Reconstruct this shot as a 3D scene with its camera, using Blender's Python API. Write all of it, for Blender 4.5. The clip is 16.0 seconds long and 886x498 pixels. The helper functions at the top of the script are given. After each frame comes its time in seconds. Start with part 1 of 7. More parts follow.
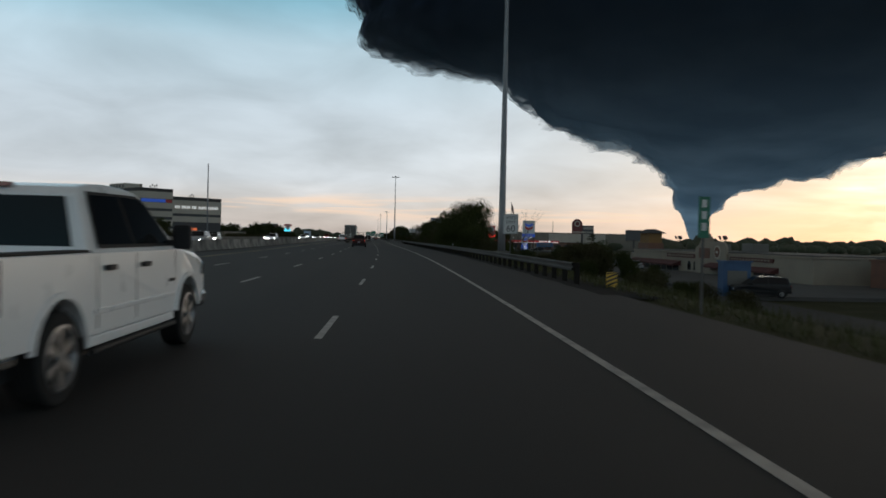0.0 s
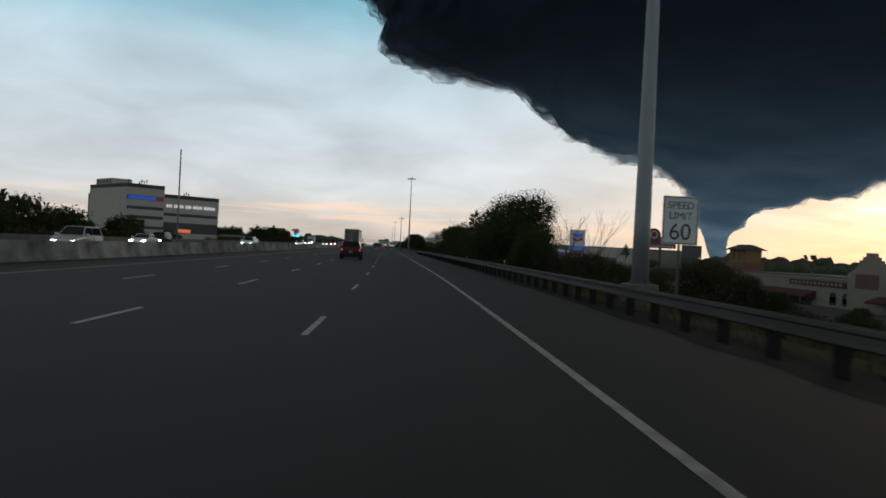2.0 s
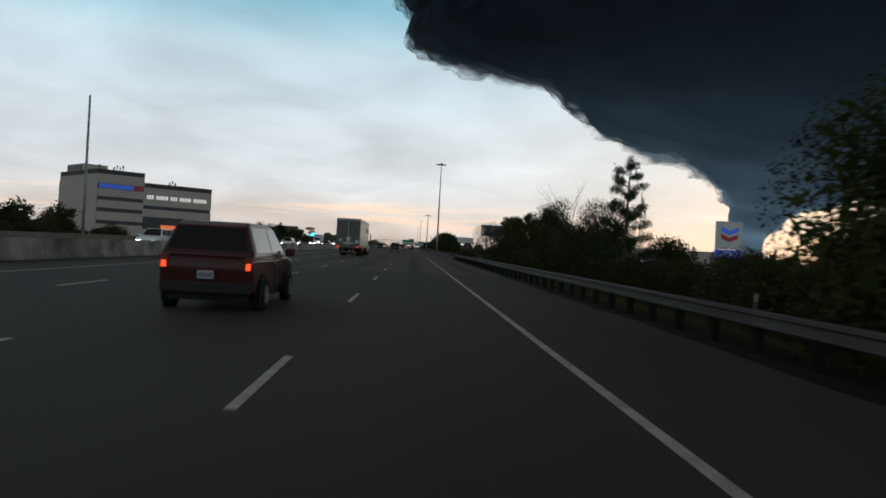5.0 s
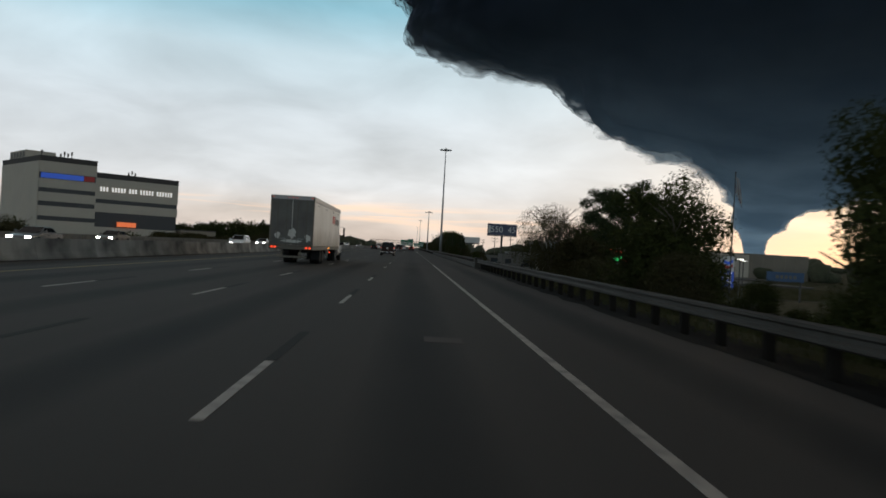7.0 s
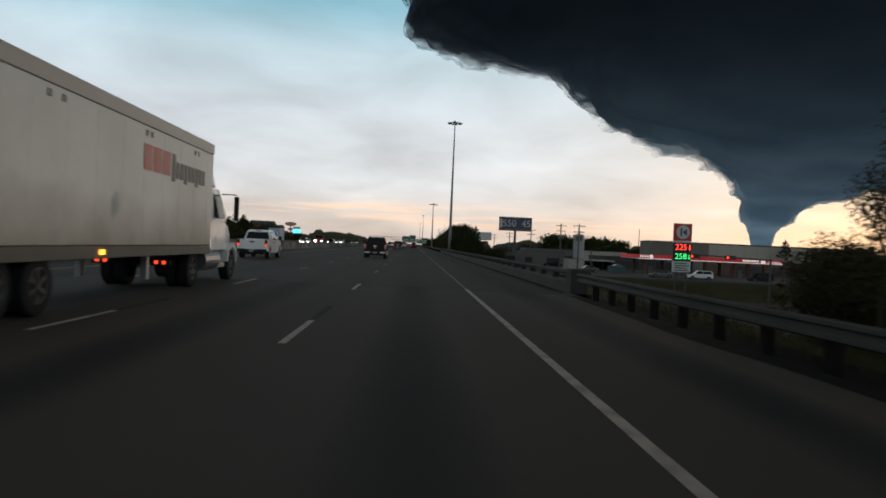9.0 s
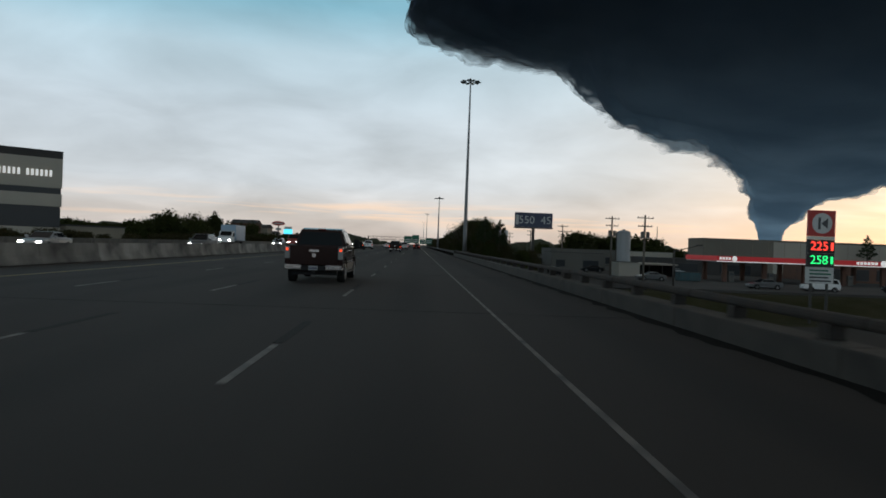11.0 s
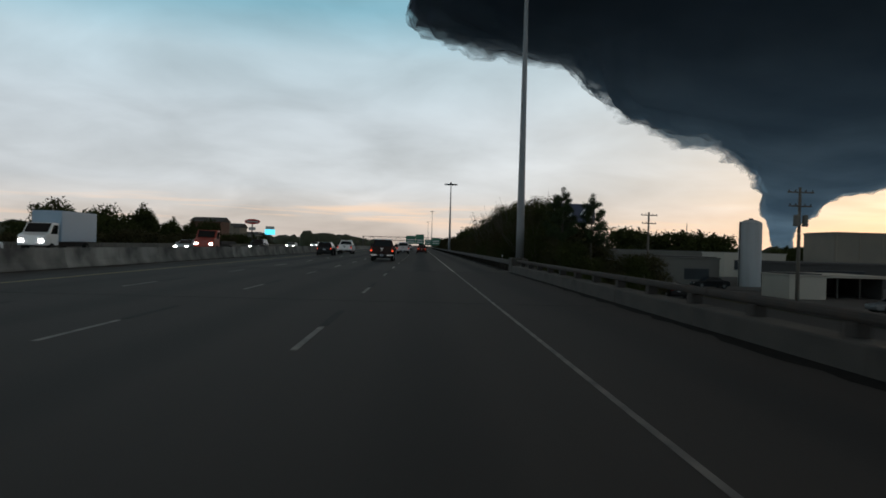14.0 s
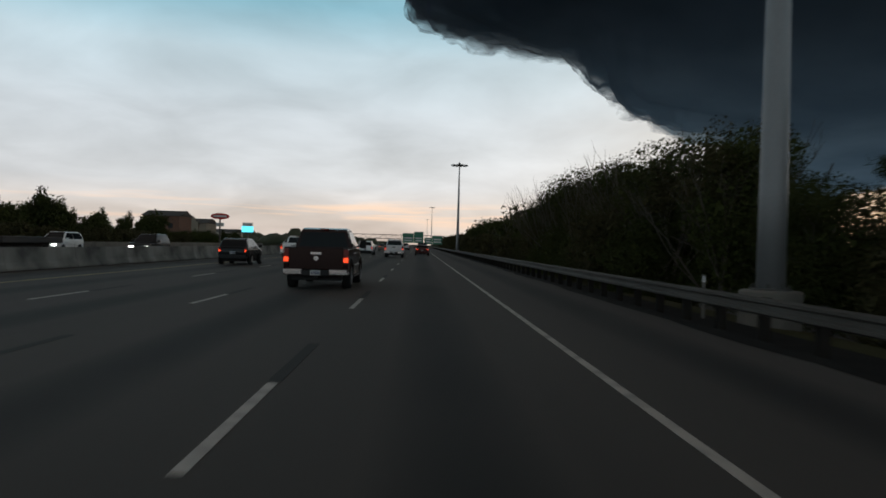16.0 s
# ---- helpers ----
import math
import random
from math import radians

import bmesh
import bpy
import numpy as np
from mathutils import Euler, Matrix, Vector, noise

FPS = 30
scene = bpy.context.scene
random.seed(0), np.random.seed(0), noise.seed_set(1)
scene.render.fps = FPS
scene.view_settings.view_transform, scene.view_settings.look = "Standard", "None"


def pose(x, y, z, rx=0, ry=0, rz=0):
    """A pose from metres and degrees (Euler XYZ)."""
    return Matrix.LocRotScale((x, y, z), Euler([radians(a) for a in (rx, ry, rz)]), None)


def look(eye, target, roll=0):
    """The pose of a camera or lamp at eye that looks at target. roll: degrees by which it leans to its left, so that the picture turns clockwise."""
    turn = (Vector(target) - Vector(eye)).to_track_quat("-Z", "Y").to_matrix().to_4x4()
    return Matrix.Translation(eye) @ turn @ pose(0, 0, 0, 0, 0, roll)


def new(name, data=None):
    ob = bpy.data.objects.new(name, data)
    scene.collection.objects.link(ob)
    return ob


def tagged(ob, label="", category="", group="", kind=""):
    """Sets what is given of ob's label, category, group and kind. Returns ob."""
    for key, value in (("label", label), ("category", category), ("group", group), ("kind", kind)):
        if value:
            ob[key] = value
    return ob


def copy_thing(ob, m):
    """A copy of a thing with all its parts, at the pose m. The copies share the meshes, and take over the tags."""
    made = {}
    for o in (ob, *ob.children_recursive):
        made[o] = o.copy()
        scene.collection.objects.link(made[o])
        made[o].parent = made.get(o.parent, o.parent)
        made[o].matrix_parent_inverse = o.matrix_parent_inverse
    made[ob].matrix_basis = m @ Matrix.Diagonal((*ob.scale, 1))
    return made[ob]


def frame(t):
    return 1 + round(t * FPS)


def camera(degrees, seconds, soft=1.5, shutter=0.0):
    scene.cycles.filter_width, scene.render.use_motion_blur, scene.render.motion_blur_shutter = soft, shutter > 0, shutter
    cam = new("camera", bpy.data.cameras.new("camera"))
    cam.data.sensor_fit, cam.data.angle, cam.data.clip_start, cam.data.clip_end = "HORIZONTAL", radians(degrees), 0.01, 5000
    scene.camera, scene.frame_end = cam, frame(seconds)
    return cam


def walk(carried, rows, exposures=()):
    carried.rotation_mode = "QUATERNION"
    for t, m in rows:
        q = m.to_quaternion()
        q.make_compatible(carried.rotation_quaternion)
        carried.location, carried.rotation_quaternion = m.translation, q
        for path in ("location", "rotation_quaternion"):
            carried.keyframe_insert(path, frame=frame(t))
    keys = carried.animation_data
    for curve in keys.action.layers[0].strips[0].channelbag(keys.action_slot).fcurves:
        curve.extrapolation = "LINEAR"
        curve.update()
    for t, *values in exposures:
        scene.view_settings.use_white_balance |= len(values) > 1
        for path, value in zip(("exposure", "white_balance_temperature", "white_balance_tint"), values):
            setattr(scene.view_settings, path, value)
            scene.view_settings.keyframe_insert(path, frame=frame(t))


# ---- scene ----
# ---------------------------------------------------------------- camera
cam = camera(61.9, 16.0, soft=1.7, shutter=0.25)
# seconds, x, y, z, pitch, roll, yaw
PATH = [
    (0.0, -2.67, -0.00, 1.48, -0.82, -1.23, -5.61),
    (0.5, -2.21, 8.78, 1.48, -0.47, -2.06, -5.30),
    (1.0, -1.80, 17.61, 1.48, -0.29, -2.41, -5.00),
    (1.5, -1.45, 26.49, 1.48, -0.11, -2.55, -4.73),
    (2.0, -1.07, 35.50, 1.48, -0.08, -2.81, -4.44),
    (2.5, -0.81, 44.60, 1.48, 0.01, -3.27, -4.20),
    (3.0, -0.56, 53.67, 1.48, 0.02, -3.41, -3.42),
    (3.5, -0.42, 62.65, 1.48, -0.12, -3.08, -2.80),
    (4.0, -0.38, 71.60, 1.48, -0.13, -3.08, -2.40),
    (6.5, -0.28, 117.28, 1.48, -0.03, -3.35, -2.62),
    (7.0, -0.20, 126.63, 1.48, -0.04, -3.21, -2.52),
    (7.5, -0.14, 136.05, 1.48, -0.09, -2.91, -2.56),
    (8.0, -0.11, 145.54, 1.48, -0.03, -2.51, -2.45),
    (8.5, -0.11, 155.16, 1.48, 0.03, -2.93, -2.44),
    (9.0, -0.05, 164.85, 1.48, -0.31, -2.60, -2.31),
    (11.5, 0.10, 215.77, 1.48, -0.26, -2.08, -2.02),
    (12.0, 0.05, 225.63, 1.48, -0.22, -2.10, -1.93),
    (12.5, 0.02, 235.44, 1.48, -0.29, -2.08, -1.92),
    (13.0, -0.04, 245.20, 1.48, -0.36, -1.94, -1.95),
    (13.5, -0.04, 255.16, 1.48, -0.26, -1.53, -1.72),
    (14.0, -0.13, 265.25, 1.48, -0.23, -1.53, -1.74),
    (14.5, -0.18, 275.53, 1.48, -0.26, -1.63, -1.79),
    (15.0, -0.22, 285.92, 1.48, -0.14, -1.46, -1.71),
    (15.5, -0.26, 296.32, 1.48, -0.20, -1.78, -1.72),
    (16.0, -0.35, 307.13, 1.48, -0.30, -1.53, -1.87),
]
# seconds, stops, kelvin, tint
EXPOSURES = [(0.0, -0.11, 6300, 9), (1.0, -0.08, 6350, 9), (2.0, -0.04, 6400, 9), (3.5, 0.0, 6420, 9), (4.2, 0.05, 6450, 10), (6.5, 0.10, 6640, 11),
             (8.0, 0.08, 6720, 12), (9.0, 0.06, 6680, 12), (11.5, -0.11, 6330, 9), (13.5, -0.13, 6530, 10), (14.5, -0.10, 6550, 10), (15.0, -0.05, 6600, 10), (16.0, -0.01, 6700, 12)]
walk(cam, [(t, pose(x, y, z, 90 + p, r, w)) for t, x, y, z, p, r, w in PATH], EXPOSURES)

# ---------------------------------------------------------------- sky and light
SUN_AZ, SUN_EL = 35.5, 3.6      # degrees right of the road's direction, degrees up
SUN_DIR = Vector((math.sin(radians(SUN_AZ)) * math.cos(radians(SUN_EL)),
                  math.cos(radians(SUN_AZ)) * math.cos(radians(SUN_EL)), math.sin(radians(SUN_EL))))


def build_world():
    w = bpy.data.worlds.new("overcast_evening")
    scene.world = w
    w.use_nodes = True
    nt = w.node_tree
    nt.nodes.clear()
    N, L = nt.nodes.new, nt.links.new
    out, bg = N("ShaderNodeOutputWorld"), N("ShaderNodeBackground")
    L(bg.outputs[0], out.inputs[0])
    tc = N("ShaderNodeTexCoord")
    sep = N("ShaderNodeSeparateXYZ")
    L(tc.outputs["Generated"], sep.inputs[0])

    def mth(op, a, b=None, clamp=False):
        n = N("ShaderNodeMath")
        n.operation, n.use_clamp = op, clamp
        for i, v in enumerate((a, b)):
            if v is None:
                continue
            if isinstance(v, (int, float)):
                n.inputs[i].default_value = v
            else:
                L(v, n.inputs[i])
        return n.outputs[0]

    def mixc(kind, fac, a, b):
        n = N("ShaderNodeMix")
        n.data_type, n.blend_type = "RGBA", kind
        n.clamp_result = False
        for idx, v in ((0, fac), (6, a), (7, b)):
            if isinstance(v, (int, float)) or isinstance(v, tuple):
                n.inputs[idx].default_value = v
            else:
                L(v, n.inputs[idx])
        return n.outputs[2]

    # cloud deck: colour by height over the horizon
    ramp = N("ShaderNodeValToRGB")
    cr = ramp.color_ramp
    stops = [(0.0, (0.47, 0.42, 0.385)), (0.035, (0.555, 0.52, 0.495)), (0.075, (0.535, 0.57, 0.605)), (0.16, (0.505, 0.57, 0.62)),
             (0.24, (0.42, 0.54, 0.605)), (0.30, (0.21, 0.43, 0.53)), (0.36, (0.16, 0.36, 0.45)), (0.5, (0.172, 0.164, 0.156)), (1.0, (0.108, 0.098, 0.089))]
    while len(cr.elements) < len(stops):
        cr.elements.new(0.5)
    for e, (p, c) in zip(cr.elements, stops):
        e.position, e.color = p, (*c, 1)
    L(sep.outputs[2], ramp.inputs[0])
    # clouds seen on a flat deck: direction divided by height
    zz = mth("ADD", mth("MAXIMUM", sep.outputs[2], 0.0), 0.22)
    comb = N("ShaderNodeCombineXYZ")
    L(mth("DIVIDE", sep.outputs[0], zz), comb.inputs[0])
    L(mth("DIVIDE", sep.outputs[1], zz), comb.inputs[1])
    n1 = N("ShaderNodeTexNoise")
    n1.inputs["Scale"].default_value, n1.inputs["Detail"].default_value, n1.inputs["Roughness"].default_value = 1.9, 9, 0.50
    n1.inputs["Distortion"].default_value = 0.35
    L(comb.outputs[0], n1.inputs["Vector"])
    c1 = mth("ADD", mth("MULTIPLY", n1.outputs[0], 0.86), 0.61)
    n2 = N("ShaderNodeTexNoise")
    n2.inputs["Scale"].default_value, n2.inputs["Detail"].default_value = 0.55, 5
    L(comb.outputs[0], n2.inputs["Vector"])
    c2 = mth("ADD", mth("MULTIPLY", n2.outputs[0], 0.5), 0.76)
    lum = mth("MULTIPLY", c1, c2)
    base = mixc("MULTIPLY", 1.0, ramp.outputs[0], (1, 1, 1, 1))
    grey = N("ShaderNodeCombineColor")
    for i in range(3):
        L(lum, grey.inputs[i])
    base = mixc("MULTIPLY", 1.0, base, grey.outputs[0])
    # long warm streaks low over the horizon
    n3 = N("ShaderNodeTexNoise")
    n3.inputs["Scale"].default_value, n3.inputs["Detail"].default_value, n3.inputs["Distortion"].default_value = 3.0, 5, 0.3
    mp = N("ShaderNodeMapping")
    mp.inputs["Scale"].default_value = (1.5, 1.5, 30)
    L(tc.outputs["Generated"], mp.inputs[0])
    L(mp.outputs[0], n3.inputs["Vector"])
    band = mth("SUBTRACT", 1.0, mth("ABSOLUTE", mth("DIVIDE", mth("SUBTRACT", sep.outputs[2], 0.04), 0.024)), clamp=True)
    st = mth("MULTIPLY", mth("MULTIPLY", mth("SUBTRACT", n3.outputs[0], 0.54), 6.0, clamp=True), band)
    base = mixc("MIX", mth("MULTIPLY", st, 0.75), base, (1.0, 0.68, 0.46, 1))
    # glow of the hidden sun
    dot = N("ShaderNodeVectorMath")
    dot.operation = "DOT_PRODUCT"
    L(tc.outputs["Generated"], dot.inputs[0])
    dot.inputs[1].default_value = SUN_DIR
    g = mth("POWER", mth("MAXIMUM", dot.outputs["Value"], 0.0), 70)
    g2 = mth("POWER", mth("MAXIMUM", dot.outputs["Value"], 0.0), 520)
    torn = mth("MULTIPLY", mth("SUBTRACT", n1.outputs[0], 0.36), 3.2, clamp=True)
    g0 = mth("POWER", mth("MAXIMUM", dot.outputs["Value"], 0.0), 9)
    # long flat bands of cloud across the glow
    n4, mp4 = N("ShaderNodeTexNoise"), N("ShaderNodeMapping")
    n4.inputs["Scale"].default_value, n4.inputs["Detail"].default_value = 4.0, 6
    mp4.inputs["Scale"].default_value = (1.2, 1.2, 14)
    L(tc.outputs["Generated"], mp4.inputs[0])
    L(mp4.outputs[0], n4.inputs["Vector"])
    bands = mth("MULTIPLY", mth("SUBTRACT", n4.outputs[0], 0.36), 3.6, clamp=True)
    base = mixc("ADD", g0, base, (0.080, 0.074, 0.066, 1))
    # smoke haze low over the fire dims and yellows the sky round it
    haze = mth("MULTIPLY", mth("POWER", mth("MAXIMUM", dot.outputs["Value"], 0.0), 26), mth("ADD", mth("MULTIPLY", bands, -0.45), 1.0))
    base = mixc("MIX", mth("MULTIPLY", haze, 0.85), base, (0.50, 0.455, 0.385, 1))
    glow = mth("MULTIPLY", torn, mth("ADD", mth("MULTIPLY", bands, 0.75), 0.25))
    base = mixc("ADD", mth("MULTIPLY", g, glow), base, (0.16, 0.130, 0.085, 1))
    base = mixc("ADD", mth("MULTIPLY", g2, glow), base, (0.64, 0.55, 0.40, 1))
    sky = N("ShaderNodeTexSky")
    sky.sky_type, sky.sun_disc = "NISHITA", False
    sky.sun_elevation, sky.sun_rotation = radians(SUN_EL), radians(SUN_AZ)
    L(mixc("ADD", 0.012, base, sky.outputs[0]), bg.inputs[0])
    bg.inputs[1].default_value = 1.12


build_world()
sun = new("sun", bpy.data.lights.new("sun", "SUN"))
sun.data.energy, sun.data.angle, sun.data.color = 0.5, radians(16), (1.0, 0.86, 0.68)
sun.matrix_world = look(SUN_DIR * 100, (0, 0, 0))

# ---------------------------------------------------------------- materials


def material(name, colour, rough=0.7, metal=0.0, vary=0.25, scale=2.0, fine=40.0, bump=0.15, dist=0.02, second=None,
             amount=0.5, stretch=(1, 1, 1), emit=None, power=0.0, per_object=0.0, coat=0.0, island=0.0):
    """Procedural surface: two scales of tone, an optional second colour in patches, and fine relief."""
    m = bpy.data.materials.new(name)
    m.use_nodes = True
    nt = m.node_tree
    N, L = nt.nodes.new, nt.links.new
    b = nt.nodes["Principled BSDF"]
    b.inputs["Roughness"].default_value, b.inputs["Metallic"].default_value = rough, metal
    b.inputs["Coat Weight"].default_value = coat
    tc, mp = N("ShaderNodeTexCoord"), N("ShaderNodeMapping")
    mp.inputs["Scale"].default_value = stretch
    L(tc.outputs["Object"], mp.inputs[0])
    big, small = N("ShaderNodeTexNoise"), N("ShaderNodeTexNoise")
    big.inputs["Scale"].default_value, big.inputs["Detail"].default_value = scale, 6
    small.inputs["Scale"].default_value, small.inputs["Detail"].default_value = fine, 4
    L(mp.outputs[0], big.inputs["Vector"])
    L(tc.outputs["Object"], small.inputs["Vector"])
    col = N("ShaderNodeMix")
    col.data_type = "RGBA"
    col.inputs[6].default_value = (*colour, 1)
    col.inputs[7].default_value = (*(second or colour), 1)
    rmp = N("ShaderNodeMapRange")
    rmp.inputs[1].default_value, rmp.inputs[2].default_value = 0.42, 0.66
    rmp.inputs[4].default_value = amount
    L(big.outputs[0], rmp.inputs[0])
    L(rmp.outputs[0], col.inputs[0])
    tone = N("ShaderNodeMath")
    tone.operation = "MULTIPLY_ADD"
    add = N("ShaderNodeMath")
    add.operation = "ADD"
    L(big.outputs[0], add.inputs[0])
    L(small.outputs[0], add.inputs[1])
    L(add.outputs[0], tone.inputs[0])
    tone.inputs[1].default_value, tone.inputs[2].default_value = vary, 1.0 - vary
    val = tone.outputs[0]
    for socket, weight in (("object", per_object), ("island", island)):
        if weight > 0:
            inf = N("ShaderNodeObjectInfo") if socket == "object" else N("ShaderNodeNewGeometry")
            src = inf.outputs["Random"] if socket == "object" else inf.outputs["Random Per Island"]
            mr = N("ShaderNodeMath")
            mr.operation = "MULTIPLY_ADD"
            L(src, mr.inputs[0])
            mr.inputs[1].default_value, mr.inputs[2].default_value = weight, 1 - weight / 2
            mm = N("ShaderNodeMath")
            mm.operation = "MULTIPLY"
            L(val, mm.inputs[0])
            L(mr.outputs[0], mm.inputs[1])
            val = mm.outputs[0]
    hsv = N("ShaderNodeHueSaturation")
    L(col.outputs[2], hsv.inputs["Color"])
    L(val, hsv.inputs["Value"])
    L(hsv.outputs[0], b.inputs["Base Color"])
    rr = N("ShaderNodeMath")
    rr.operation = "MULTIPLY_ADD"
    L(small.outputs[0], rr.inputs[0])
    rr.inputs[1].default_value, rr.inputs[2].default_value = 0.15, max(0.02, rough - 0.08)
    L(rr.outputs[0], b.inputs["Roughness"])
    if bump > 0:
        bp = N("ShaderNodeBump")
        bp.inputs["Strength"].default_value, bp.inputs["Distance"].default_value = bump, dist
        L(small.outputs[0], bp.inputs["Height"])
        L(bp.outputs[0], b.inputs["Normal"])
    if emit:
        b.inputs["Emission Color"].default_value, b.inputs["Emission Strength"].default_value = (*emit, 1), power
    return m


def road_material(name, colour, lanes=0.35, patch=0.3):
    """Worn asphalt: stone grain, long streaks, and a dark oil track along the middle of each lane."""
    m = material(name, colour, 0.88, vary=0.35, scale=0.6, fine=55, bump=0.35, dist=0.01, stretch=(1, 0.06, 1),
                 second=tuple(c * 1.35 for c in colour), amount=patch)
    nt = m.node_tree
    nt.nodes["Principled BSDF"].inputs["Specular IOR Level"].default_value = 0.45
    N, L = nt.nodes.new, nt.links.new
    hsv = [n for n in nt.nodes if n.bl_idname == "ShaderNodeHueSaturation"][0]
    uv = N("ShaderNodeUVMap")
    uv.uv_map = "lanes"
    sep = N("ShaderNodeSeparateXYZ")
    L(uv.outputs[0], sep.inputs[0])
    wave = N("ShaderNodeMath")
    wave.operation = "MULTIPLY"
    L(sep.outputs[0], wave.inputs[0])
    wave.inputs[1].default_value = 2 * math.pi
    cs = N("ShaderNodeMath")
    cs.operation = "COSINE"
    L(wave.outputs[0], cs.inputs[0])
    pw = N("ShaderNodeMapRange")
    pw.inputs[1].default_value, pw.inputs[2].default_value = 0.35, 1.0
    L(cs.outputs[0], pw.inputs[0])
    nz = N("ShaderNodeTexNoise")
    nz.inputs["Scale"].default_value, nz.inputs["Detail"].default_value = 0.09, 4
    tc = N("ShaderNodeTexCoord")
    L(tc.outputs["Object"], nz.inputs["Vector"])
    k = N("ShaderNodeMath")
    k.operation = "MULTIPLY"
    L(pw.outputs[0], k.inputs[0])
    L(nz.outputs[0], k.inputs[1])
    d = N("ShaderNodeMath")
    d.operation = "MULTIPLY_ADD"
    L(k.outputs[0], d.inputs[0])
    d.inputs[1].default_value, d.inputs[2].default_value = -lanes * 1.6, 1.0
    src = hsv.inputs["Value"].links[0].from_socket
    mu = N("ShaderNodeMath")
    mu.operation = "MULTIPLY"
    L(src, mu.inputs[0])
    L(d.outputs[0], mu.inputs[1])
    L(mu.outputs[0], hsv.inputs["Value"])
    return m


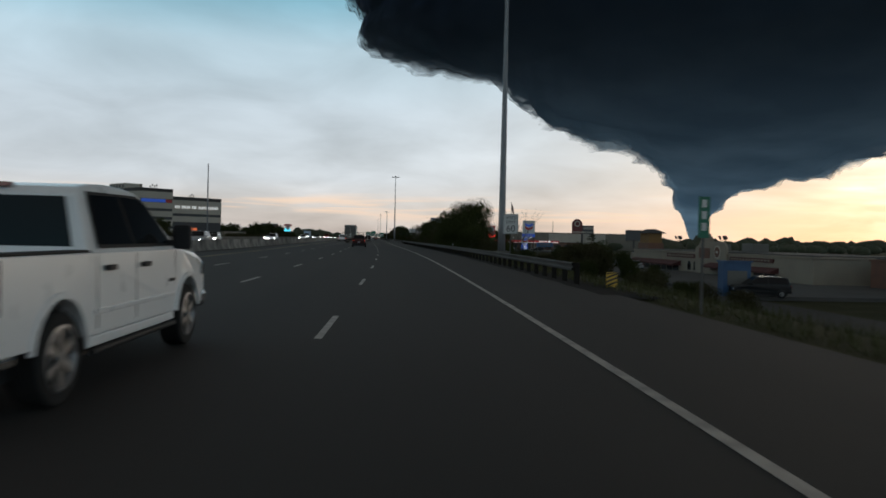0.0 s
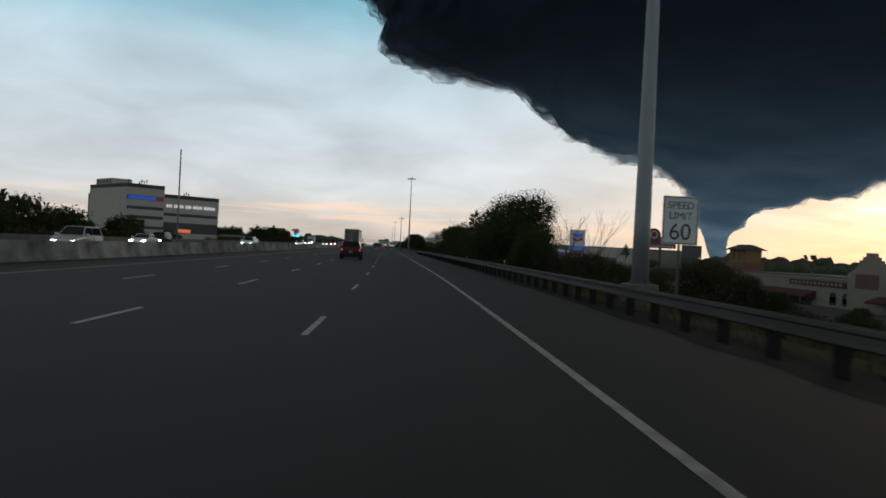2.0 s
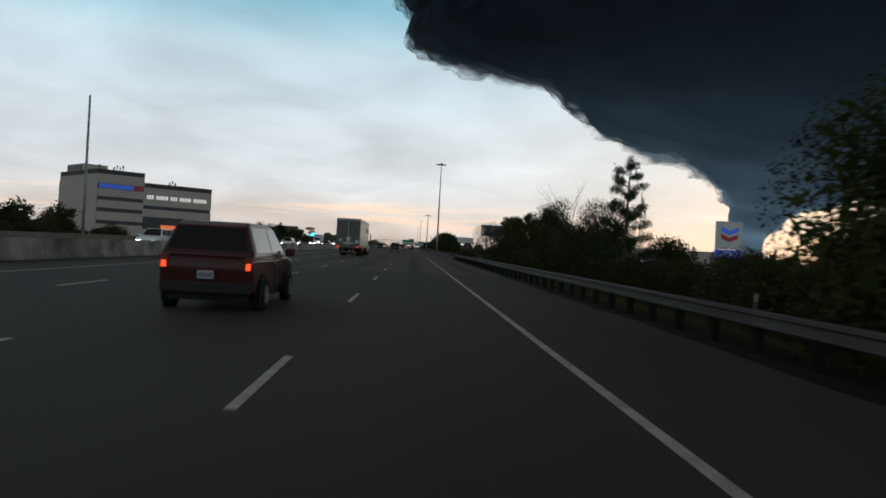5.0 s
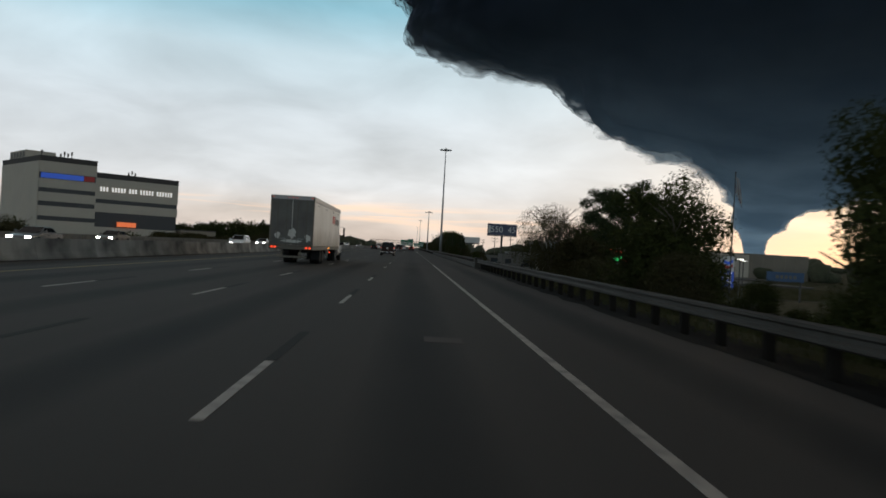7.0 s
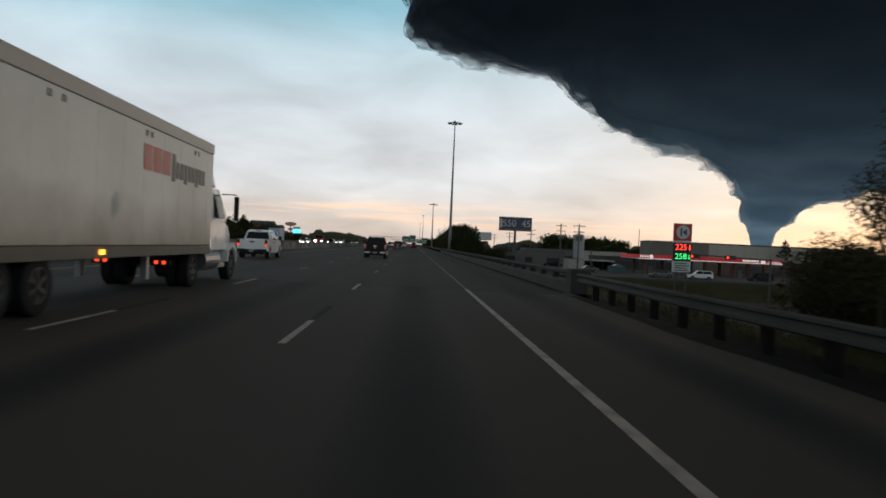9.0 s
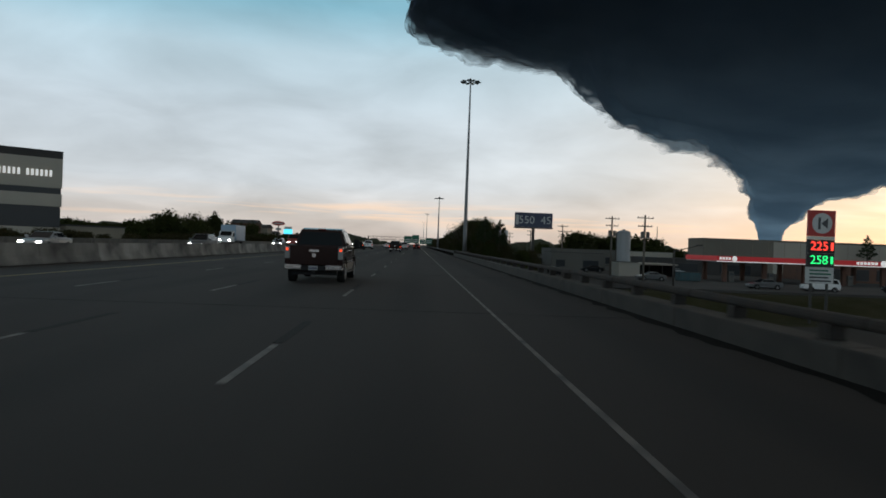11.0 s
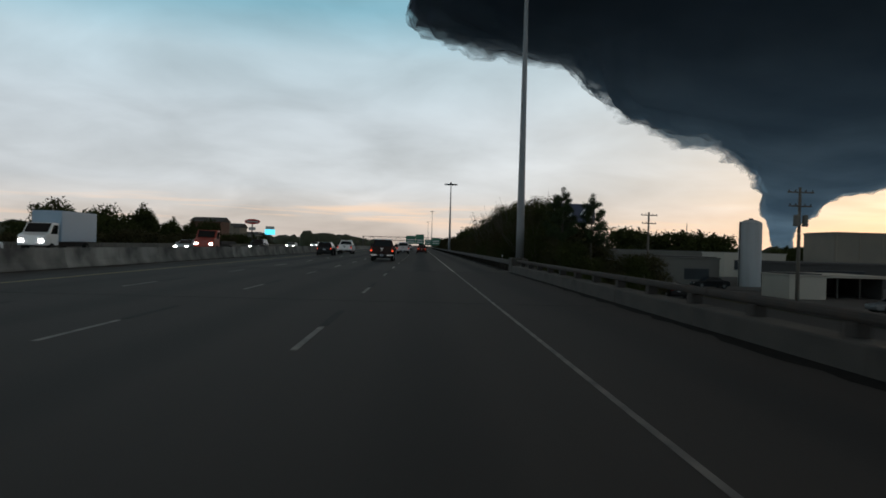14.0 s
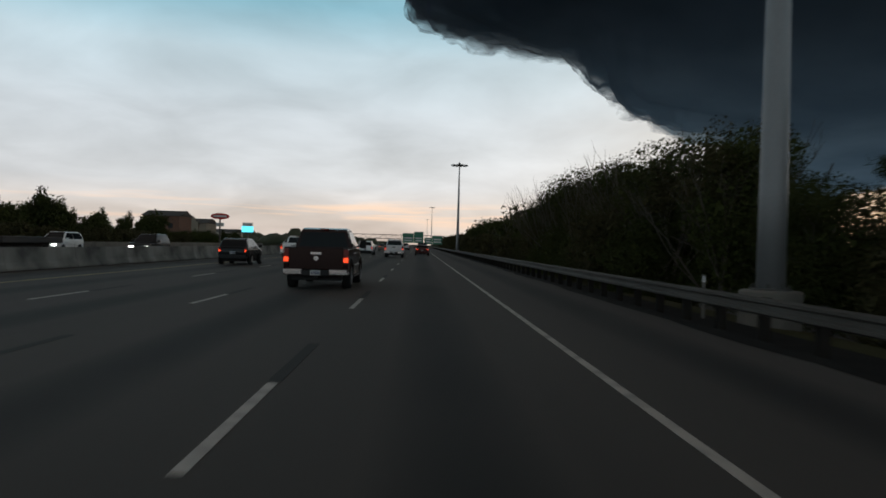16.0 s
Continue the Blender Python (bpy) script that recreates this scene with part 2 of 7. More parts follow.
M = dict(
    asphalt_a=road_material("asphalt_old", (0.0176, 0.0140, 0.0115), 0.2, 0.3),
    asphalt_b=road_material("asphalt_worn", (0.0392, 0.0324, 0.0274), 0.95, 0.4),
    deck=road_material("deck_overlay", (0.0295, 0.0236, 0.0196), 0.4, 0.25),
    paint=material("road_paint", (0.42, 0.375, 0.335), 0.7, vary=0.4, scale=3, fine=60, second=(0.10, 0.098, 0.094), amount=0.7, bump=0.2),
    worn_paint=material("worn_road_paint", (0.19, 0.172, 0.155), 0.7, vary=0.3, scale=1.6, fine=35, second=(0.045, 0.045, 0.045), amount=0.95, bump=0.2),
    yellow_paint=material("yellow_road_paint", (0.34, 0.24, 0.05), 0.6, scale=3, second=(0.08, 0.08, 0.07), amount=0.8),
    patch=material("pale_repair", (0.062, 0.050, 0.043), 0.9, scale=3, vary=0.3),
    tar=material("black_contrast_paint", (0.012, 0.012, 0.012), 0.95, scale=2, vary=0.3),
    concrete=material("concrete", (0.14, 0.127, 0.11), 0.85, scale=0.7, fine=25, second=(0.07, 0.064, 0.057), amount=0.8, bump=0.25),
    parapet=material("parapet_concrete", (0.052, 0.045, 0.038), 0.85, scale=0.9, fine=25, second=(0.026, 0.023, 0.020), amount=0.95, bump=0.25),
    galv=material("galvanised_steel", (0.075, 0.071, 0.066), 0.65, 0.15, scale=1.2, fine=30, second=(0.055, 0.051, 0.046), amount=0.7, bump=0.08),
    dark_steel=material("weathered_dark_steel", (0.065, 0.063, 0.06), 0.6, 0.4, scale=2, fine=30, second=(0.07, 0.05, 0.04), amount=0.5),
    rail_beam=material("dull_guardrail_steel", (0.052, 0.047, 0.041), 0.75, 0.1, scale=0.7, fine=24, second=(0.034, 0.029, 0.024), amount=0.8, bump=0.10, per_object=0.25),
    rusty_rail=material("rust_darkened_tube", (0.026, 0.021, 0.018), 0.85, 0.0, scale=1.5, fine=25, second=(0.045, 0.030, 0.021), amount=0.7, bump=0.15),
    pole=material("pole_steel", (0.22, 0.225, 0.235), 0.55, 0.4, scale=0.8, fine=18, bump=0.05),
    guard_timber=material("dark_creosoted_timber", (0.013, 0.011, 0.009), 0.95, scale=3, fine=30, stretch=(1, 1, 0.2), second=(0.025, 0.022, 0.02), amount=0.7, bump=0.4),
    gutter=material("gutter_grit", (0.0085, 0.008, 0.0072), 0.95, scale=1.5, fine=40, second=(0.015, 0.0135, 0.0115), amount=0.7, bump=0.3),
    timber=material("weathered_timber", (0.13, 0.11, 0.09), 0.9, scale=3, fine=30, stretch=(1, 1, 0.2), second=(0.07, 0.06, 0.05), amount=0.7, bump=0.4),
    grass=material("rough_grass", (0.040, 0.040, 0.016), 0.95, scale=0.35, fine=9, vary=0.5, second=(0.056, 0.048, 0.027), amount=0.7, bump=0.9, dist=0.12),
    blade=material("grass_blades", (0.055, 0.058, 0.022), 0.8, scale=1.2, vary=0.3, second=(0.080, 0.068, 0.034), amount=0.7, bump=0, island=0.5),
    lot=material("parking_concrete", (0.070, 0.065, 0.059), 0.9, scale=0.15, fine=6, second=(0.045, 0.042, 0.038), amount=0.8, bump=0.1),
    leaf=material("leaf_dark", (0.032, 0.040, 0.010), 0.85, scale=0.6, vary=0.3, second=(0.046, 0.050, 0.014), amount=0.6, bump=0, island=0.35, per_object=0.25),
    leaf_dry=material("leaf_olive", (0.042, 0.039, 0.015), 0.85, scale=0.6, vary=0.3, second=(0.06, 0.05, 0.027), amount=0.6, bump=0, island=0.6, per_object=0.2),
    needle=material("needle_green", (0.030, 0.044, 0.018), 0.7, scale=0.8, vary=0.3, bump=0, island=0.5),
    bark=material("bark", (0.085, 0.070, 0.055), 0.95, scale=3, fine=16, stretch=(1, 1, 0.25), second=(0.045, 0.04, 0.035), amount=0.7, bump=0.7, dist=0.03),
    far_wood=material("far_woodland", (0.045, 0.052, 0.028), 0.95, scale=0.2, fine=1.5, vary=0.4, second=(0.07, 0.065, 0.04), amount=0.6, bump=0.8, dist=0.5),
    smoke=material("dense_smoke", (0.003, 0.018, 0.055), 1.0, scale=0.003, fine=0.010, vary=0.4, second=(0.008, 0.030, 0.076), amount=0.8, bump=0),
    blue_box=material("blue_trailer_paint", (0.022, 0.066, 0.15), 0.55, vary=0.2, scale=1.2, fine=9, second=(0.035, 0.085, 0.17), amount=0.6, bump=0.03),
    white_paint=material("white_car_paint", (0.78, 0.78, 0.78), 0.30, vary=0.02, scale=0.6, fine=3, bump=0, coat=0.6, second=(0.74, 0.73, 0.71), amount=0.4),
    silver_paint=material("silver_car_paint", (0.42, 0.43, 0.44), 0.32, 0.5, vary=0.05, bump=0, coat=0.3),
    maroon_paint=material("maroon_car_paint", (0.018, 0.0075, 0.007), 0.17, 0.0, vary=0.08, bump=0, coat=0.25),
    red_paint=material("red_car_paint", (0.055, 0.013, 0.012), 0.3, 0.1, vary=0.06, bump=0, coat=0.25),
    black_paint=material("black_car_paint", (0.018, 0.019, 0.021), 0.22, 0.1, vary=0.06, bump=0, coat=0.25),
    grey_paint=material("grey_car_paint", (0.14, 0.145, 0.15), 0.3, 0.3, vary=0.06, bump=0, coat=0.25),
    dusky_paint=material("dusky_tan_paint", (0.034, 0.028, 0.024), 0.35, 0.2, vary=0.06, bump=0, coat=0.15),
    tan_paint=material("tan_car_paint", (0.15, 0.13, 0.105), 0.35, 0.3, vary=0.06, bump=0, coat=0.25),
    car_glass=material("tinted_car_glass", (0.008, 0.009, 0.010), 0.08, vary=0.02, bump=0),
    rubber=material("tyre_rubber", (0.022, 0.022, 0.022), 0.85, scale=4, vary=0.3, bump=0.2),
    trim=material("black_plastic_trim", (0.025, 0.025, 0.026), 0.6, vary=0.2, bump=0.05),
    alloy=material("alloy_rim", (0.27, 0.27, 0.275), 0.4, 0.8, vary=0.1, bump=0),
    chrome=material("chrome", (0.62, 0.63, 0.65), 0.18, 1.0, vary=0.05, bump=0),
    tail=material("tail_lamp_lens", (0.14, 0.012, 0.010), 0.2, vary=0.05, bump=0, coat=1.0),
    tail_lit=material("lit_tail_lamp", (0.5, 0.03, 0.01), 0.3, vary=0.02, bump=0, emit=(1.0, 0.075, 0.02), power=1.5),
    marker_lit=material("lit_marker_lamp", (0.4, 0.03, 0.01), 0.3, vary=0.02, bump=0, emit=(1.0, 0.09, 0.03), power=0.5),
    clear_lens=material("clear_lamp_lens", (0.26, 0.26, 0.26), 0.15, vary=0.05, bump=0, coat=1.0),
    head_lit=material("lit_headlamp", (0.9, 0.9, 0.9), 0.2, vary=0.02, bump=0, emit=(1.0, 0.96, 0.90), power=18.0),
    amber_lit=material("lit_amber_marker", (0.8, 0.3, 0.02), 0.3, vary=0.02, bump=0, emit=(1.0, 0.36, 0.03), power=4.0),
    plate=material("plate_white", (0.36, 0.36, 0.36), 0.5, vary=0.05, bump=0),
    plate_bar=material("plate_bars", (0.08, 0.08, 0.14), 0.5, vary=0.05, bump=0),
    trailer=material("trailer_white", (0.70, 0.68, 0.64), 0.45, vary=0.08, scale=0.35, fine=4, second=(0.52, 0.50, 0.44), amount=0.7, bump=0.02),
    trailer_door=material("grimy_trailer_door", (0.125, 0.120, 0.112), 0.7, vary=0.25, scale=0.9, fine=9, second=(0.075, 0.070, 0.064), amount=0.8, bump=0.04),
    trailer_rail=material("dirty_trailer_rail", (0.13, 0.115, 0.095), 0.65, vary=0.25, scale=0.5, fine=6, second=(0.08, 0.07, 0.055), amount=0.8, bump=0.05),
    wiped=material("wiped_white_patch", (0.55, 0.54, 0.51), 0.6, vary=0.2, scale=3.0, fine=20, second=(0.36, 0.34, 0.30), amount=0.8, bump=0.02),
    trailer_trim=material("trailer_aluminium", (0.30, 0.30, 0.30), 0.5, 0.5, vary=0.15, bump=0.05),
    maroon_sign=material("maroon_sign_panel", (0.12, 0.022, 0.02), 0.5, vary=0.12, scale=0.8, bump=0),
    sign_red=material("sign_red_panel", (0.42, 0.025, 0.02), 0.45, vary=0.06, bump=0),
    sign_dark=material("sign_dark_grey", (0.055, 0.055, 0.06), 0.5, vary=0.06, bump=0),
    sign_white=material("sign_white_sheet", (0.54, 0.54, 0.53), 0.5, vary=0.06, scale=2, bump=0, second=(0.42, 0.42, 0.41), amount=0.5),
    sign_black=material("sign_black_letters", (0.015, 0.015, 0.015), 0.5, vary=0.05, bump=0),
    sign_green=material("sign_green_sheet", (0.012, 0.13, 0.075), 0.45, vary=0.08, bump=0),
    sign_blue=material("sign_blue_panel", (0.02, 0.07, 0.36), 0.4, vary=0.05, bump=0, emit=(0.03, 0.10, 0.55), power=0.35),
    sign_yellow=material("hazard_yellow", (0.55, 0.33, 0.03), 0.5, vary=0.08, bump=0),
    lit_white=material("lit_white_letters", (0.8, 0.8, 0.8), 0.5, vary=0.03, bump=0, emit=(1.0, 0.97, 0.93), power=0.5),
    lit_red=material("lit_red_digits", (0.4, 0.02, 0.02), 0.5, vary=0.03, bump=0, emit=(1.0, 0.05, 0.03), power=2.2),
    lit_green=material("lit_green_digits", (0.02, 0.4, 0.08), 0.5, vary=0.03, bump=0, emit=(0.03, 0.9, 0.22), power=1.5),
    lit_cyan=material("lit_screen", (0.1, 0.5, 0.6), 0.4, vary=0.05, scale=0.8, bump=0, emit=(0.10, 0.72, 0.95), power=1.5),
    wall_tan=material("tan_stucco", (0.26, 0.22, 0.17), 0.9, scale=0.3, fine=12, second=(0.19, 0.16, 0.13), amount=0.6, bump=0.2),
    wall_pale=material("pale_precast_panels", (0.42, 0.38, 0.32), 0.85, scale=0.12, fine=8, second=(0.34, 0.31, 0.27), amount=0.7, bump=0.1),
    wall_grey=material("grey_metal_cladding", (0.125, 0.116, 0.103), 0.7, scale=0.2, fine=6, stretch=(1, 1, 0.2), second=(0.09, 0.083, 0.074), amount=0.7, bump=0.08),
    wall_stone=material("buff_block_wall", (0.19, 0.168, 0.138), 0.88, scale=0.15, fine=8, second=(0.14, 0.125, 0.105), amount=0.7, bump=0.1),
    ribbon=material("dark_ribbon_glazing", (0.030, 0.031, 0.034), 0.45, vary=0.2, scale=0.4, bump=0),
    roof_dark=material("dark_roofing", (0.055, 0.050, 0.048), 0.9, scale=1, fine=15, vary=0.3, bump=0.3),
    brick=material("brown_brick", (0.15, 0.075, 0.05), 0.9, scale=0.8, fine=20, second=(0.10, 0.055, 0.045), amount=0.7, bump=0.3),
    canopy_red=material("canopy_red_fascia", (0.30, 0.02, 0.022), 0.45, vary=0.06, bump=0, emit=(0.65, 0.02, 0.025), power=0.20),
    orange=material("orange_facade_lights", (0.5, 0.13, 0.04), 0.6, vary=0.06, bump=0, emit=(1.0, 0.22, 0.08), power=0.5),
    tank=material("white_tank_paint", (0.33, 0.34, 0.35), 0.5, scale=0.8, fine=10, stretch=(1, 1, 0.15), second=(0.24, 0.24, 0.24), amount=0.7, bump=0.05),
    window=material("window_glass", (0.04, 0.045, 0.05), 0.1, vary=0.1, bump=0, coat=0.6),
)

def grime(mat, z0, z1, colour, weight):
    """Brown road dust on a flank, ragged, thick at z0 and gone at z1."""
    nt = mat.node_tree
    N, L = nt.nodes.new, nt.links.new
    bsdf = nt.nodes["Principled BSDF"]
    src = bsdf.inputs["Base Color"].links[0].from_socket
    tc, sep, mr, nz, sub, mul, mix = (N(k) for k in ("ShaderNodeTexCoord", "ShaderNodeSeparateXYZ", "ShaderNodeMapRange", "ShaderNodeTexNoise", "ShaderNodeMath", "ShaderNodeMath", "ShaderNodeMix"))
    L(tc.outputs["Object"], sep.inputs[0])
    nz.inputs["Scale"].default_value, nz.inputs["Detail"].default_value = 0.8, 6
    L(tc.outputs["Object"], nz.inputs["Vector"])
    sub.operation = "MULTIPLY_ADD"
    L(nz.outputs[0], sub.inputs[0])
    sub.inputs[1].default_value = 1.1
    L(sep.outputs[2], sub.inputs[2])
    L(sub.outputs[0], mr.inputs[0])
    mr.inputs[1].default_value, mr.inputs[2].default_value, mr.inputs[3].default_value, mr.inputs[4].default_value = z0 + 0.55, z1 + 0.55, 1.0, 0.0
    mul.operation = "MULTIPLY"
    L(mr.outputs[0], mul.inputs[0])
    mul.inputs[1].default_value = weight
    mix.data_type = "RGBA"
    L(mul.outputs[0], mix.inputs[0])
    L(src, mix.inputs[6])
    mix.inputs[7].default_value = (*colour, 1)
    L(mix.outputs[2], bsdf.inputs["Base Color"])


grime(M["trailer"], 0.85, 2.35, (0.120, 0.098, 0.058), 0.94)
M["car_glass"].node_tree.nodes["Principled BSDF"].inputs["Specular IOR Level"].default_value = 0.22
for k in ("maroon_paint", "black_paint", "red_paint"):
    M[k].node_tree.nodes["Principled BSDF"].inputs["Specular IOR Level"].default_value = 0.25
    M[k].node_tree.nodes["Principled BSDF"].inputs["Coat Weight"].default_value = 0.08
for k in ("leaf", "leaf_dry", "needle", "blade", "grass", "trim", "rubber", "gutter", "guard_timber"):
    M[k].node_tree.nodes["Principled BSDF"].inputs["Specular IOR Level"].default_value = 0.12

# ---------------------------------------------------------------- mesh helpers


def cx(y):
    """Sideways bend of the road: it runs straight from y = 90 on and curves gently before."""
    return -0.0002488 * max(0.0, 90.0 - y) ** 2


def heading(y):
    return math.atan(0.0004976 * max(0.0, 90.0 - y))


def part(name, bm, mat, parent=None, label="", smooth=False):
    me = bpy.data.meshes.new(name)
    bm.normal_update()
    bm.to_mesh(me)
    bm.free()
    me.materials.append(M[mat] if isinstance(mat, str) else mat)
    if smooth:
        me.shade_smooth()
    ob = new(name, me)
    if parent:
        ob.parent = parent
    if label:
        ob["label"] = label
    return ob


def data_part(name, verts, faces, mat, parent=None, label="", smooth=False):
    me = bpy.data.meshes.new(name)
    me.from_pydata(verts, [], faces)
    me.materials.append(M[mat] if isinstance(mat, str) else mat)
    if smooth:
        me.shade_smooth()
    ob = new(name, me)
    if parent:
        ob.parent = parent
    if label:
        ob["label"] = label
    return ob


def share(src, name, parent, m):
    ob = new(name, src.data)
    ob.parent = parent
    ob.matrix_basis = m
    return ob


def thing(name, m, label, category, group="", kind=""):
    ob = new(name)
    ob.empty_display_size = 0.2
    ob.matrix_basis = m
    return tagged(ob, label, category, group, kind)


def box(bm, x0, x1, y0, y1, z0, z1, bev=0.0, rot=None):
    r = bmesh.ops.create_cube(bm, size=1.0)
    vs = r["verts"]
    m = Matrix.Translation(((x0 + x1) / 2, (y0 + y1) / 2, (z0 + z1) / 2)) @ Matrix.Diagonal((x1 - x0, y1 - y0, z1 - z0, 1))
    bmesh.ops.transform(bm, matrix=m, verts=vs)
    if bev:
        es = list({e for v in vs for e in v.link_edges})
        r2 = bmesh.ops.bevel(bm, geom=es, offset=bev, segments=2, affect="EDGES", profile=0.5)
        vs = list({v for f in r2["faces"] for v in f.verts} | {v for v in vs if v.is_valid})
    if rot is not None:
        bmesh.ops.transform(bm, matrix=rot, verts=[v for v in vs if v.is_valid])
    return bm


def bx(x0, x1, y0, y1, z0, z1, bev=0.0, rot=None):
    return box(bmesh.new(), x0, x1, y0, y1, z0, z1, bev, rot)


def tube(bm, p0, p1, r0, r1, n=10, caps=True):
    p0, p1 = Vector(p0), Vector(p1)
    d = p1 - p0
    q = d.to_track_quat("Z", "Y")
    rings = []
    for p, r in ((p0, r0), (p1, r1)):
        rings.append([bm.verts.new(p + q @ Vector((r * math.cos(2 * math.pi * i / n), r * math.sin(2 * math.pi * i / n), 0))) for i in range(n)])
    for i in range(n):
        bm.faces.new((rings[0][i], rings[0][(i + 1) % n], rings[1][(i + 1) % n], rings[1][i]))
    if caps:
        bm.faces.new(rings[0][::-1])
        bm.faces.new(rings[1])
    return bm


def tb(p0, p1, r0, r1=None, n=10):
    return tube(bmesh.new(), p0, p1, r0, r0 if r1 is None else r1, n)


def lathe(prof, n=24, axis="Z"):
    """Solid of revolution from (radius, height) pairs."""
    bm = bmesh.new()
    rings = []
    for r, z in prof:
        ring = []
        for i in range(n):
            a = 2 * math.pi * i / n
            c = (r * math.cos(a), r * math.sin(a), z)
            ring.append(bm.verts.new((c[2], c[0], c[1]) if axis == "X" else c))
        rings.append(ring)
    for a, b in zip(rings, rings[1:]):
        for i in range(n):
            bm.faces.new((a[i], a[(i + 1) % n], b[(i + 1) % n], b[i]))
    bm.faces.new(rings[0][::-1])
    bm.faces.new(rings[-1])
    bmesh.ops.recalc_face_normals(bm, faces=bm.faces)
    return bm


def prism(profile, hw, bev=0.0, seg=2):
    """Body extruded across x from a side profile of (y, z); hw gives the half width at a (y, z)."""
    bm = bmesh.new()
    a = [bm.verts.new((-hw(y, z), y, z)) for y, z in profile]
    b = [bm.verts.new((hw(y, z), y, z)) for y, z in profile]
    n = len(profile)
    for i in range(n):
        bm.faces.new((a[i], a[(i + 1) % n], b[(i + 1) % n], b[i]))
    bm.faces.new(a[::-1])
    bm.faces.new(b)
    bmesh.ops.recalc_face_normals(bm, faces=bm.faces)
    if bev:
        bmesh.ops.bevel(bm, geom=list(bm.edges), offset=bev, segments=seg, affect="EDGES", profile=0.6, clamp_overlap=True)
    return bm


def poly_plate(points, thick, normal):
    """Thin plate: a polygon in space, thickened along its normal."""
    bm = bmesh.new()
    nv = Vector(normal).normalized() * thick
    a = [bm.verts.new(Vector(p)) for p in points]
    b = [bm.verts.new(Vector(p) + nv) for p in points]
    n = len(points)
    bm.faces.new(a[::-1])
    bm.faces.new(b)
    for i in range(n):
        bm.faces.new((a[i], a[(i + 1) % n], b[(i + 1) % n], b[i]))
    bmesh.ops.recalc_face_normals(bm, faces=bm.faces)
    return bm


def lettering(text, size, m, mat, parent, name="lettering"):
    cu = bpy.data.curves.new(name, "FONT")
    cu.body, cu.size, cu.extrude = text, size, 0.004
    cu.align_x, cu.align_y = "CENTER", "CENTER"
    cu.materials.append(M[mat])
    ob = new(name, cu)
    ob.parent, ob.matrix_basis = parent, m
    return ob


FACING = Matrix.Rotation(math.pi / 2, 4, "X")     # text upright, read from the -y side

# ---------------------------------------------------------------- ground, roads, bridge
BRIDGE = (190.0, 311.4)          # the stretch with concrete parapets
UNDER = (240.0, 286.0)           # the cross street below


def sstep(a, b, x):
    t = min(1.0, max(0.0, (x - a) / (b - a)))
    return t * t * (3 - 2 * t)


def ground_z(x, y):
    if x > 0:
        z = -0.16 - 3.1 * sstep(7.2, 19.0, x)
    else:
        z = -0.16 - 2.3 * sstep(-42.0, -56.0, x)
    far = 1.0 - sstep(90.0, 170.0, abs(x))
    dip = sstep(UNDER[0] - 9, UNDER[0] - 1, y) * (1 - sstep(UNDER[1] + 1, UNDER[1] + 9, y)) * far
    z = z * (1 - dip) + (-5.6) * dip
    if abs(x) > 8:
        z += 0.12 * noise.noise((x * 0.05, y * 0.05, 0)) * sstep(8, 30, abs(x))
    return z


def build_ground():
    xs = [-4800, -2600, -1300, -700, -420, -260] + list(range(-180, -60, 12)) + list(range(-60, -40, 2)) + [-40, -30, -18, -6, 4, 6, 7, 7.5, 8, 9, 10, 11, 12, 13, 14, 15, 16, 17, 18, 19, 20] + list(range(22, 60, 4)) + list(range(60, 190, 12)) + [200, 270, 420, 700, 1300, 2600, 4800]
    ys = [-4800, -2400, -1000, -400, -150, -60] + list(range(-40, 220, 8)) + list(range(220, 310, 2)) + list(range(310, 620, 10)) + [660, 760, 900, 1200, 1800, 2800, 4900]
    vs = [(x + cx(max(y, -60)), y, ground_z(x, y)) for y in ys for x in xs]
    n = len(xs)
    fs = [(j * n + i, j * n + i + 1, (j + 1) * n + i + 1, (j + 1) * n + i) for j in range(len(ys) - 1) for i in range(n - 1)]
    ob = data_part("ground", vs, fs, "grass", smooth=True)
    tagged(ob, "rough dull green roadside ground with dry patches", "ground", kind="structure")


def road_strip(name, x0, x1, y0, y1, mat, label, z=0.0, thick=0.3, step=6.0, centre=0.0, cols=1, category="road"):
    """A slab that follows the bend. The uv map counts lanes across."""
    n = max(1, int(round((y1 - y0) / step)))
    bm = bmesh.new()
    uvl = bm.loops.layers.uv.new("lanes")
    rows = []
    for j in range(n + 1):
        y = y0 + (y1 - y0) * j / n
        row = []
        for i in range(cols + 1):
            x = x0 + (x1 - x0) * i / cols
            row.append((bm.verts.new((x + cx(y), y, z)), bm.verts.new((x + cx(y), y, z - thick)), (x - centre) / 3.66))
        rows.append(row)

    def quad(vs, us=None):
        f = bm.faces.new(vs)
        if us:
            for lp, u in zip(f.loops, us):
                lp[uvl].uv = (u, lp.vert.co.y)
        else:
            for lp in f.loops:
                lp[uvl].uv = (0.5, lp.vert.co.y)
    for a, b in zip(rows, rows[1:]):
        for i in range(cols):
            quad((a[i][0], a[i + 1][0], b[i + 1][0], b[i][0]), (a[i][2], a[i + 1][2], b[i + 1][2], b[i][2]))
            quad((a[i][1], b[i][1], b[i + 1][1], a[i + 1][1]))
        quad((a[0][0], b[0][0], b[0][1], a[0][1]))
        quad((a[-1][0], a[-1][1], b[-1][1], b[-1][0]))
    for row, flip in ((rows[0], 1), (rows[-1], -1)):
        for i in range(cols):
            quad((row[i][0], row[i][1], row[i + 1][1], row[i + 1][0])[::flip])
    ob = part(name, bm, mat)
    return tagged(ob, label, category, kind="structure")


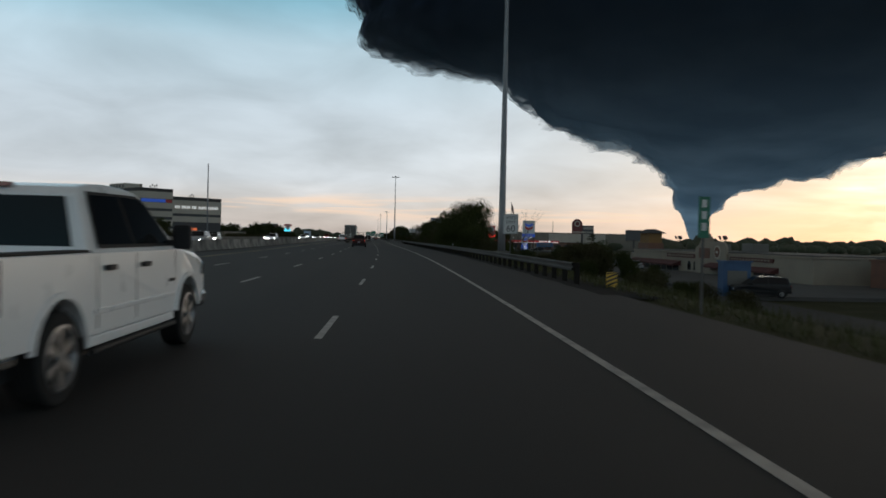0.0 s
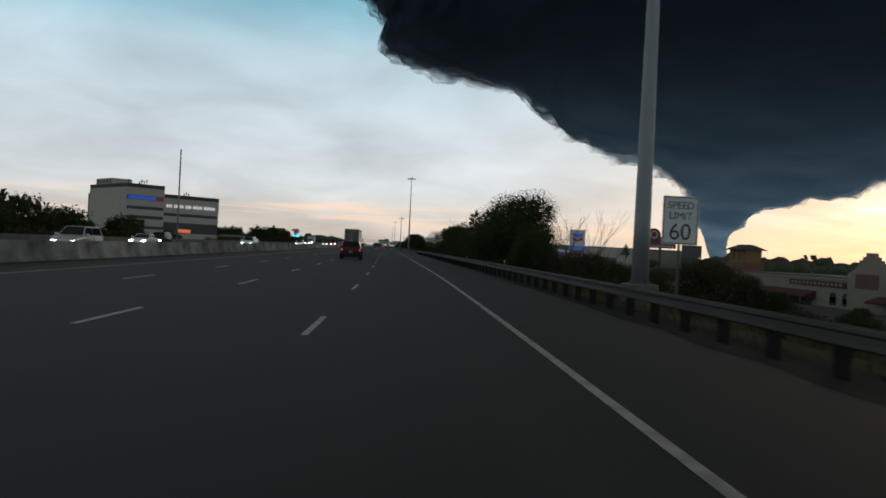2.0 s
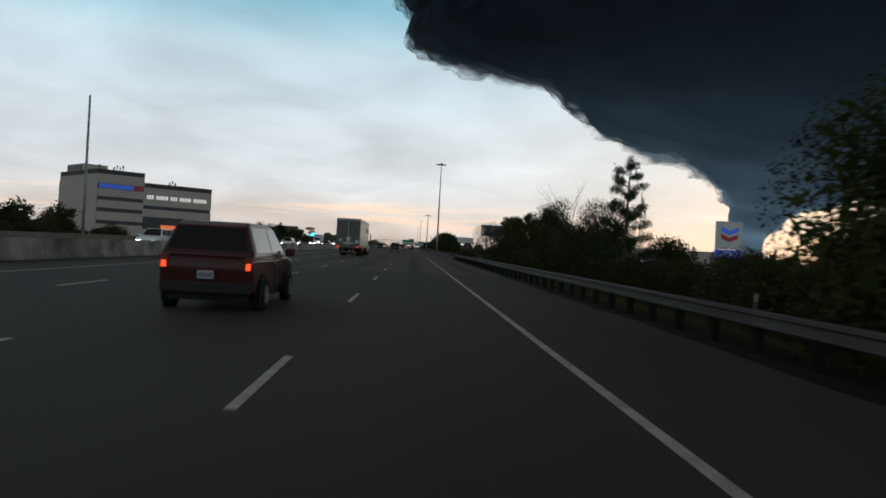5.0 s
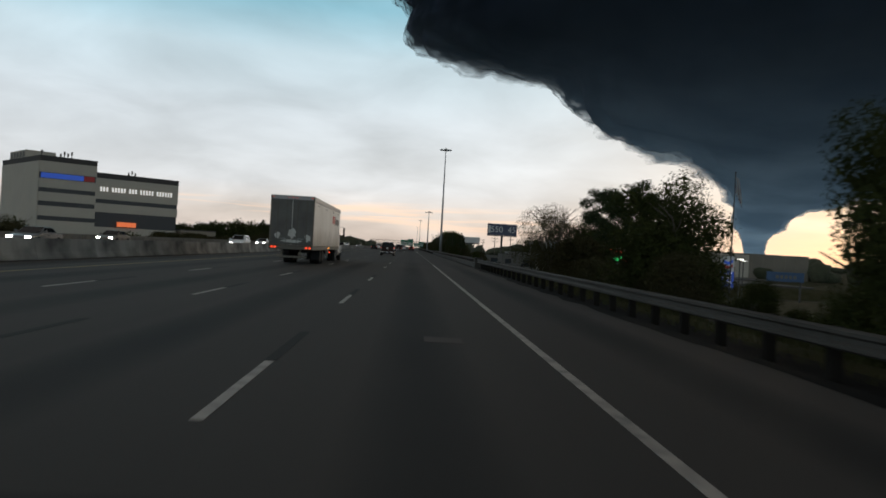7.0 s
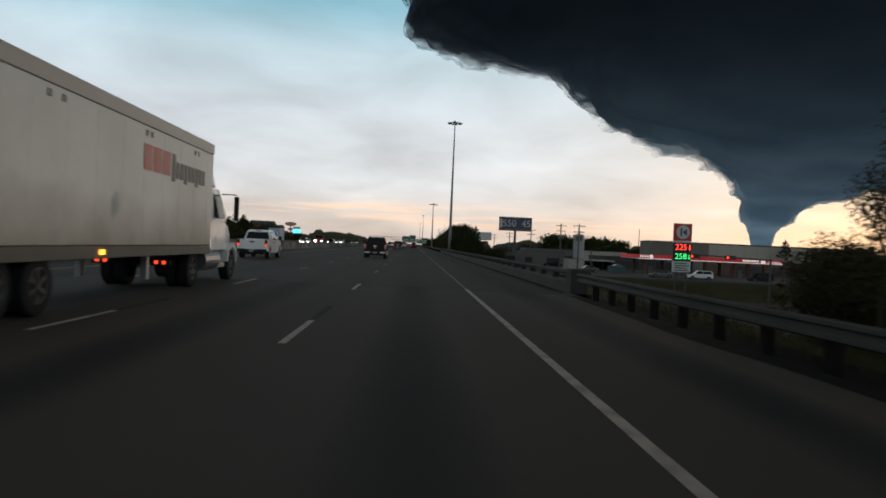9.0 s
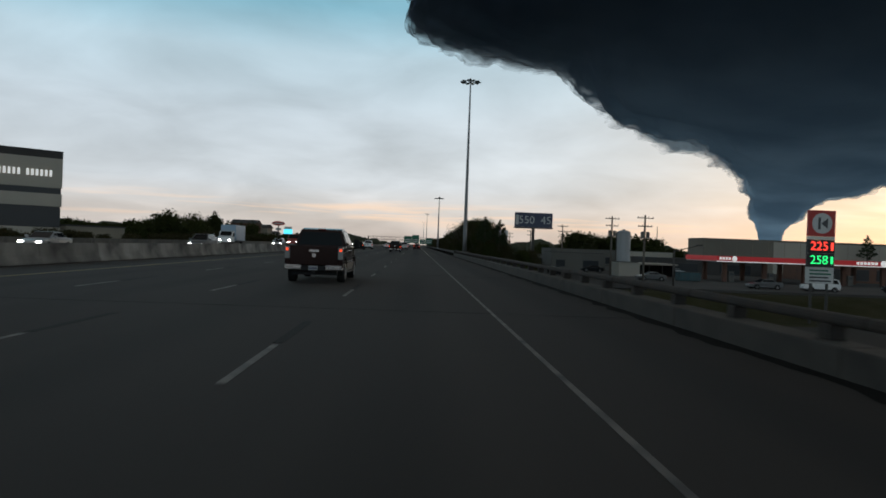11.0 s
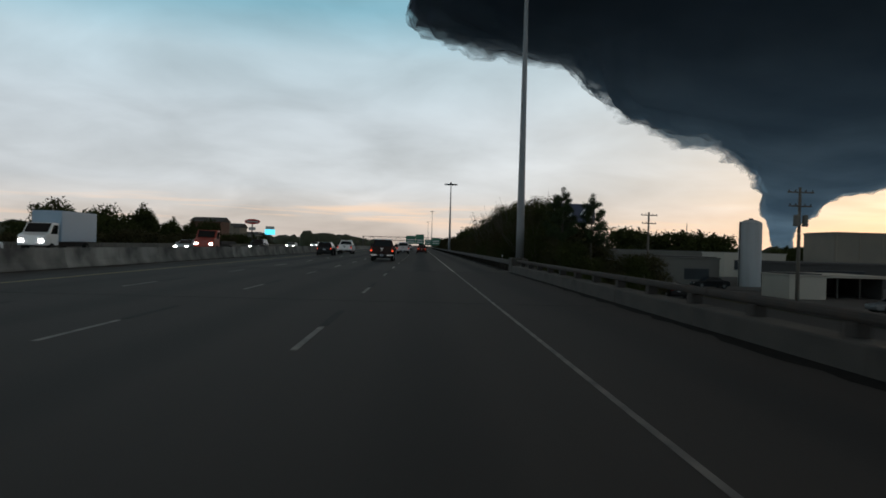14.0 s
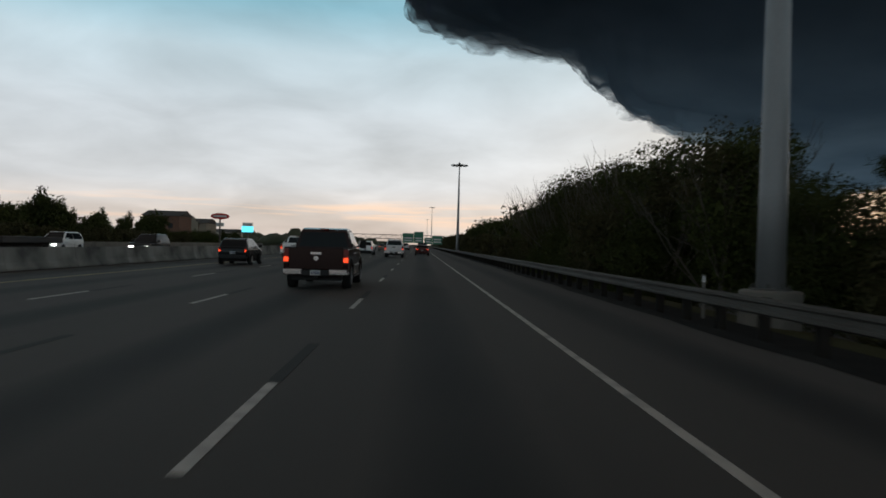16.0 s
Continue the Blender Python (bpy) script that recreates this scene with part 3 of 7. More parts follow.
build_ground()
ROADS = []
for name, y0, y1, mat, lab in (("road_approach", -60, 130.8, "asphalt_a", "dark old asphalt of the approach carriageway"),
                               ("road_worn", 130.8, BRIDGE[0], "asphalt_b", "worn asphalt with dark oil tracks along the lanes"),
                               ("road_bridge", BRIDGE[0], 307.6, "deck", "dark overlay on the bridge deck"),
                               ("road_beyond", 307.6, 1400, "asphalt_b", "grey worn asphalt with dark oil tracks beyond the bridge")):
    ROADS.append(road_strip(name, -16.15, 6.15 if name == "road_bridge" else 5.5, y0, y1, mat, lab, cols=4))
road_strip("road_opposite", -40.5, -17.25, -60, 1400, "asphalt_a", "dark asphalt of the opposite carriageway", centre=-20.0, cols=2)
road_strip("frontage_road", 21.0, 29.0, -60, 228, "asphalt_a", "asphalt frontage road below the embankment", z=-3.0, thick=0.4)
road_strip("frontage_road_far", 21.0, 29.0, 297, 700, "asphalt_a", "asphalt frontage road beyond the cross street", z=-3.0, thick=0.4)
road_strip("cross_street", -88, 130, UNDER[0] + 8, UNDER[1] - 8, "asphalt_a", "asphalt cross street that passes below the bridge", z=-5.35, thick=0.4)


def slab(name, x0, x1, y0, y1, z, mat, label, thick=0.35):
    return tagged(part(name, bx(x0, x1, y0, y1, z - thick, z), mat), label, "pavement", kind="structure")


slab("pavement_restaurant_lot", 30, 75, 60, 176, -2.9, "lot", "grey concrete parking lot before the restaurants")
slab("pavement_station_lot", 31, 96, 298, 352, -2.9, "lot", "grey concrete forecourt of the fuel station")
slab("pavement_yard", 31, 120, 354, 420, -2.95, "lot", "grey concrete yard round the white tank")

# structure of the bridge
for tag_, y in (("south", UNDER[0] + 1.0), ("north", UNDER[1] - 1.0)):
    w = part("wall_abutment_" + tag_, bx(-41, 6.6, y - 0.5, y + 0.5, -5.8, -0.32), "concrete")
    tagged(w, "grey concrete abutment wall under the bridge", "wall", kind="structure")
girders = thing("bridge_girders", pose(0, 0, 0), "concrete girders and piers that carry the bridge deck", "bridge", kind="structure")
g0 = part("girder", bx(-0.25, 0.25, UNDER[0] + 1.6, UNDER[1] - 1.6, -1.35, -0.32, 0.03), "concrete", girders)
for i in range(1, 18):
    share(g0, "girder", girders, pose(-40 + 2.7 * i, 0, 0))
g0.matrix_basis = pose(-40, 0, 0)
p0 = part("pier", tb((0, 263, -5.7), (0, 263, -1.36), 0.5, 0.5, 16), "concrete", girders, smooth=False)
for i in range(1, 8):
    share(p0, "pier", girders, pose(-38 + 5.9 * i, 0, 0))
p0.matrix_basis = pose(-38, 0, 0)

# ---------------------------------------------------------------- lane markings
DASHES = [10.72 + 12.19 * k for k in range(-4, 13)] + [175.3, 187.5, 200.6, 213.2, 225.8, 238.3, 251.0, 263.1, 275.4, 287.6, 300.2, 311.8]
DASHES += [323.8 + 12.19 * k for k in range(0, 40)]
dash_m = bx(-0.055, 0.055, 0, 3.05, 0.0, 0.005)
dash_me = part("lane_dash", dash_m, "paint", ROADS[0])
worn_me = part("lane_dash", bx(-0.05, 0.05, 0, 2.9, 0.0, 0.005), "worn_paint", ROADS[2])
black_me = part("contrast_dash", bx(-0.075, 0.075, 0, 3.0, 0.0, 0.0042), "tar", ROADS[1])
first = {id(dash_me): 0, id(worn_me): 0, id(black_me): 0}


def lay(src, owner, x, y):
    m = pose(x + cx(y), y, 0, 0, 0, -math.degrees(heading(y)))
    if first[id(src)] == 0:
        first[id(src)] = 1
        src.parent, src.matrix_basis = owner, m
    else:
        share(src, src.name.split(".")[0], owner, m)


for y in DASHES:
    owner = ROADS[0] if y < 130 else ROADS[1] if y < BRIDGE[0] else ROADS[2] if y < 307 else ROADS[3]
    for x in (-1.83, -5.49, -9.15):
        yy = y + (0.35 if x < -2 else 0.0)
        lay(worn_me if BRIDGE[0] < y < 305 else dash_me, owner, x, yy)
        if y > 118:
            lay(black_me, owner, x, yy + 3.1)
for x in (-21, -24.7, -28.3, -32):
    for k in range(0, 40):
        share(dash_me, "lane_dash", ROADS[0], pose(x + cx(12.19 * k), 12.19 * k, 0))


def edge_line(name, x, y0, y1, w, mat, owner):
    n = max(2, int((y1 - y0) / 6))
    vs, fs = [], []
    for j in range(n + 1):
        y = y0 + (y1 - y0) * j / n
        for s in (-w / 2, w / 2):
            vs += [(x + s + cx(y), y, 0.005)]
    for j in range(n):
        fs.append((2 * j, 2 * j + 1, 2 * j + 3, 2 * j + 2))
    ob = data_part(name, vs, fs, mat, owner)
    sol = ob.modifiers.new("thickness", "SOLIDIFY")
    sol.thickness, sol.offset = 0.005, -1
    return ob


edge_line("edge_line", 1.83, -60, 130.8, 0.13, "paint", ROADS[0])
edge_line("edge_line", 1.83, 130.8, BRIDGE[0], 0.13, "paint", ROADS[1])
edge_line("edge_line", 1.83, BRIDGE[0], 307.6, 0.075, "worn_paint", ROADS[2])
edge_line("edge_line", 1.83, 307.6, 1300, 0.11, "paint", ROADS[3])
for (a, b), o in zip(((-60, 130.8), (130.8, 190), (190, 307.6), (307.6, 1300)), ROADS):
    edge_line("yellow_edge_line", -12.85, a, b, 0.12, "yellow_paint", o)
# expansion joints and a repair patch
for y in (190.0, 222.0, 241.5, 263.0, 284.5, 307.6):
    part("expansion_joint", bx(-16.1, 5.3, y - 0.022, y + 0.022, 0.0, 0.004), "tar", ROADS[2])
part("repair_patch", bx(0.1, 0.72, 138.2, 138.9, 0.0, 0.004), "patch", ROADS[1])

# ---------------------------------------------------------------- median barrier
barrier = thing("median_barrier", pose(0, 0, 0), "stained grey precast concrete median barrier", "barrier", kind="structure")


def jersey():
    prof = [(-0.31, 0.0), (-0.31, 0.09), (-0.20, 0.33), (-0.10, 0.93), (0.10, 0.93), (0.20, 0.33), (0.31, 0.09), (0.31, 0.0)]
    bm = bmesh.new()
    a = [bm.verts.new((x, 0.01, z)) for x, z in prof]
    b = [bm.verts.new((x, 6.08, z)) for x, z in prof]
    for i in range(len(prof)):
        j = (i + 1) % len(prof)
        bm.faces.new((a[i], a[j], b[j], b[i]))
    bm.faces.new(a[::-1])
    bm.faces.new(b)
    bmesh.ops.recalc_face_normals(bm, faces=bm.faces)
    bmesh.ops.bevel(bm, geom=[e for e in bm.edges if abs(e.verts[0].co.z - 0.93) < 0.01 and abs(e.verts[1].co.z - 0.93) < 0.01], offset=0.025, segments=2, affect="EDGES")
    return bm


M["barrier"] = material("barrier_concrete", (0.27, 0.255, 0.23), 0.88, scale=0.55, fine=14, vary=0.35, second=(0.075, 0.07, 0.066), amount=1.0, bump=0.25, per_object=0.6)
seg0 = part("barrier_segment", jersey(), "barrier", barrier)
y, k = -60.0, 0
while y < 1250:
    m = pose(-16.7 + cx(y), y, 0, 0, 0, -math.degrees(heading(y)))
    if k == 0:
        seg0.matrix_basis = m
    else:
        share(seg0, "barrier_segment", barrier, m)
    y, k = y + 6.1, k + 1
# low guide rail on the far side of the opposite carriageway
far_rail = thing("far_guardrail", pose(-41.0, 0, 0), "low concrete wall along the far road edge", "barrier", kind="structure")
for i in range(26):
    part("wall_segment", bx(-0.2, 0.2, -20 + 20 * i, -0.1 + 20 * i, -0.3, 0.75, 0.03), "concrete", far_rail) if i == 0 else share(far_rail.children[0], "wall_segment", far_rail, pose(0, 20 * i, 0))

# ---------------------------------------------------------------- guardrail of corrugated beam
W_PROF = [(-0.00, 0.0), (-0.055, 0.035), (-0.055, 0.085), (0.0, 0.125), (0.0, 0.185), (-0.055, 0.225), (-0.055, 0.275), (0.0, 0.31)]


def guardrail(y0, y1, x, label):
    rail = thing("guardrail", pose(0, 0, 0), label, "guardrail", kind="structure")
    n = int((y1 - y0) / 3.81) + 1
    th = 0.004

    def beam(length):
        bm = bmesh.new()
        cols = []
        for yy in (0.0, length):
            cols.append([bm.verts.new((px, yy, 0.41 + pz)) for px, pz in W_PROF] + [bm.verts.new((px + th, yy, 0.41 + pz)) for px, pz in W_PROF[::-1]])
        q = len(cols[0])
        for i in range(q):
            bm.faces.new((cols[0][i], cols[0][(i + 1) % q], cols[1][(i + 1) % q], cols[1][i]))
        bmesh.ops.recalc_face_normals(bm, faces=bm.faces)
        return bm
    b0 = p0 = k0 = None
    for j in range(n):
        y = y0 + 3.81 * j
        m = pose(x + cx(y), y, 0, 0, 0, -math.degrees(heading(y)))
        if b0 is None:
            b0 = part("beam", beam(3.85), "rail_beam", rail)
            b0.matrix_basis = m
        else:
            share(b0, "beam", rail, m)
        for d in (0.3, 2.2):
            mm = m @ pose(0, d, 0)
            if p0 is None:
                p0 = part("post", bx(0.14, 0.32, -0.08, 0.08, -0.5, 0.70, 0.012), "guard_timber", rail)
                k0 = part("block", bx(0.006, 0.138, -0.07, 0.07, 0.42, 0.70, 0.01), "guard_timber", rail)
                p0.matrix_basis = k0.matrix_basis = mm
            else:
                share(p0, "post", rail, mm)
                share(k0, "block", rail, mm)
    return rail


guardrail(26.0, 189.0, 5.62, "dull galvanised corrugated guardrail on timber posts")
guardrail(312.2, 640.0, 5.62, "dull galvanised corrugated guardrail beyond the bridge")


def parapet(y0, y1, x):
    par = thing("bridge_parapet", pose(0, 0, 0), "weathered concrete parapet with a dark steel tube rail", "parapet", kind="structure")
    n = int(round((y1 - y0) / 6.0))
    L = (y1 - y0) / n
    a0 = part("kerb_block", bx(-0.32, 0.28, 0.006, L - 0.006, -0.3, 0.39, 0.03), "parapet", par)
    t0 = part("tube_rail", bx(-0.03, 0.17, 0, L, 0.60, 0.76, 0.055), "rusty_rail", par)
    c0 = part("rail_post", bx(-0.04, 0.20, -0.15, 0.15, 0.388, 0.605, 0.015), "rusty_rail", par)
    for j in range(n):
        y = y0 + L * j
        for src, off in ((a0, 0), (t0, 0), (c0, 0.9), (c0, 3.9)):
            m = pose(x, y + off, 0)
            if j == 0 and not (src is c0 and off > 1):
                src.matrix_basis = m
            else:
                share(src, src.name.split(".")[0], par, m)
    for y, d in ((y0 - 0.9, 0.9), (y1, 1.5)):
        part("end_block", bx(x - 0.34, x + 0.30, y, y + d, -0.3, 0.86, 0.05), "parapet", par)
    return par


# near-black strip with a ragged inner edge, laid below each guardrail
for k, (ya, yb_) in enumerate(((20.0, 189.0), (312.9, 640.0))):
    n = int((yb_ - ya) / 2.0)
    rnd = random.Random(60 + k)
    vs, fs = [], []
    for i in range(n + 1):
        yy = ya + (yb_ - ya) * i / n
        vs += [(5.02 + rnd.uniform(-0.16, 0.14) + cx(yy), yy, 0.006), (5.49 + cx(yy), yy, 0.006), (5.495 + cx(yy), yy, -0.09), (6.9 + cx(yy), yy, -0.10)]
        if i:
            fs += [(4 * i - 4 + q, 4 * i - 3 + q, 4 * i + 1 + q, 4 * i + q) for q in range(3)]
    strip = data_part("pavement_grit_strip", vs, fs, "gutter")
    tagged(strip, "near-black ragged strip of ground under the guardrail", "dirt", kind="structure")


parapet(BRIDGE[0] + 0.9, BRIDGE[1] - 1.5, 5.75)
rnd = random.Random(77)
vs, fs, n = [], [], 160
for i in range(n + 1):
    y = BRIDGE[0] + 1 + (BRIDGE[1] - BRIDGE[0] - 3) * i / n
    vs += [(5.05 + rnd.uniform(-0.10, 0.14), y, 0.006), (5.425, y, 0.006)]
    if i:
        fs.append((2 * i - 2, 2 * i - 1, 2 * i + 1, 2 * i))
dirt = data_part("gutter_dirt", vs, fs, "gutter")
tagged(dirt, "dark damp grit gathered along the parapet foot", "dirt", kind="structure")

# ---------------------------------------------------------------- the smoke plume
# outline by elevation, with the bearings of both sides in degrees from the middle of the road


def plume_sheet(es, na, amp3):
    """Rings of the plume from the foot up, with how dense the smoke is at each point (thin along its two sides)."""
    el = [0, 1.1, 2.0, 2.7, 3.5, 4.0, 4.4, 5.2, 6.6, 7.8, 8.3, 9.1, 10.2, 11.7, 12.6, 13.3, 13.8, 14.4, 15.0, 15.8, 17.0, 18.2, 22, 28, 36, 44]
    azl = [25.2, 25.0, 24.7, 24.4, 24.0, 24.0, 23.7, 23.4, 21.9, 20.2, 18.0, 15.8, 13.6, 11.8, 10.6, 7.2, 4.2, 1.9, 0.0, -0.7, -0.6, -1.9, -6, -14, -14, 0]
    azr = [26.2, 26.2, 26.5, 27.2, 27.9, 28.9, 30.9, 33.4, 37.4, 42.5, 45.5, 49, 53, 56, 58, 60, 61, 62, 63, 64, 66, 68, 70, 72, 70, 50]
    D, ref = 3500.0, Vector((0, 165, 1.5))
    # the bearing angle is packed more closely round the front and sides
    ths = [i / na * 2 * math.pi + 0.55 * math.sin(i / na * 2 * math.pi) for i in range(na)]
    pts, dens = [], []
    for e in es:
        l, r = radians(np.interp(e, el, azl)), radians(np.interp(e, el, azr))
        h = (r - l) / 2
        a = D * math.tan(h) if h < 0.62 else D * 0.714
        c = l + math.atan(a / D)
        near, away = min(a, 750.0), min(a, 110.0)
        dirv, side = Vector((math.sin(c), math.cos(c), 0)), Vector((math.cos(c), -math.sin(c), 0))
        z = D * math.tan(radians(e)) * (math.cos(math.atan(a / D)) ** -1)
        # the upper smoke drifts nearer
        near_k = 0.30 + 0.70 * math.exp(-max(0.0, e - 1.0) / 8.5)
        k = min(1.0, a / 300.0)
        for th in ths:
            bd = away if math.sin(th) > 0 else near
            n = Vector((math.cos(th) / max(a, 1), math.sin(th) / max(bd, 1)))
            n.normalize()
            p = ref + dirv * (D + bd * math.sin(th)) + side * (a * math.cos(th)) + Vector((0, 0, z))
            out = side * n.x + dirv * n.y
            f1 = noise.fractal(p / 380.0, 0.9, 2.1, 3)
            rag = abs(math.cos(th)) ** 8
            bil = math.sqrt(noise.noise(p / 210.0) ** 2 + 0.02) * 2.0
            bil2 = math.sqrt(noise.noise(p / 66.0 + Vector((7, 3, 1))) ** 2 + 0.03) * 2.0
            bil3 = math.sqrt(noise.noise(p / 30.0) ** 2 + 0.03) * 2.0
            soft = 0.22 + 0.78 * abs(math.cos(th)) ** 3
            d = k * soft * (30 * f1 + 34 * bil) + (0.5 + 0.5 * k) * ((19 + 15 * (1 - k)) * rag * bil2 + (0.3 + 9 * (1 - k)) * amp3 * rag * bil3) - 22 * k * soft - 8
            # ragged at the sides, smoother across the front
            d += 5.0 * k + (0.65 + 0.35 * k) * rag * (6.0 * bil3 + 2.0 * abs(noise.noise(p / 11.0)) - 2.5)
            dens.append(2.0 * min(1.0, (1.0 - abs(math.cos(th))) / (0.040 + 0.085 * k)))
            pts.append(tuple(ref + (p + out * d + Vector((0, 0, -0.7 * d * k - 30 * k * (0.15 + 0.85 * rag) * math.sqrt(noise.noise(p / 105.0) ** 2 + 0.015) - 5 * k * rag * bil3)) - ref) * near_k))
    fs = []
    for j in range(len(es) - 1):
        for i in range(na):
            fs.append((j * na + i, j * na + (i + 1) % na, (j + 1) * na + (i + 1) % na, (j + 1) * na + i))
    return pts, fs, dens


def build_plume():
    es = list(np.arange(0.0, 19.5, 0.085)) + list(np.arange(19.5, 44.01, 0.7))
    pts, fs, dens = plume_sheet(es, 460, 0.8)
    fs.append(tuple(range(460))[::-1])
    fs.append(tuple((len(es) - 1) * 460 + i for i in range(460)))
    ob = data_part("smoke_plume", pts, fs, "smoke", smooth=True)
    att = ob.data.attributes.new("smoke_weight", "FLOAT", "POINT")
    att.data.foreach_set("value", dens)
    tagged(ob, "huge dark blue-grey smoke plume that widens and leans overhead", "smoke", kind="stuff")


# light soaks through the smoke from the bright sky behind
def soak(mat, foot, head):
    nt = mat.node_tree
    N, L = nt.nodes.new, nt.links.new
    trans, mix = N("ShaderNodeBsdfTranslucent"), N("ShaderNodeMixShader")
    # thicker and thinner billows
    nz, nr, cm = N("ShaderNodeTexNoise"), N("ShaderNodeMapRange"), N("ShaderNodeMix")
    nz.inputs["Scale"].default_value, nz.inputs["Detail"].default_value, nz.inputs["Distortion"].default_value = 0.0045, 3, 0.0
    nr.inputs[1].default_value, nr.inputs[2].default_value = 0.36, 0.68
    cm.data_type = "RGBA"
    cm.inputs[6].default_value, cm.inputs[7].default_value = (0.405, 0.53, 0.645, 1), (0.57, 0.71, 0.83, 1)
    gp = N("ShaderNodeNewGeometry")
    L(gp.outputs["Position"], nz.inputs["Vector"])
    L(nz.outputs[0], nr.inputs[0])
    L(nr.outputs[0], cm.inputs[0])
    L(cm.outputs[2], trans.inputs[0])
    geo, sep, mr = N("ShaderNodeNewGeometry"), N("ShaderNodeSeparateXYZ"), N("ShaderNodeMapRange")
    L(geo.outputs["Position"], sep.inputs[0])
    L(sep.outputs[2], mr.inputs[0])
    # brightness painted in by height: lighter at the foot, darker at the head
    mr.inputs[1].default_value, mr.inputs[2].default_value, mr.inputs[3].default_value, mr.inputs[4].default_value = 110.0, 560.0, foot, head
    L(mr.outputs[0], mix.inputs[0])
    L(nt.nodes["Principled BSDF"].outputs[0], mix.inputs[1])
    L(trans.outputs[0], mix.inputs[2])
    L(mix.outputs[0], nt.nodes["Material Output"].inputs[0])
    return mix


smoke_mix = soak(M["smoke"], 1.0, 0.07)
vnt = M["smoke"].node_tree
vclear, vmix, vnoise, vramp, vpos, vatt, vsum = (vnt.nodes.new(k) for k in ("ShaderNodeBsdfTransparent", "ShaderNodeMixShader", "ShaderNodeTexNoise", "ShaderNodeMapRange",
                                                                        "ShaderNodeNewGeometry", "ShaderNodeAttribute", "ShaderNodeMath"))
vatt.attribute_name = "smoke_weight"
vnoise.inputs["Scale"].default_value, vnoise.inputs["Detail"].default_value = 0.022, 8
vnt.links.new(vpos.outputs["Position"], vnoise.inputs["Vector"])
vgain = vnt.nodes.new("ShaderNodeMath")
vgain.operation = "MULTIPLY_ADD"
vgain.inputs[1].default_value, vgain.inputs[2].default_value = 1.5, -0.25
vnt.links.new(vnoise.outputs[0], vgain.inputs[0])
vnt.links.new(vgain.outputs[0], vsum.inputs[0])
vnt.links.new(vatt.outputs["Fac"], vsum.inputs[1])
vnt.links.new(vsum.outputs[0], vramp.inputs[0])
vramp.inputs[1].default_value, vramp.inputs[2].default_value = 0.50, 1.55
vnt.links.new(vramp.outputs[0], vmix.inputs[0])
vnt.links.new(vclear.outputs[0], vmix.inputs[1])
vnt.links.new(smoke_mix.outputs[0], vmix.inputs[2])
vnt.links.new(vmix.outputs[0], vnt.nodes["Material Output"].inputs[0])
build_plume()

# ---------------------------------------------------------------- high-mast lamps


def high_mast(x, y, base_z, top, label):
    t = thing("high_mast_lamp", pose(x, y, 0), label, "street lamp", "high-mast lamps")
    part("footing", lathe([(0.70, base_z - 1.8), (0.70, base_z + 0.10), (0.64, base_z + 0.14)], 20), "concrete", t)
    part("base_plate", lathe([(0.46, base_z + 0.142), (0.46, base_z + 0.19)], 16), "galv", t)
    for i in range(8):
        a = i * math.pi / 4 + 0.2
        part("anchor_bolt", tb((0.40 * math.cos(a), 0.40 * math.sin(a), base_z + 0.19), (0.40 * math.cos(a), 0.40 * math.sin(a), base_z + 0.29), 0.022, n=6), "galv", t)
    prof = []
    for i in range(13):
        s = i / 12
        prof.append((0.325 * (1 - s) + 0.10 * s, base_z + 0.19 + (top - 0.4 - base_z - 0.19) * s))
    part("pole", lathe(prof, 16), "pole", t, smooth=True)
    bm = bmesh.new()
    for i in range(24):
        a, b = 2 * math.pi * i / 24, 2 * math.pi * (i + 1) / 24
        tube(bm, (0.95 * math.cos(a), 0.95 * math.sin(a), top - 0.45), (0.95 * math.cos(b), 0.95 * math.sin(b), top - 0.45), 0.05, 0.05, 6)
    for i in range(4):
        a = i * math.pi / 2
        tube(bm, (0.08 * math.cos(a), 0.08 * math.sin(a), top - 0.45), (0.95 * math.cos(a), 0.95 * math.sin(a), top - 0.45), 0.04, 0.04, 6)
    part("lamp_ring", bm, "dark_steel", t)
    part("mast_head", lathe([(0.16, top - 0.6), (0.22, top - 0.3), (0.20, top), (0.05, top + 0.15)], 12), "dark_steel", t)
    l0 = None
    for i in range(10):
        a = i * 2 * math.pi / 10
        m = pose(0, 0, 0, 0, 0, math.degrees(a))
        if l0 is None:
            b = bx(0.96, 1.62, -0.17, 0.17, top - 0.58, top - 0.34, 0.05)
            l0 = part("luminaire", b, "pole", t)
        else:
            share(l0, "luminaire", t, m)
    return t


high_mast(8.57, 62.8, 0.35, 28.0, "tall tapered steel high-mast lamp beside the guardrail")
high_mast(7.78, 323.9, 0.50, 28.2, "tall tapered steel high-mast lamp just beyond the bridge")
high_mast(7.0, 448, 0.0, 17.2, "tall steel high-mast lamp far along the road")
high_mast(7.1, 755, 0.0, 24.5, "tall steel high-mast lamp far along the road")
high_mast(7.1, 1010, 0.0, 25.5, "tall steel high-mast lamp far along the road")
mast = thing("steel_mast", pose(-42.7, 186.8, 0), "slim grey steel mast on the far road edge", "mast")
part("pole", lathe([(0.22, -3.0), (0.12, 18.4)], 12), "pole", mast, smooth=True)
part("cap", lathe([(0.14, 18.402), (0.10, 18.6), (0.02, 18.7)], 12), "pole", mast)

# ---------------------------------------------------------------- trees and shrubs


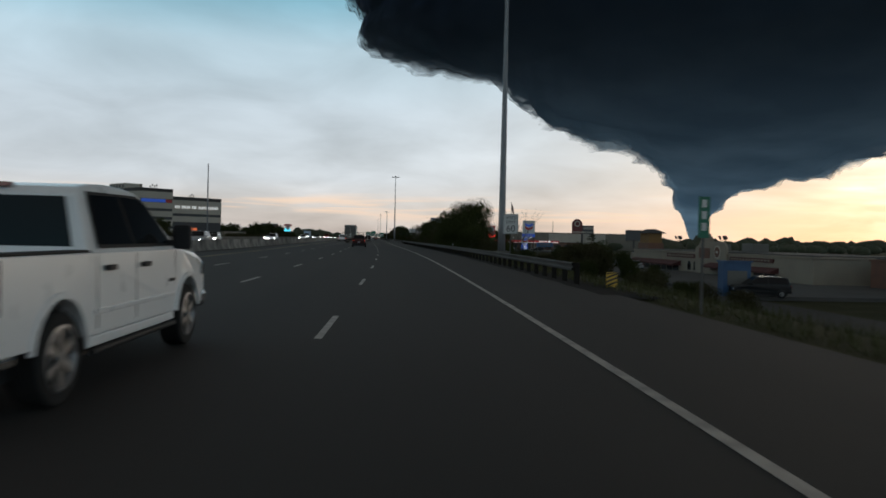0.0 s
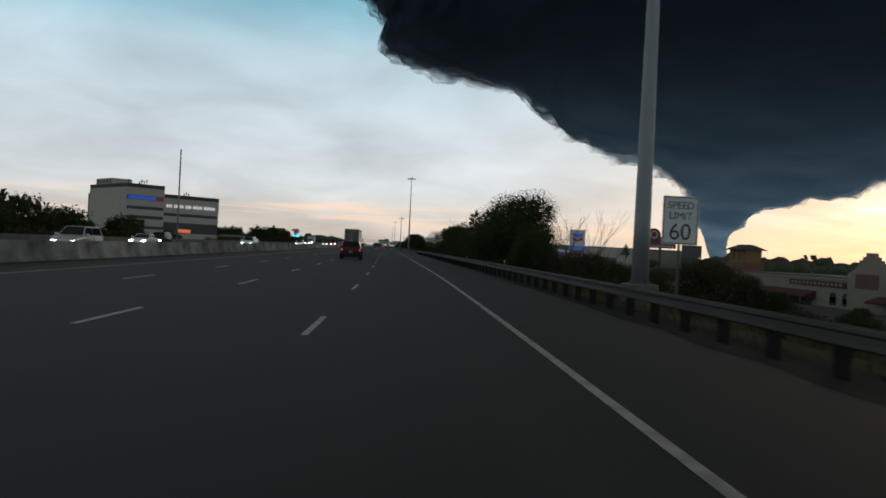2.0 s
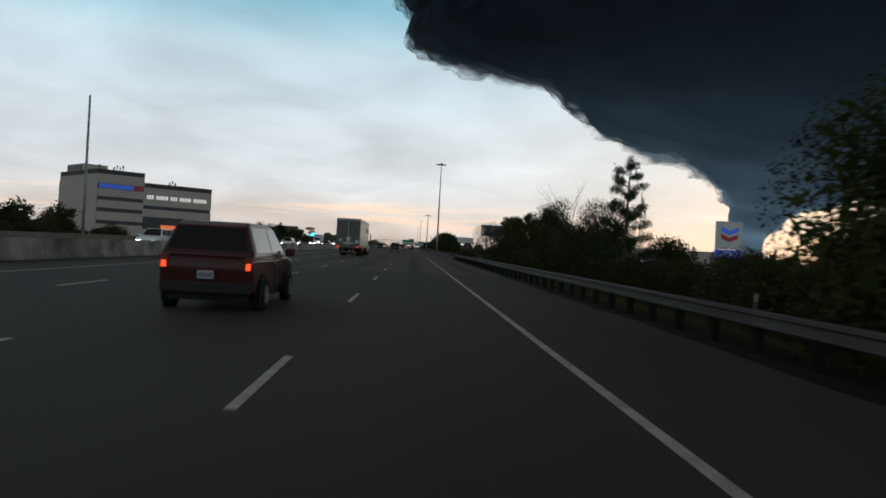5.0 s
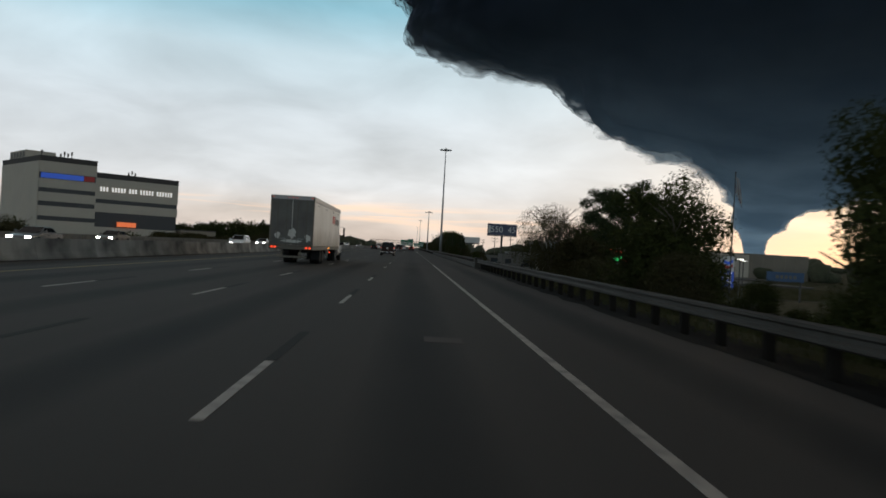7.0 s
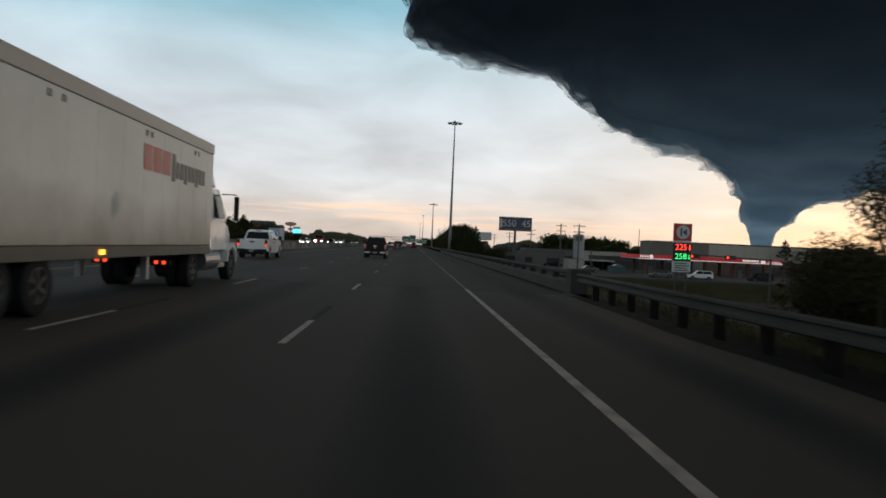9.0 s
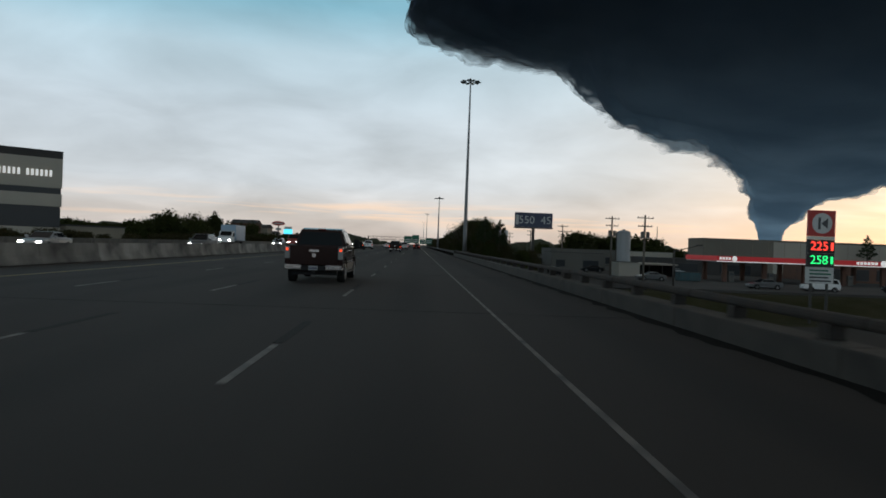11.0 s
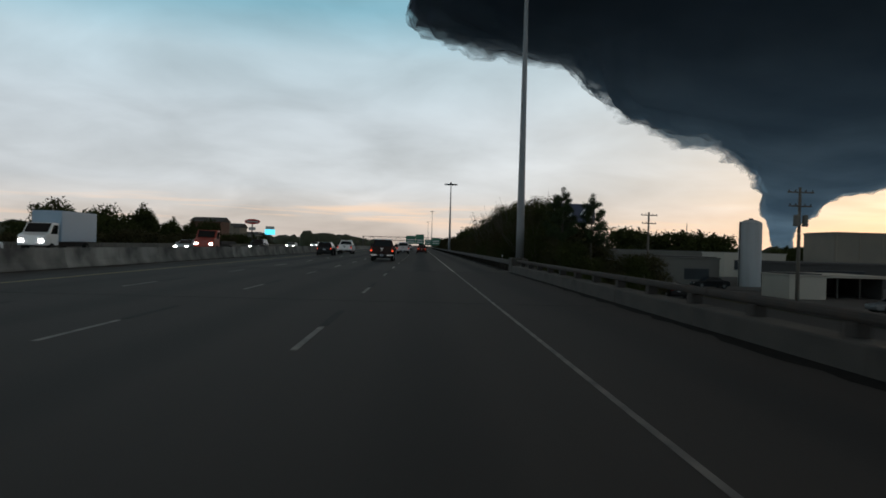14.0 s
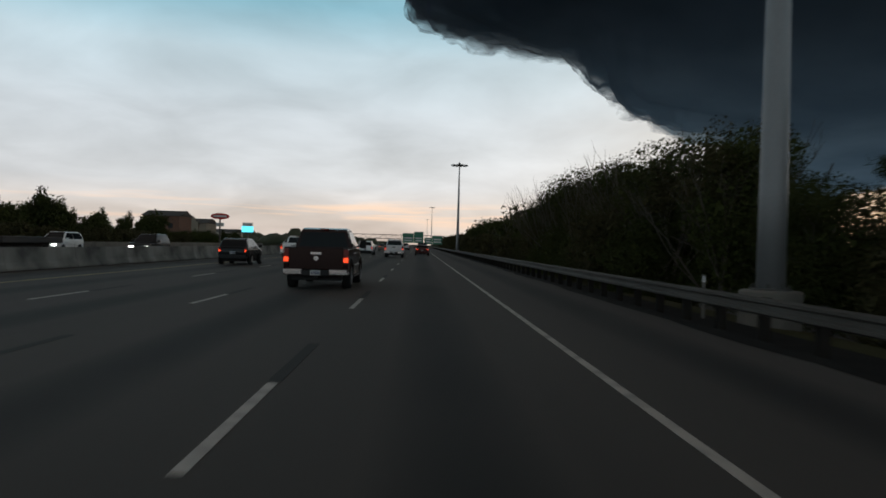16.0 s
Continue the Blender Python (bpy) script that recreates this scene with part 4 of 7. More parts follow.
def leaf_mesh(name, blobs, count, size, seed, mat, droop=0.0, aspect=0.6, core=0.0):
    """Many small leaves spread through the outer part of several rounded masses, round a dense ragged inside."""
    rng = np.random.default_rng(seed)
    w = np.array([b[3] * b[4] + b[4] * b[5] + b[3] * b[5] for b in blobs])
    pick = rng.choice(len(blobs), count, p=w / w.sum())
    d = rng.normal(size=(count, 3))
    d /= np.linalg.norm(d, axis=1)[:, None]
    rad = rng.uniform(0.35, 1.06, count) ** 0.55 if core <= 0 else 0.5 + 0.51 * rng.uniform(0, 1, count) ** 0.7
    B = np.array(blobs)[pick]
    P = B[:, :3] + d * rad[:, None] * B[:, 3:6]
    P += rng.normal(scale=size * 0.6, size=P.shape)
    u = rng.normal(size=(count, 3))
    u[:, 2] -= droop
    u /= np.linalg.norm(u, axis=1)[:, None]
    v = np.cross(u, d + rng.normal(scale=0.6, size=d.shape))
    v /= np.linalg.norm(v, axis=1)[:, None] + 1e-6
    s = size * rng.uniform(0.55, 1.35, count)[:, None]
    V = np.stack([P - u * s + v * s * aspect, P - u * s * 0.6 - v * s * aspect, P + u * s], 1).reshape(-1, 3)
    if core > 0:
        # coarser leaf sprays close the inside
        inner = 150 if size < 0.12 else 55
        m = inner * len(blobs)
        B = np.repeat(np.array(blobs), inner, axis=0)
        d = rng.normal(size=(m, 3))
        d /= np.linalg.norm(d, axis=1)[:, None]
        Q = B[:, :3] + d * (core * rng.uniform(0.05, 1.0, m) ** 0.6)[:, None] * B[:, 3:6]
        u, v = rng.normal(size=(m, 3)), rng.normal(size=(m, 3))
        w = (B[:, 3] * (0.065 if size < 0.12 else 0.12) * rng.uniform(0.7, 1.3, m))[:, None]
        V = np.concatenate([V, np.stack([Q - u * w, Q + u * w, Q + v * w], 1).reshape(-1, 3)])
    idx, start = np.arange(len(V)), np.arange(0, len(V), 3)
    me = bpy.data.meshes.new(name)
    me.vertices.add(len(V))
    me.vertices.foreach_set("co", V.ravel())
    me.loops.add(len(idx))
    me.loops.foreach_set("vertex_index", idx)
    me.polygons.add(len(start))
    me.polygons.foreach_set("loop_start", start)
    me.update(calc_edges=True)
    me.materials.append(M[mat])
    return me


def limbs(bm, p, direc, length, r, depth, rnd, tips, spread=0.7):
    d = Vector(direc).normalized()
    mid = p + d * length * 0.5 + Vector((rnd.gauss(0, 0.05), rnd.gauss(0, 0.05), 0)) * length
    end = mid + (d + Vector((rnd.gauss(0, 0.12), rnd.gauss(0, 0.12), 0.05))).normalized() * length * 0.5
    n = 7 if depth > 1 else 5
    tube(bm, p, mid, r, r * 0.82, n, False)
    tube(bm, mid, end, r * 0.82, r * 0.62, n, depth <= 0)
    tips.append(end)
    if depth <= 0:
        return
    for i in range(rnd.choice((2, 3, 3))):
        a = rnd.uniform(0, 2 * math.pi)
        nd = d + Vector((math.cos(a), math.sin(a), rnd.uniform(-0.1, 0.5))) * spread
        limbs(bm, end if i else mid, nd, length * rnd.uniform(0.55, 0.8), r * 0.55, depth - 1, rnd, tips, spread)


TREES, PLANTED = {}, set()


def tree_kind(key, name, height, width, count, leaf, seed, mat, low=0.15, label="", category="tree", blobs_n=9, core=0.0, spread=0.75, stems=0):
    """A tapered trunk with limbs and an uneven crown. Kept as the first of its kind for copies."""
    rnd = random.Random(seed)
    t = thing(name, pose(0, 0, -50 - 20 * len(TREES)), label, category)
    bm = bmesh.new()
    tips = []
    r = 0.022 * height + 0.03
    base = Vector((0, 0, -0.3))
    for k in range(stems or (1 if height > 4 else 3)):
        lean = 0.12 if stems < 3 else 0.30
        limbs(bm, base, (rnd.gauss(0, lean), rnd.gauss(0, lean), 1), height * ((0.33 if core > 0 else 0.42) if height > 4 else 0.3), r if stems < 3 else r * 0.28, 3 if count and name != "sparse_tree" else 4, rnd, tips, spread)
    part("trunk", bm, "bark", t, smooth=True)
    if count:
        blobs = []
        for i in range(blobs_n):
            a, q = rnd.uniform(0, 2 * math.pi), math.sqrt(rnd.uniform(0, 1))
            zc = height * rnd.uniform(low + 0.12, 0.80)
            k = 1.0 - 0.55 * abs(zc / height - 0.5)
            rr = width * rnd.uniform(0.13, 0.30)
            blobs.append((math.cos(a) * q * width * 0.36 * k, math.sin(a) * q * width * 0.36 * k, zc, rr, rr, rr * rnd.uniform(0.6, 0.95)))
        blobs.append((rnd.gauss(0, 0.06) * width, rnd.gauss(0, 0.06) * width, height * 0.80, width * 0.22, width * 0.22, height * 0.18))
        crown = new("crown", leaf_mesh("crown", blobs, count, leaf, seed, mat, core=core))
        crown.parent = t
    TREES[key] = t
    return t


def plant(key, x, y, scale=1.0, turn=None, z=None, sz=1.0):
    src = TREES[key]
    turn = random.Random(int(x * 31 + y * 17)).uniform(0, 360) if turn is None else turn
    gz = ground_z(x, y) if z is None else z
    m = pose(x + cx(y), y, gz, 0, 0, turn) @ Matrix.Diagonal((scale, scale, scale * sz, 1))
    if key not in PLANTED:
        PLANTED.add(key)
        src.matrix_basis = m
        return src
    ob = copy_thing(src, Matrix.Identity(4))
    ob.matrix_basis = m
    return ob


tree_kind("broad", "broadleaf_tree", 8.6, 8.8, 95000, 0.055, 11, "leaf", 0.02, "large dark broadleaf tree with a rounded crown behind the guardrail", blobs_n=40, core=0.88)
tree_kind("broad2", "broadleaf_tree", 7.2, 6.0, 42000, 0.055, 12, "leaf", 0.05, "dark green broadleaf tree with an uneven crown", blobs_n=34, core=0.85)
tree_kind("shrub", "roadside_shrub", 3.8, 4.4, 19000, 0.050, 13, "leaf", 0.0, "dense dark green shrub on the embankment", "shrub", blobs_n=22, core=0.8)
tree_kind("shrub2", "roadside_shrub", 4.6, 5.2, 20000, 0.052, 14, "leaf_dry", 0.0, "dense olive shrub on the embankment", "shrub", blobs_n=24, core=0.8)
tree_kind("thin", "sparse_tree", 6.4, 5.6, 17000, 0.045, 15, "leaf_dry", 0.2, "sparse tree with thin brown twigs and few leaves", spread=0.55)
tree_kind("bare", "bare_tree", 6.6, 4, 0, 0, 16, "leaf", 0, "leafless grey tree with fine upright twigs", spread=0.32, stems=3)
tree_kind("shoots", "sapling_thicket", 5.2, 2.4, 2600, 0.05, 24, "leaf_dry", 0.35, "thicket of thin upright saplings with few leaves", "shrub", blobs_n=10, spread=0.22, stems=7)
tree_kind("far_broad", "broadleaf_tree", 7.2, 6.4, 3000, 0.20, 18, "leaf", 0.05, "dark broadleaf tree along the road edge", blobs_n=24, core=0.8)
tree_kind("far_shrub", "roadside_shrub", 4.4, 5.0, 2200, 0.18, 19, "leaf_dry", 0.0, "dense dark shrub along the road edge", "shrub", blobs_n=18, core=0.8)
tree_kind("far_pine", "cedar_tree", 7.8, 3.6, 2600, 0.17, 20, "leaf", 0.05, "narrow dark cedar along the road edge", blobs_n=16, core=0.8)
tree_kind("oak", "far_oak_tree", 11, 14, 2800, 0.34, 17, "leaf", 0.1, "broad dark oak far beyond the lots", blobs_n=30, core=0.8)


def pine(key, height, seed, low=0.45, reach=0.17, full=1.0, rounded=False, label="dark pine with an open crown of tufted upswept branches"):
    """Straight trunk with upswept branches that carry needle tufts towards their ends, and gaps between them."""
    rnd = random.Random(seed)
    t = thing("pine_tree", pose(0, 0, -50 - 20 * len(TREES)), label, "tree")
    bm = bmesh.new()
    tube(bm, (0, 0, -0.3), (0.1, 0.05, height * 0.55), 0.15, 0.09, 8, False)
    tube(bm, (0.1, 0.05, height * 0.55), (0.05, 0.1, height * 0.98), 0.09, 0.02, 8)
    blobs = []
    for i in range(30):
        q = i / 29
        z = height * (low + (0.94 - low) * q)
        a = i * 2.4 + rnd.uniform(-0.4, 0.4)
        ln = ((0.45 + 0.62 * math.sin(math.pi * min(1.0, 0.18 + 0.80 * q))) if rounded else (1.0 - 0.75 * q)) * height * reach * rnd.uniform(0.75, 1.15) + 0.15
        e = Vector((math.cos(a) * ln, math.sin(a) * ln, z + ln * rnd.uniform(0.20, 0.55)))
        tube(bm, (0.07, 0.07, z), e, 0.032, 0.012, 5)
        for k, w in ((1.0, 0.30), (0.72, 0.24), (0.45, 0.17)):
            r = full * w * rnd.uniform(0.8, 1.2) * (1.0 - 0.35 * q)
            blobs.append((e.x * k + rnd.gauss(0, 0.06), e.y * k + rnd.gauss(0, 0.06), z + (e.z - z) * k + 0.05, r, r, r * 0.7))
    blobs.append((0.05, 0.1, height, 0.16, 0.16, 0.35))
    part("trunk", bm, "bark", t, smooth=True)
    crown = new("crown", leaf_mesh("crown", blobs, int(16000 * full ** 1.5), 0.12, seed, "needle", aspect=0.12))
    crown.parent = t
    TREES[key] = t


def palm(x, y):
    t = thing("palm_tree", pose(x, y, ground_z(x, y)), "low palm with stiff dark green fronds", "tree")
    part("trunk", lathe([(0.24, -0.3), (0.2, 1.2), (0.24, 2.6), (0.1, 3.0)], 10), "bark", t, smooth=True)
    rnd = random.Random(5)
    for i in range(26):
        a, up, ln = rnd.uniform(0, 2 * math.pi), rnd.uniform(-0.35, 1.2), rnd.uniform(1.2, 1.9)
        bm = bmesh.new()
        c = Vector((math.cos(a), math.sin(a), 0))
        s = Vector((-math.sin(a), math.cos(a), 0))
        prev = None
        for j in range(6):
            q = j / 5
            p = Vector((0, 0, 2.9)) + c * ln * q * math.cos(up * 0.6) + Vector((0, 0, ln * (q * up * 0.7 - 0.75 * q * q)))
            w = 0.30 * math.sin(math.pi * (0.12 + 0.85 * q)) + 0.02
            ro = (bm.verts.new(p + s * w - Vector((0, 0, w * 0.4))), bm.verts.new(p + Vector((0, 0, 0.02))), bm.verts.new(p - s * w - Vector((0, 0, w * 0.4))))
            if prev:
                bm.faces.new((prev[0], prev[1], ro[1], ro[0]))
                bm.faces.new((prev[1], prev[2], ro[2], ro[1]))
            prev = ro
        part("frond", bm, "needle", t)


pine("pine", 7.6, 21)
pine("pine2", 8.8, 22)
pine("cedar", 7.4, 23, 0.14, 0.20, label="narrow dark conifer with layered drooping boughs")

pine("broad_pine", 6.2, 29, 0.50, 0.31, 1.6, True, "tall pine with a bare trunk and a broad tufted crown")

# embankment before the bridge
plant("broad_pine", 11.0, 164.2, 1.0, 30, -1.3)
plant("shrub", 11.8, 163.0, 0.62, z=-1.1)
plant("shrub2", 12.6, 166.5, 0.60, z=-1.2)
plant("shrub", 14.2, 168.5, 0.85, z=-1.3)
plant("shrub2", 15.5, 166.0, 0.75, z=-1.5)
plant("broad", 10.1, 100.5, 1.0, 40, -1.6)
plant("broad2", 11.2, 94.5, 0.72, z=-1.4)
plant("broad2", 13.0, 108.0, 0.8)
plant("broad2", 8.8 - cx(86.4), 86.4, 0.62, 75, z=-0.8, sz=1.02)
plant("thin", 15.6, 96.6, 0.75)
plant("bare", 17.2, 104.5, 1.35)
plant("bare", 16.0, 101.0, 1.2)
plant("cedar", 9.5, 123.6, 0.92, z=-0.9)
plant("bare", 10.6, 135.5, 1.0, z=-0.9)
plant("thin", 10.4, 133.0, 0.95, z=-1.0)
plant("bare", 11.6, 132.0, 0.9, z=-1.0)
plant("broad2", 10.2, 136.8, 0.60, z=-1.2, sz=1.12)
plant("shrub2", 10.4, 134.6, 0.95, z=-1.0, sz=1.1)
plant("broad2", 11.8, 138.4, 0.62, z=-1.4)
plant("shrub2", 11.0, 132.2, 0.95, z=-1.0)
plant("shrub", 13.5, 131.0, 1.1, z=-1.3)
plant("shoots", 9.8, 136.5, 0.9, z=-0.9)
for i in range(6):
    rr = random.Random(100 + i)
    plant(rr.choice(("shrub", "shrub2")), 10.0 + rr.uniform(-0.3, 1.5), 106.0 + i * 3.0, rr.uniform(0.72, 0.9) * (1.0 - 0.05 * i))
for i in range(16):
    rr = random.Random(120 + i)
    plant(rr.choice(("shrub", "shrub2")), 9.3 + rr.uniform(-0.2, 2.0), 122.0 + i * 3.3, rr.uniform(0.40, 0.52))
for i in range(11):
    rr = random.Random(140 + i)
    plant(rr.choice(("shrub", "shrub2")), 11.5 + rr.uniform(-0.8, 4.0), 74 + i * 3.0, rr.uniform(0.55, 0.8))
plant("broad2", 9.9, 140.6, 0.66, z=-1.0, sz=1.40)
plant("broad2", 10.2, 155.6, 0.84, 200, z=-1.3, sz=1.10)
plant("thin", 9.2, 175.0, 0.92, z=-0.9)
plant("shrub2", 10.6, 173.0, 0.88, z=-1.0)
plant("broad2", 11.4, 174.4, 0.70, z=-1.3, sz=1.12)
plant("thin", 11.4, 176.5, 0.85)
for i in range(8):
    rr = random.Random(160 + i)
    plant(rr.choice(("shrub", "shrub2")), 9.6 + rr.uniform(0, 4.2), 146 + i * 3.6, rr.uniform(0.36, 0.48))
plant("thin", 10.9, 181.5, 0.80, z=-1.0)
plant("shrub2", 11.2, 183.0, 0.74, z=-1.2)
plant("shrub", 13.4, 184.5, 0.8)
plant("shrub2", 16.5, 186.0, 0.8)
plant("shrub", 19.0, 189.0, 0.85)
plant("thin", 20.5, 187.0, 0.9)
# thicket beyond the bridge
plant("pine", 10.7, 322.0, 0.98, z=-1.5)
plant("pine", 13.2, 322.5, 0.96)
plant("shrub", 12.0, 320.5, 0.9)
plant("shrub2", 14.2, 324.0, 0.95)
palm(15.6, 326.0)
plant("shrub2", 11.9, 323.4, 1.05, z=-1.3)
plant("broad2", 13.6, 327.5, 0.72, z=-1.6)
plant("shrub", 16.8, 324.5, 1.1)
plant("shrub2", 18.6, 327.0, 1.05)
plant("broad2", 12.2, 329.0, 0.78, z=-1.4)
plant("bare", 9.6, 379.0, 1.15, z=-0.9)
plant("bare", 9.9, 383.0, 1.05, z=-0.9)
for i, (x, y) in enumerate(((10.4, 333.0), (9.9, 337.0), (10.6, 340.5), (9.8, 344.0), (10.2, 347.0), (9.4, 350.0), (9.9, 352.5), (9.6, 355.5), (10.2, 358.0), (9.5, 362.0), (9.3, 366.0))):
    plant("shoots", x, y, 1.30 - 0.07 * (i % 3), z=-0.3)
for i in range(26):
    rr = random.Random(200 + i)
    y = 334 + i * 5.3
    plant(rr.choice(("broad2", "broad2", "broad2") if i < 8 else ("far_broad", "far_broad", "far_shrub")), 11.3 + rr.uniform(-0.3, 1.2), y, rr.uniform(1.0, 1.12) * (1.06 if i < 1 else 1.13 if i < 8 else 1.0), z=-1.5)
    plant(rr.choice(("shrub", "shrub2")) if i < 8 else "far_shrub", 8.9 + rr.uniform(-0.2, 0.5), y + 2.4, rr.uniform(0.80, 1.02), z=-0.8)
for i in range(10):
    rr = random.Random(240 + i)
    plant("far_shrub", 9.4, 470 + i * 14, rr.uniform(0.8, 1.1))
for i in range(12):
    rr = random.Random(260 + i)
    plant(rr.choice(("shrub", "shrub2")), 15.0 + rr.uniform(0, 5.5), 40 + i * 2.9, rr.uniform(0.45, 0.65))
plant("broad2", 31.4, 106, 0.74)
plant("shrub", 34.5, 103.5, 0.95)
plant("shrub", 29.6, 80.0, 0.62)
plant("shrub2", 29.8, 118, 0.8)
plant("shrub", 30.5, 92, 0.7)
plant("broad2", 30.0, 126, 0.6)
# far lots
for i in range(40):
    rr = random.Random(400 + i)
    plant("oak", -82 - rr.uniform(0, 120), 425 + i * 7.0, rr.uniform(0.7, 1.0))
for i in range(14):
    rr = random.Random(460 + i)
    k = 1.0 if i < 7 else 0.62
    plant("oak", 62 + i * 5.2, 488 + rr.uniform(-8, 14), k * rr.uniform(1.05, 1.3), sz=0.9)
for i in range(7):
    rr = random.Random(480 + i)
    plant(rr.choice(("shrub", "shrub2")), 18.5 + rr.uniform(0, 8.5), 91 + i * 2.3, rr.uniform(0.85, 1.05) * (1.08 if i < 3 else 0.82))
for x, y, s in ((74, 500, 0.95), (60, 560, 0.7), (128, 470, 0.6), (150, 480, 0.6)):
    plant("oak", x, y, s)
plant("bare", 62, 470, 1.3)
plant("pine2", 118, 395, 1.25)
# far side of the opposite carriageway
for x, y, s in ((-65, 158, 0.82), (-67, 169, 0.95), (-64, 180, 0.8), (-68, 191, 0.7)):
    plant("oak", x, y, s)
for i in range(24):
    rr = random.Random(300 + i)
    y = 96 + i * 8.2
    plant(rr.choice(("far_broad", "far_shrub", "far_shrub", "thin", "far_broad")), -58 - rr.uniform(0, 8), y, rr.uniform(0.9, 1.25))
    plant("far_shrub", -54 - rr.uniform(0, 2), y + 3, rr.uniform(0.8, 1.0))
for i in range(20):
    rr = random.Random(320 + i)
    plant("far_shrub", -55 - rr.uniform(0, 5), 292 + i * 5.0, rr.uniform(0.8, 1.05))
for i in range(26):
    rr = random.Random(340 + i)
    y = 392 + i * 6.4
    k = 1.30 if y < 480 else 0.85
    plant(rr.choice(("far_broad", "far_broad", "far_pine", "far_broad")), -59 - rr.uniform(0, 6), y, k * rr.uniform(0.85, 1.15))
    plant("far_shrub", -54 - rr.uniform(0, 2), y + 3, k * rr.uniform(0.75, 1.0))


def far_woods():
    rnd = random.Random(9)
    ico = bmesh.new()
    bmesh.ops.create_icosphere(ico, subdivisions=2, radius=1.0)
    iv, jf = [v.co.copy() for v in ico.verts], [[v.index for v in f.verts] for f in ico.faces]
    ico.free()
    vs, fs = [], []

    def clump(x, y, r, h):
        o = len(vs)
        sd = Vector((rnd.uniform(0, 99), 0, 0))
        for v in iv:
            k = 1 + 0.35 * noise.noise(v * 1.7 + sd) + 0.2 * noise.noise(v * 4.3 + sd)
            vs.append((x + v.x * r * k, y + v.y * r * k, -3.4 + h * 0.45 + v.z * h * 0.58 * k))
        fs.extend([[q + o for q in f] for f in jf])
    for i in range(520):
        x = rnd.choice((rnd.uniform(-900, -45), rnd.uniform(22, 1100)))
        y = rnd.uniform(680, 1500) if abs(x) < 500 else rnd.uniform(400, 1400)
        clump(x, y, rnd.uniform(6, 15), rnd.uniform(8, 14))
    for i in range(60):
        clump(rnd.uniform(130, 420), rnd.uniform(330, 650), rnd.uniform(3, 6), rnd.uniform(4.5, 7.5))
    ob = data_part("far_woods", vs, fs, "far_wood", smooth=True)
    tagged(ob, "distant dull woodland along the horizon", "trees", kind="stuff")


far_woods()


def grass_tufts():
    rng = np.random.default_rng(3)
    n = 26000
    y = rng.uniform(-15, 190, n)
    x = 6.35 + rng.random(n) ** 1.6 * 8
    V = []
    for xi, yi, hh, a, ln in zip(x, y, rng.uniform(0.10, 0.38, n), rng.uniform(0, 6.28, n), rng.normal(0, 0.14, n)):
        z = ground_z(xi, yi)
        X = xi + cx(yi)
        V += [(X, yi, z - 0.02), (X + 0.035 * math.cos(a), yi + 0.035 * math.sin(a), z - 0.02), (X + ln, yi + ln * 0.6, z + hh)]
    fs = [(3 * i, 3 * i + 1, 3 * i + 2) for i in range(n)]
    ob = data_part("grass", V, fs, "blade")
    tagged(ob, "ragged dull grass along the guardrail", "grass", kind="stuff")


grass_tufts()

# ---------------------------------------------------------------- signs


def speed_sign(x, y):
    t = thing("speed_limit_sign", pose(x, y, 0), "white speed limit sign on a thin steel post", "road sign")
    part("post", bx(-0.035, 0.035, -0.03, 0.03, ground_z(x, y) - 0.3, 3.55, 0.008), "galv", t)
    plate = part("plate", bx(-0.62, 0.62, -0.045, -0.033, 1.98, 3.60, 0.003), "sign_white", t)
    fr = bmesh.new()
    for a in ((-0.59, 0.59, 3.545, 3.57), (-0.59, 0.59, 2.01, 2.035), (-0.59, -0.565, 2.036, 3.544), (0.565, 0.59, 2.036, 3.544)):
        box(fr, a[0], a[1], -0.050, -0.0452, a[2], a[3])
    part("border", fr, "sign_black", plate)
    for txt, z, s in (("SPEED", 3.28, 0.34), ("LIMIT", 2.93, 0.34), ("60", 2.38, 0.78)):
        lettering(txt, s, Matrix.Translation((0, -0.05, z)) @ FACING, "sign_black", plate)
    return t


speed_sign(8.72, 59.6)


def mile_marker(x, y):
    t = thing("mile_marker", pose(x, y, 0, 0, 0, 4), "narrow green roadside marker with three white figures", "road sign")
    part("post", bx(-0.03, 0.03, -0.02, 0.02, -0.6, 2.5, 0.006), "galv", t)
    pl = part("plate", bx(-0.145, 0.145, -0.034, -0.024, 1.62, 2.58, 0.003), "sign_green", t)
    for z in (2.42, 2.15, 1.88):
        part("figure_bar", bx(-0.06, 0.06, -0.039, -0.0345, z - 0.09, z + 0.09), "sign_white", pl)


mile_marker(5.02, 16.5)


def hazard_marker(x, y):
    t = thing("hazard_marker", pose(x, y, 0), "yellow and black striped marker at the guardrail end", "road sign")
    part("post", bx(-0.03, 0.03, 0.0, 0.04, -0.6, 0.40, 0.005), "galv", t)
    pl = part("plate", bx(-0.20, 0.20, -0.018, -0.006, -0.10, 0.42, 0.003), "sign_yellow", t)
    for i in range(4):
        z = -0.09 + i * 0.14
        pts = [(-0.19, -0.023, z), (-0.19, -0.023, z + 0.065), (0.19, -0.023, min(0.41, z + 0.215)), (0.19, -0.023, min(0.41, z + 0.15))]
        if pts[3][2] >= pts[2][2]:
            pts = pts[:3]
        part("stripe", poly_plate(pts, 0.004, (0, 1, 0)), "sign_black", pl)


hazard_marker(5.78, 25.2)


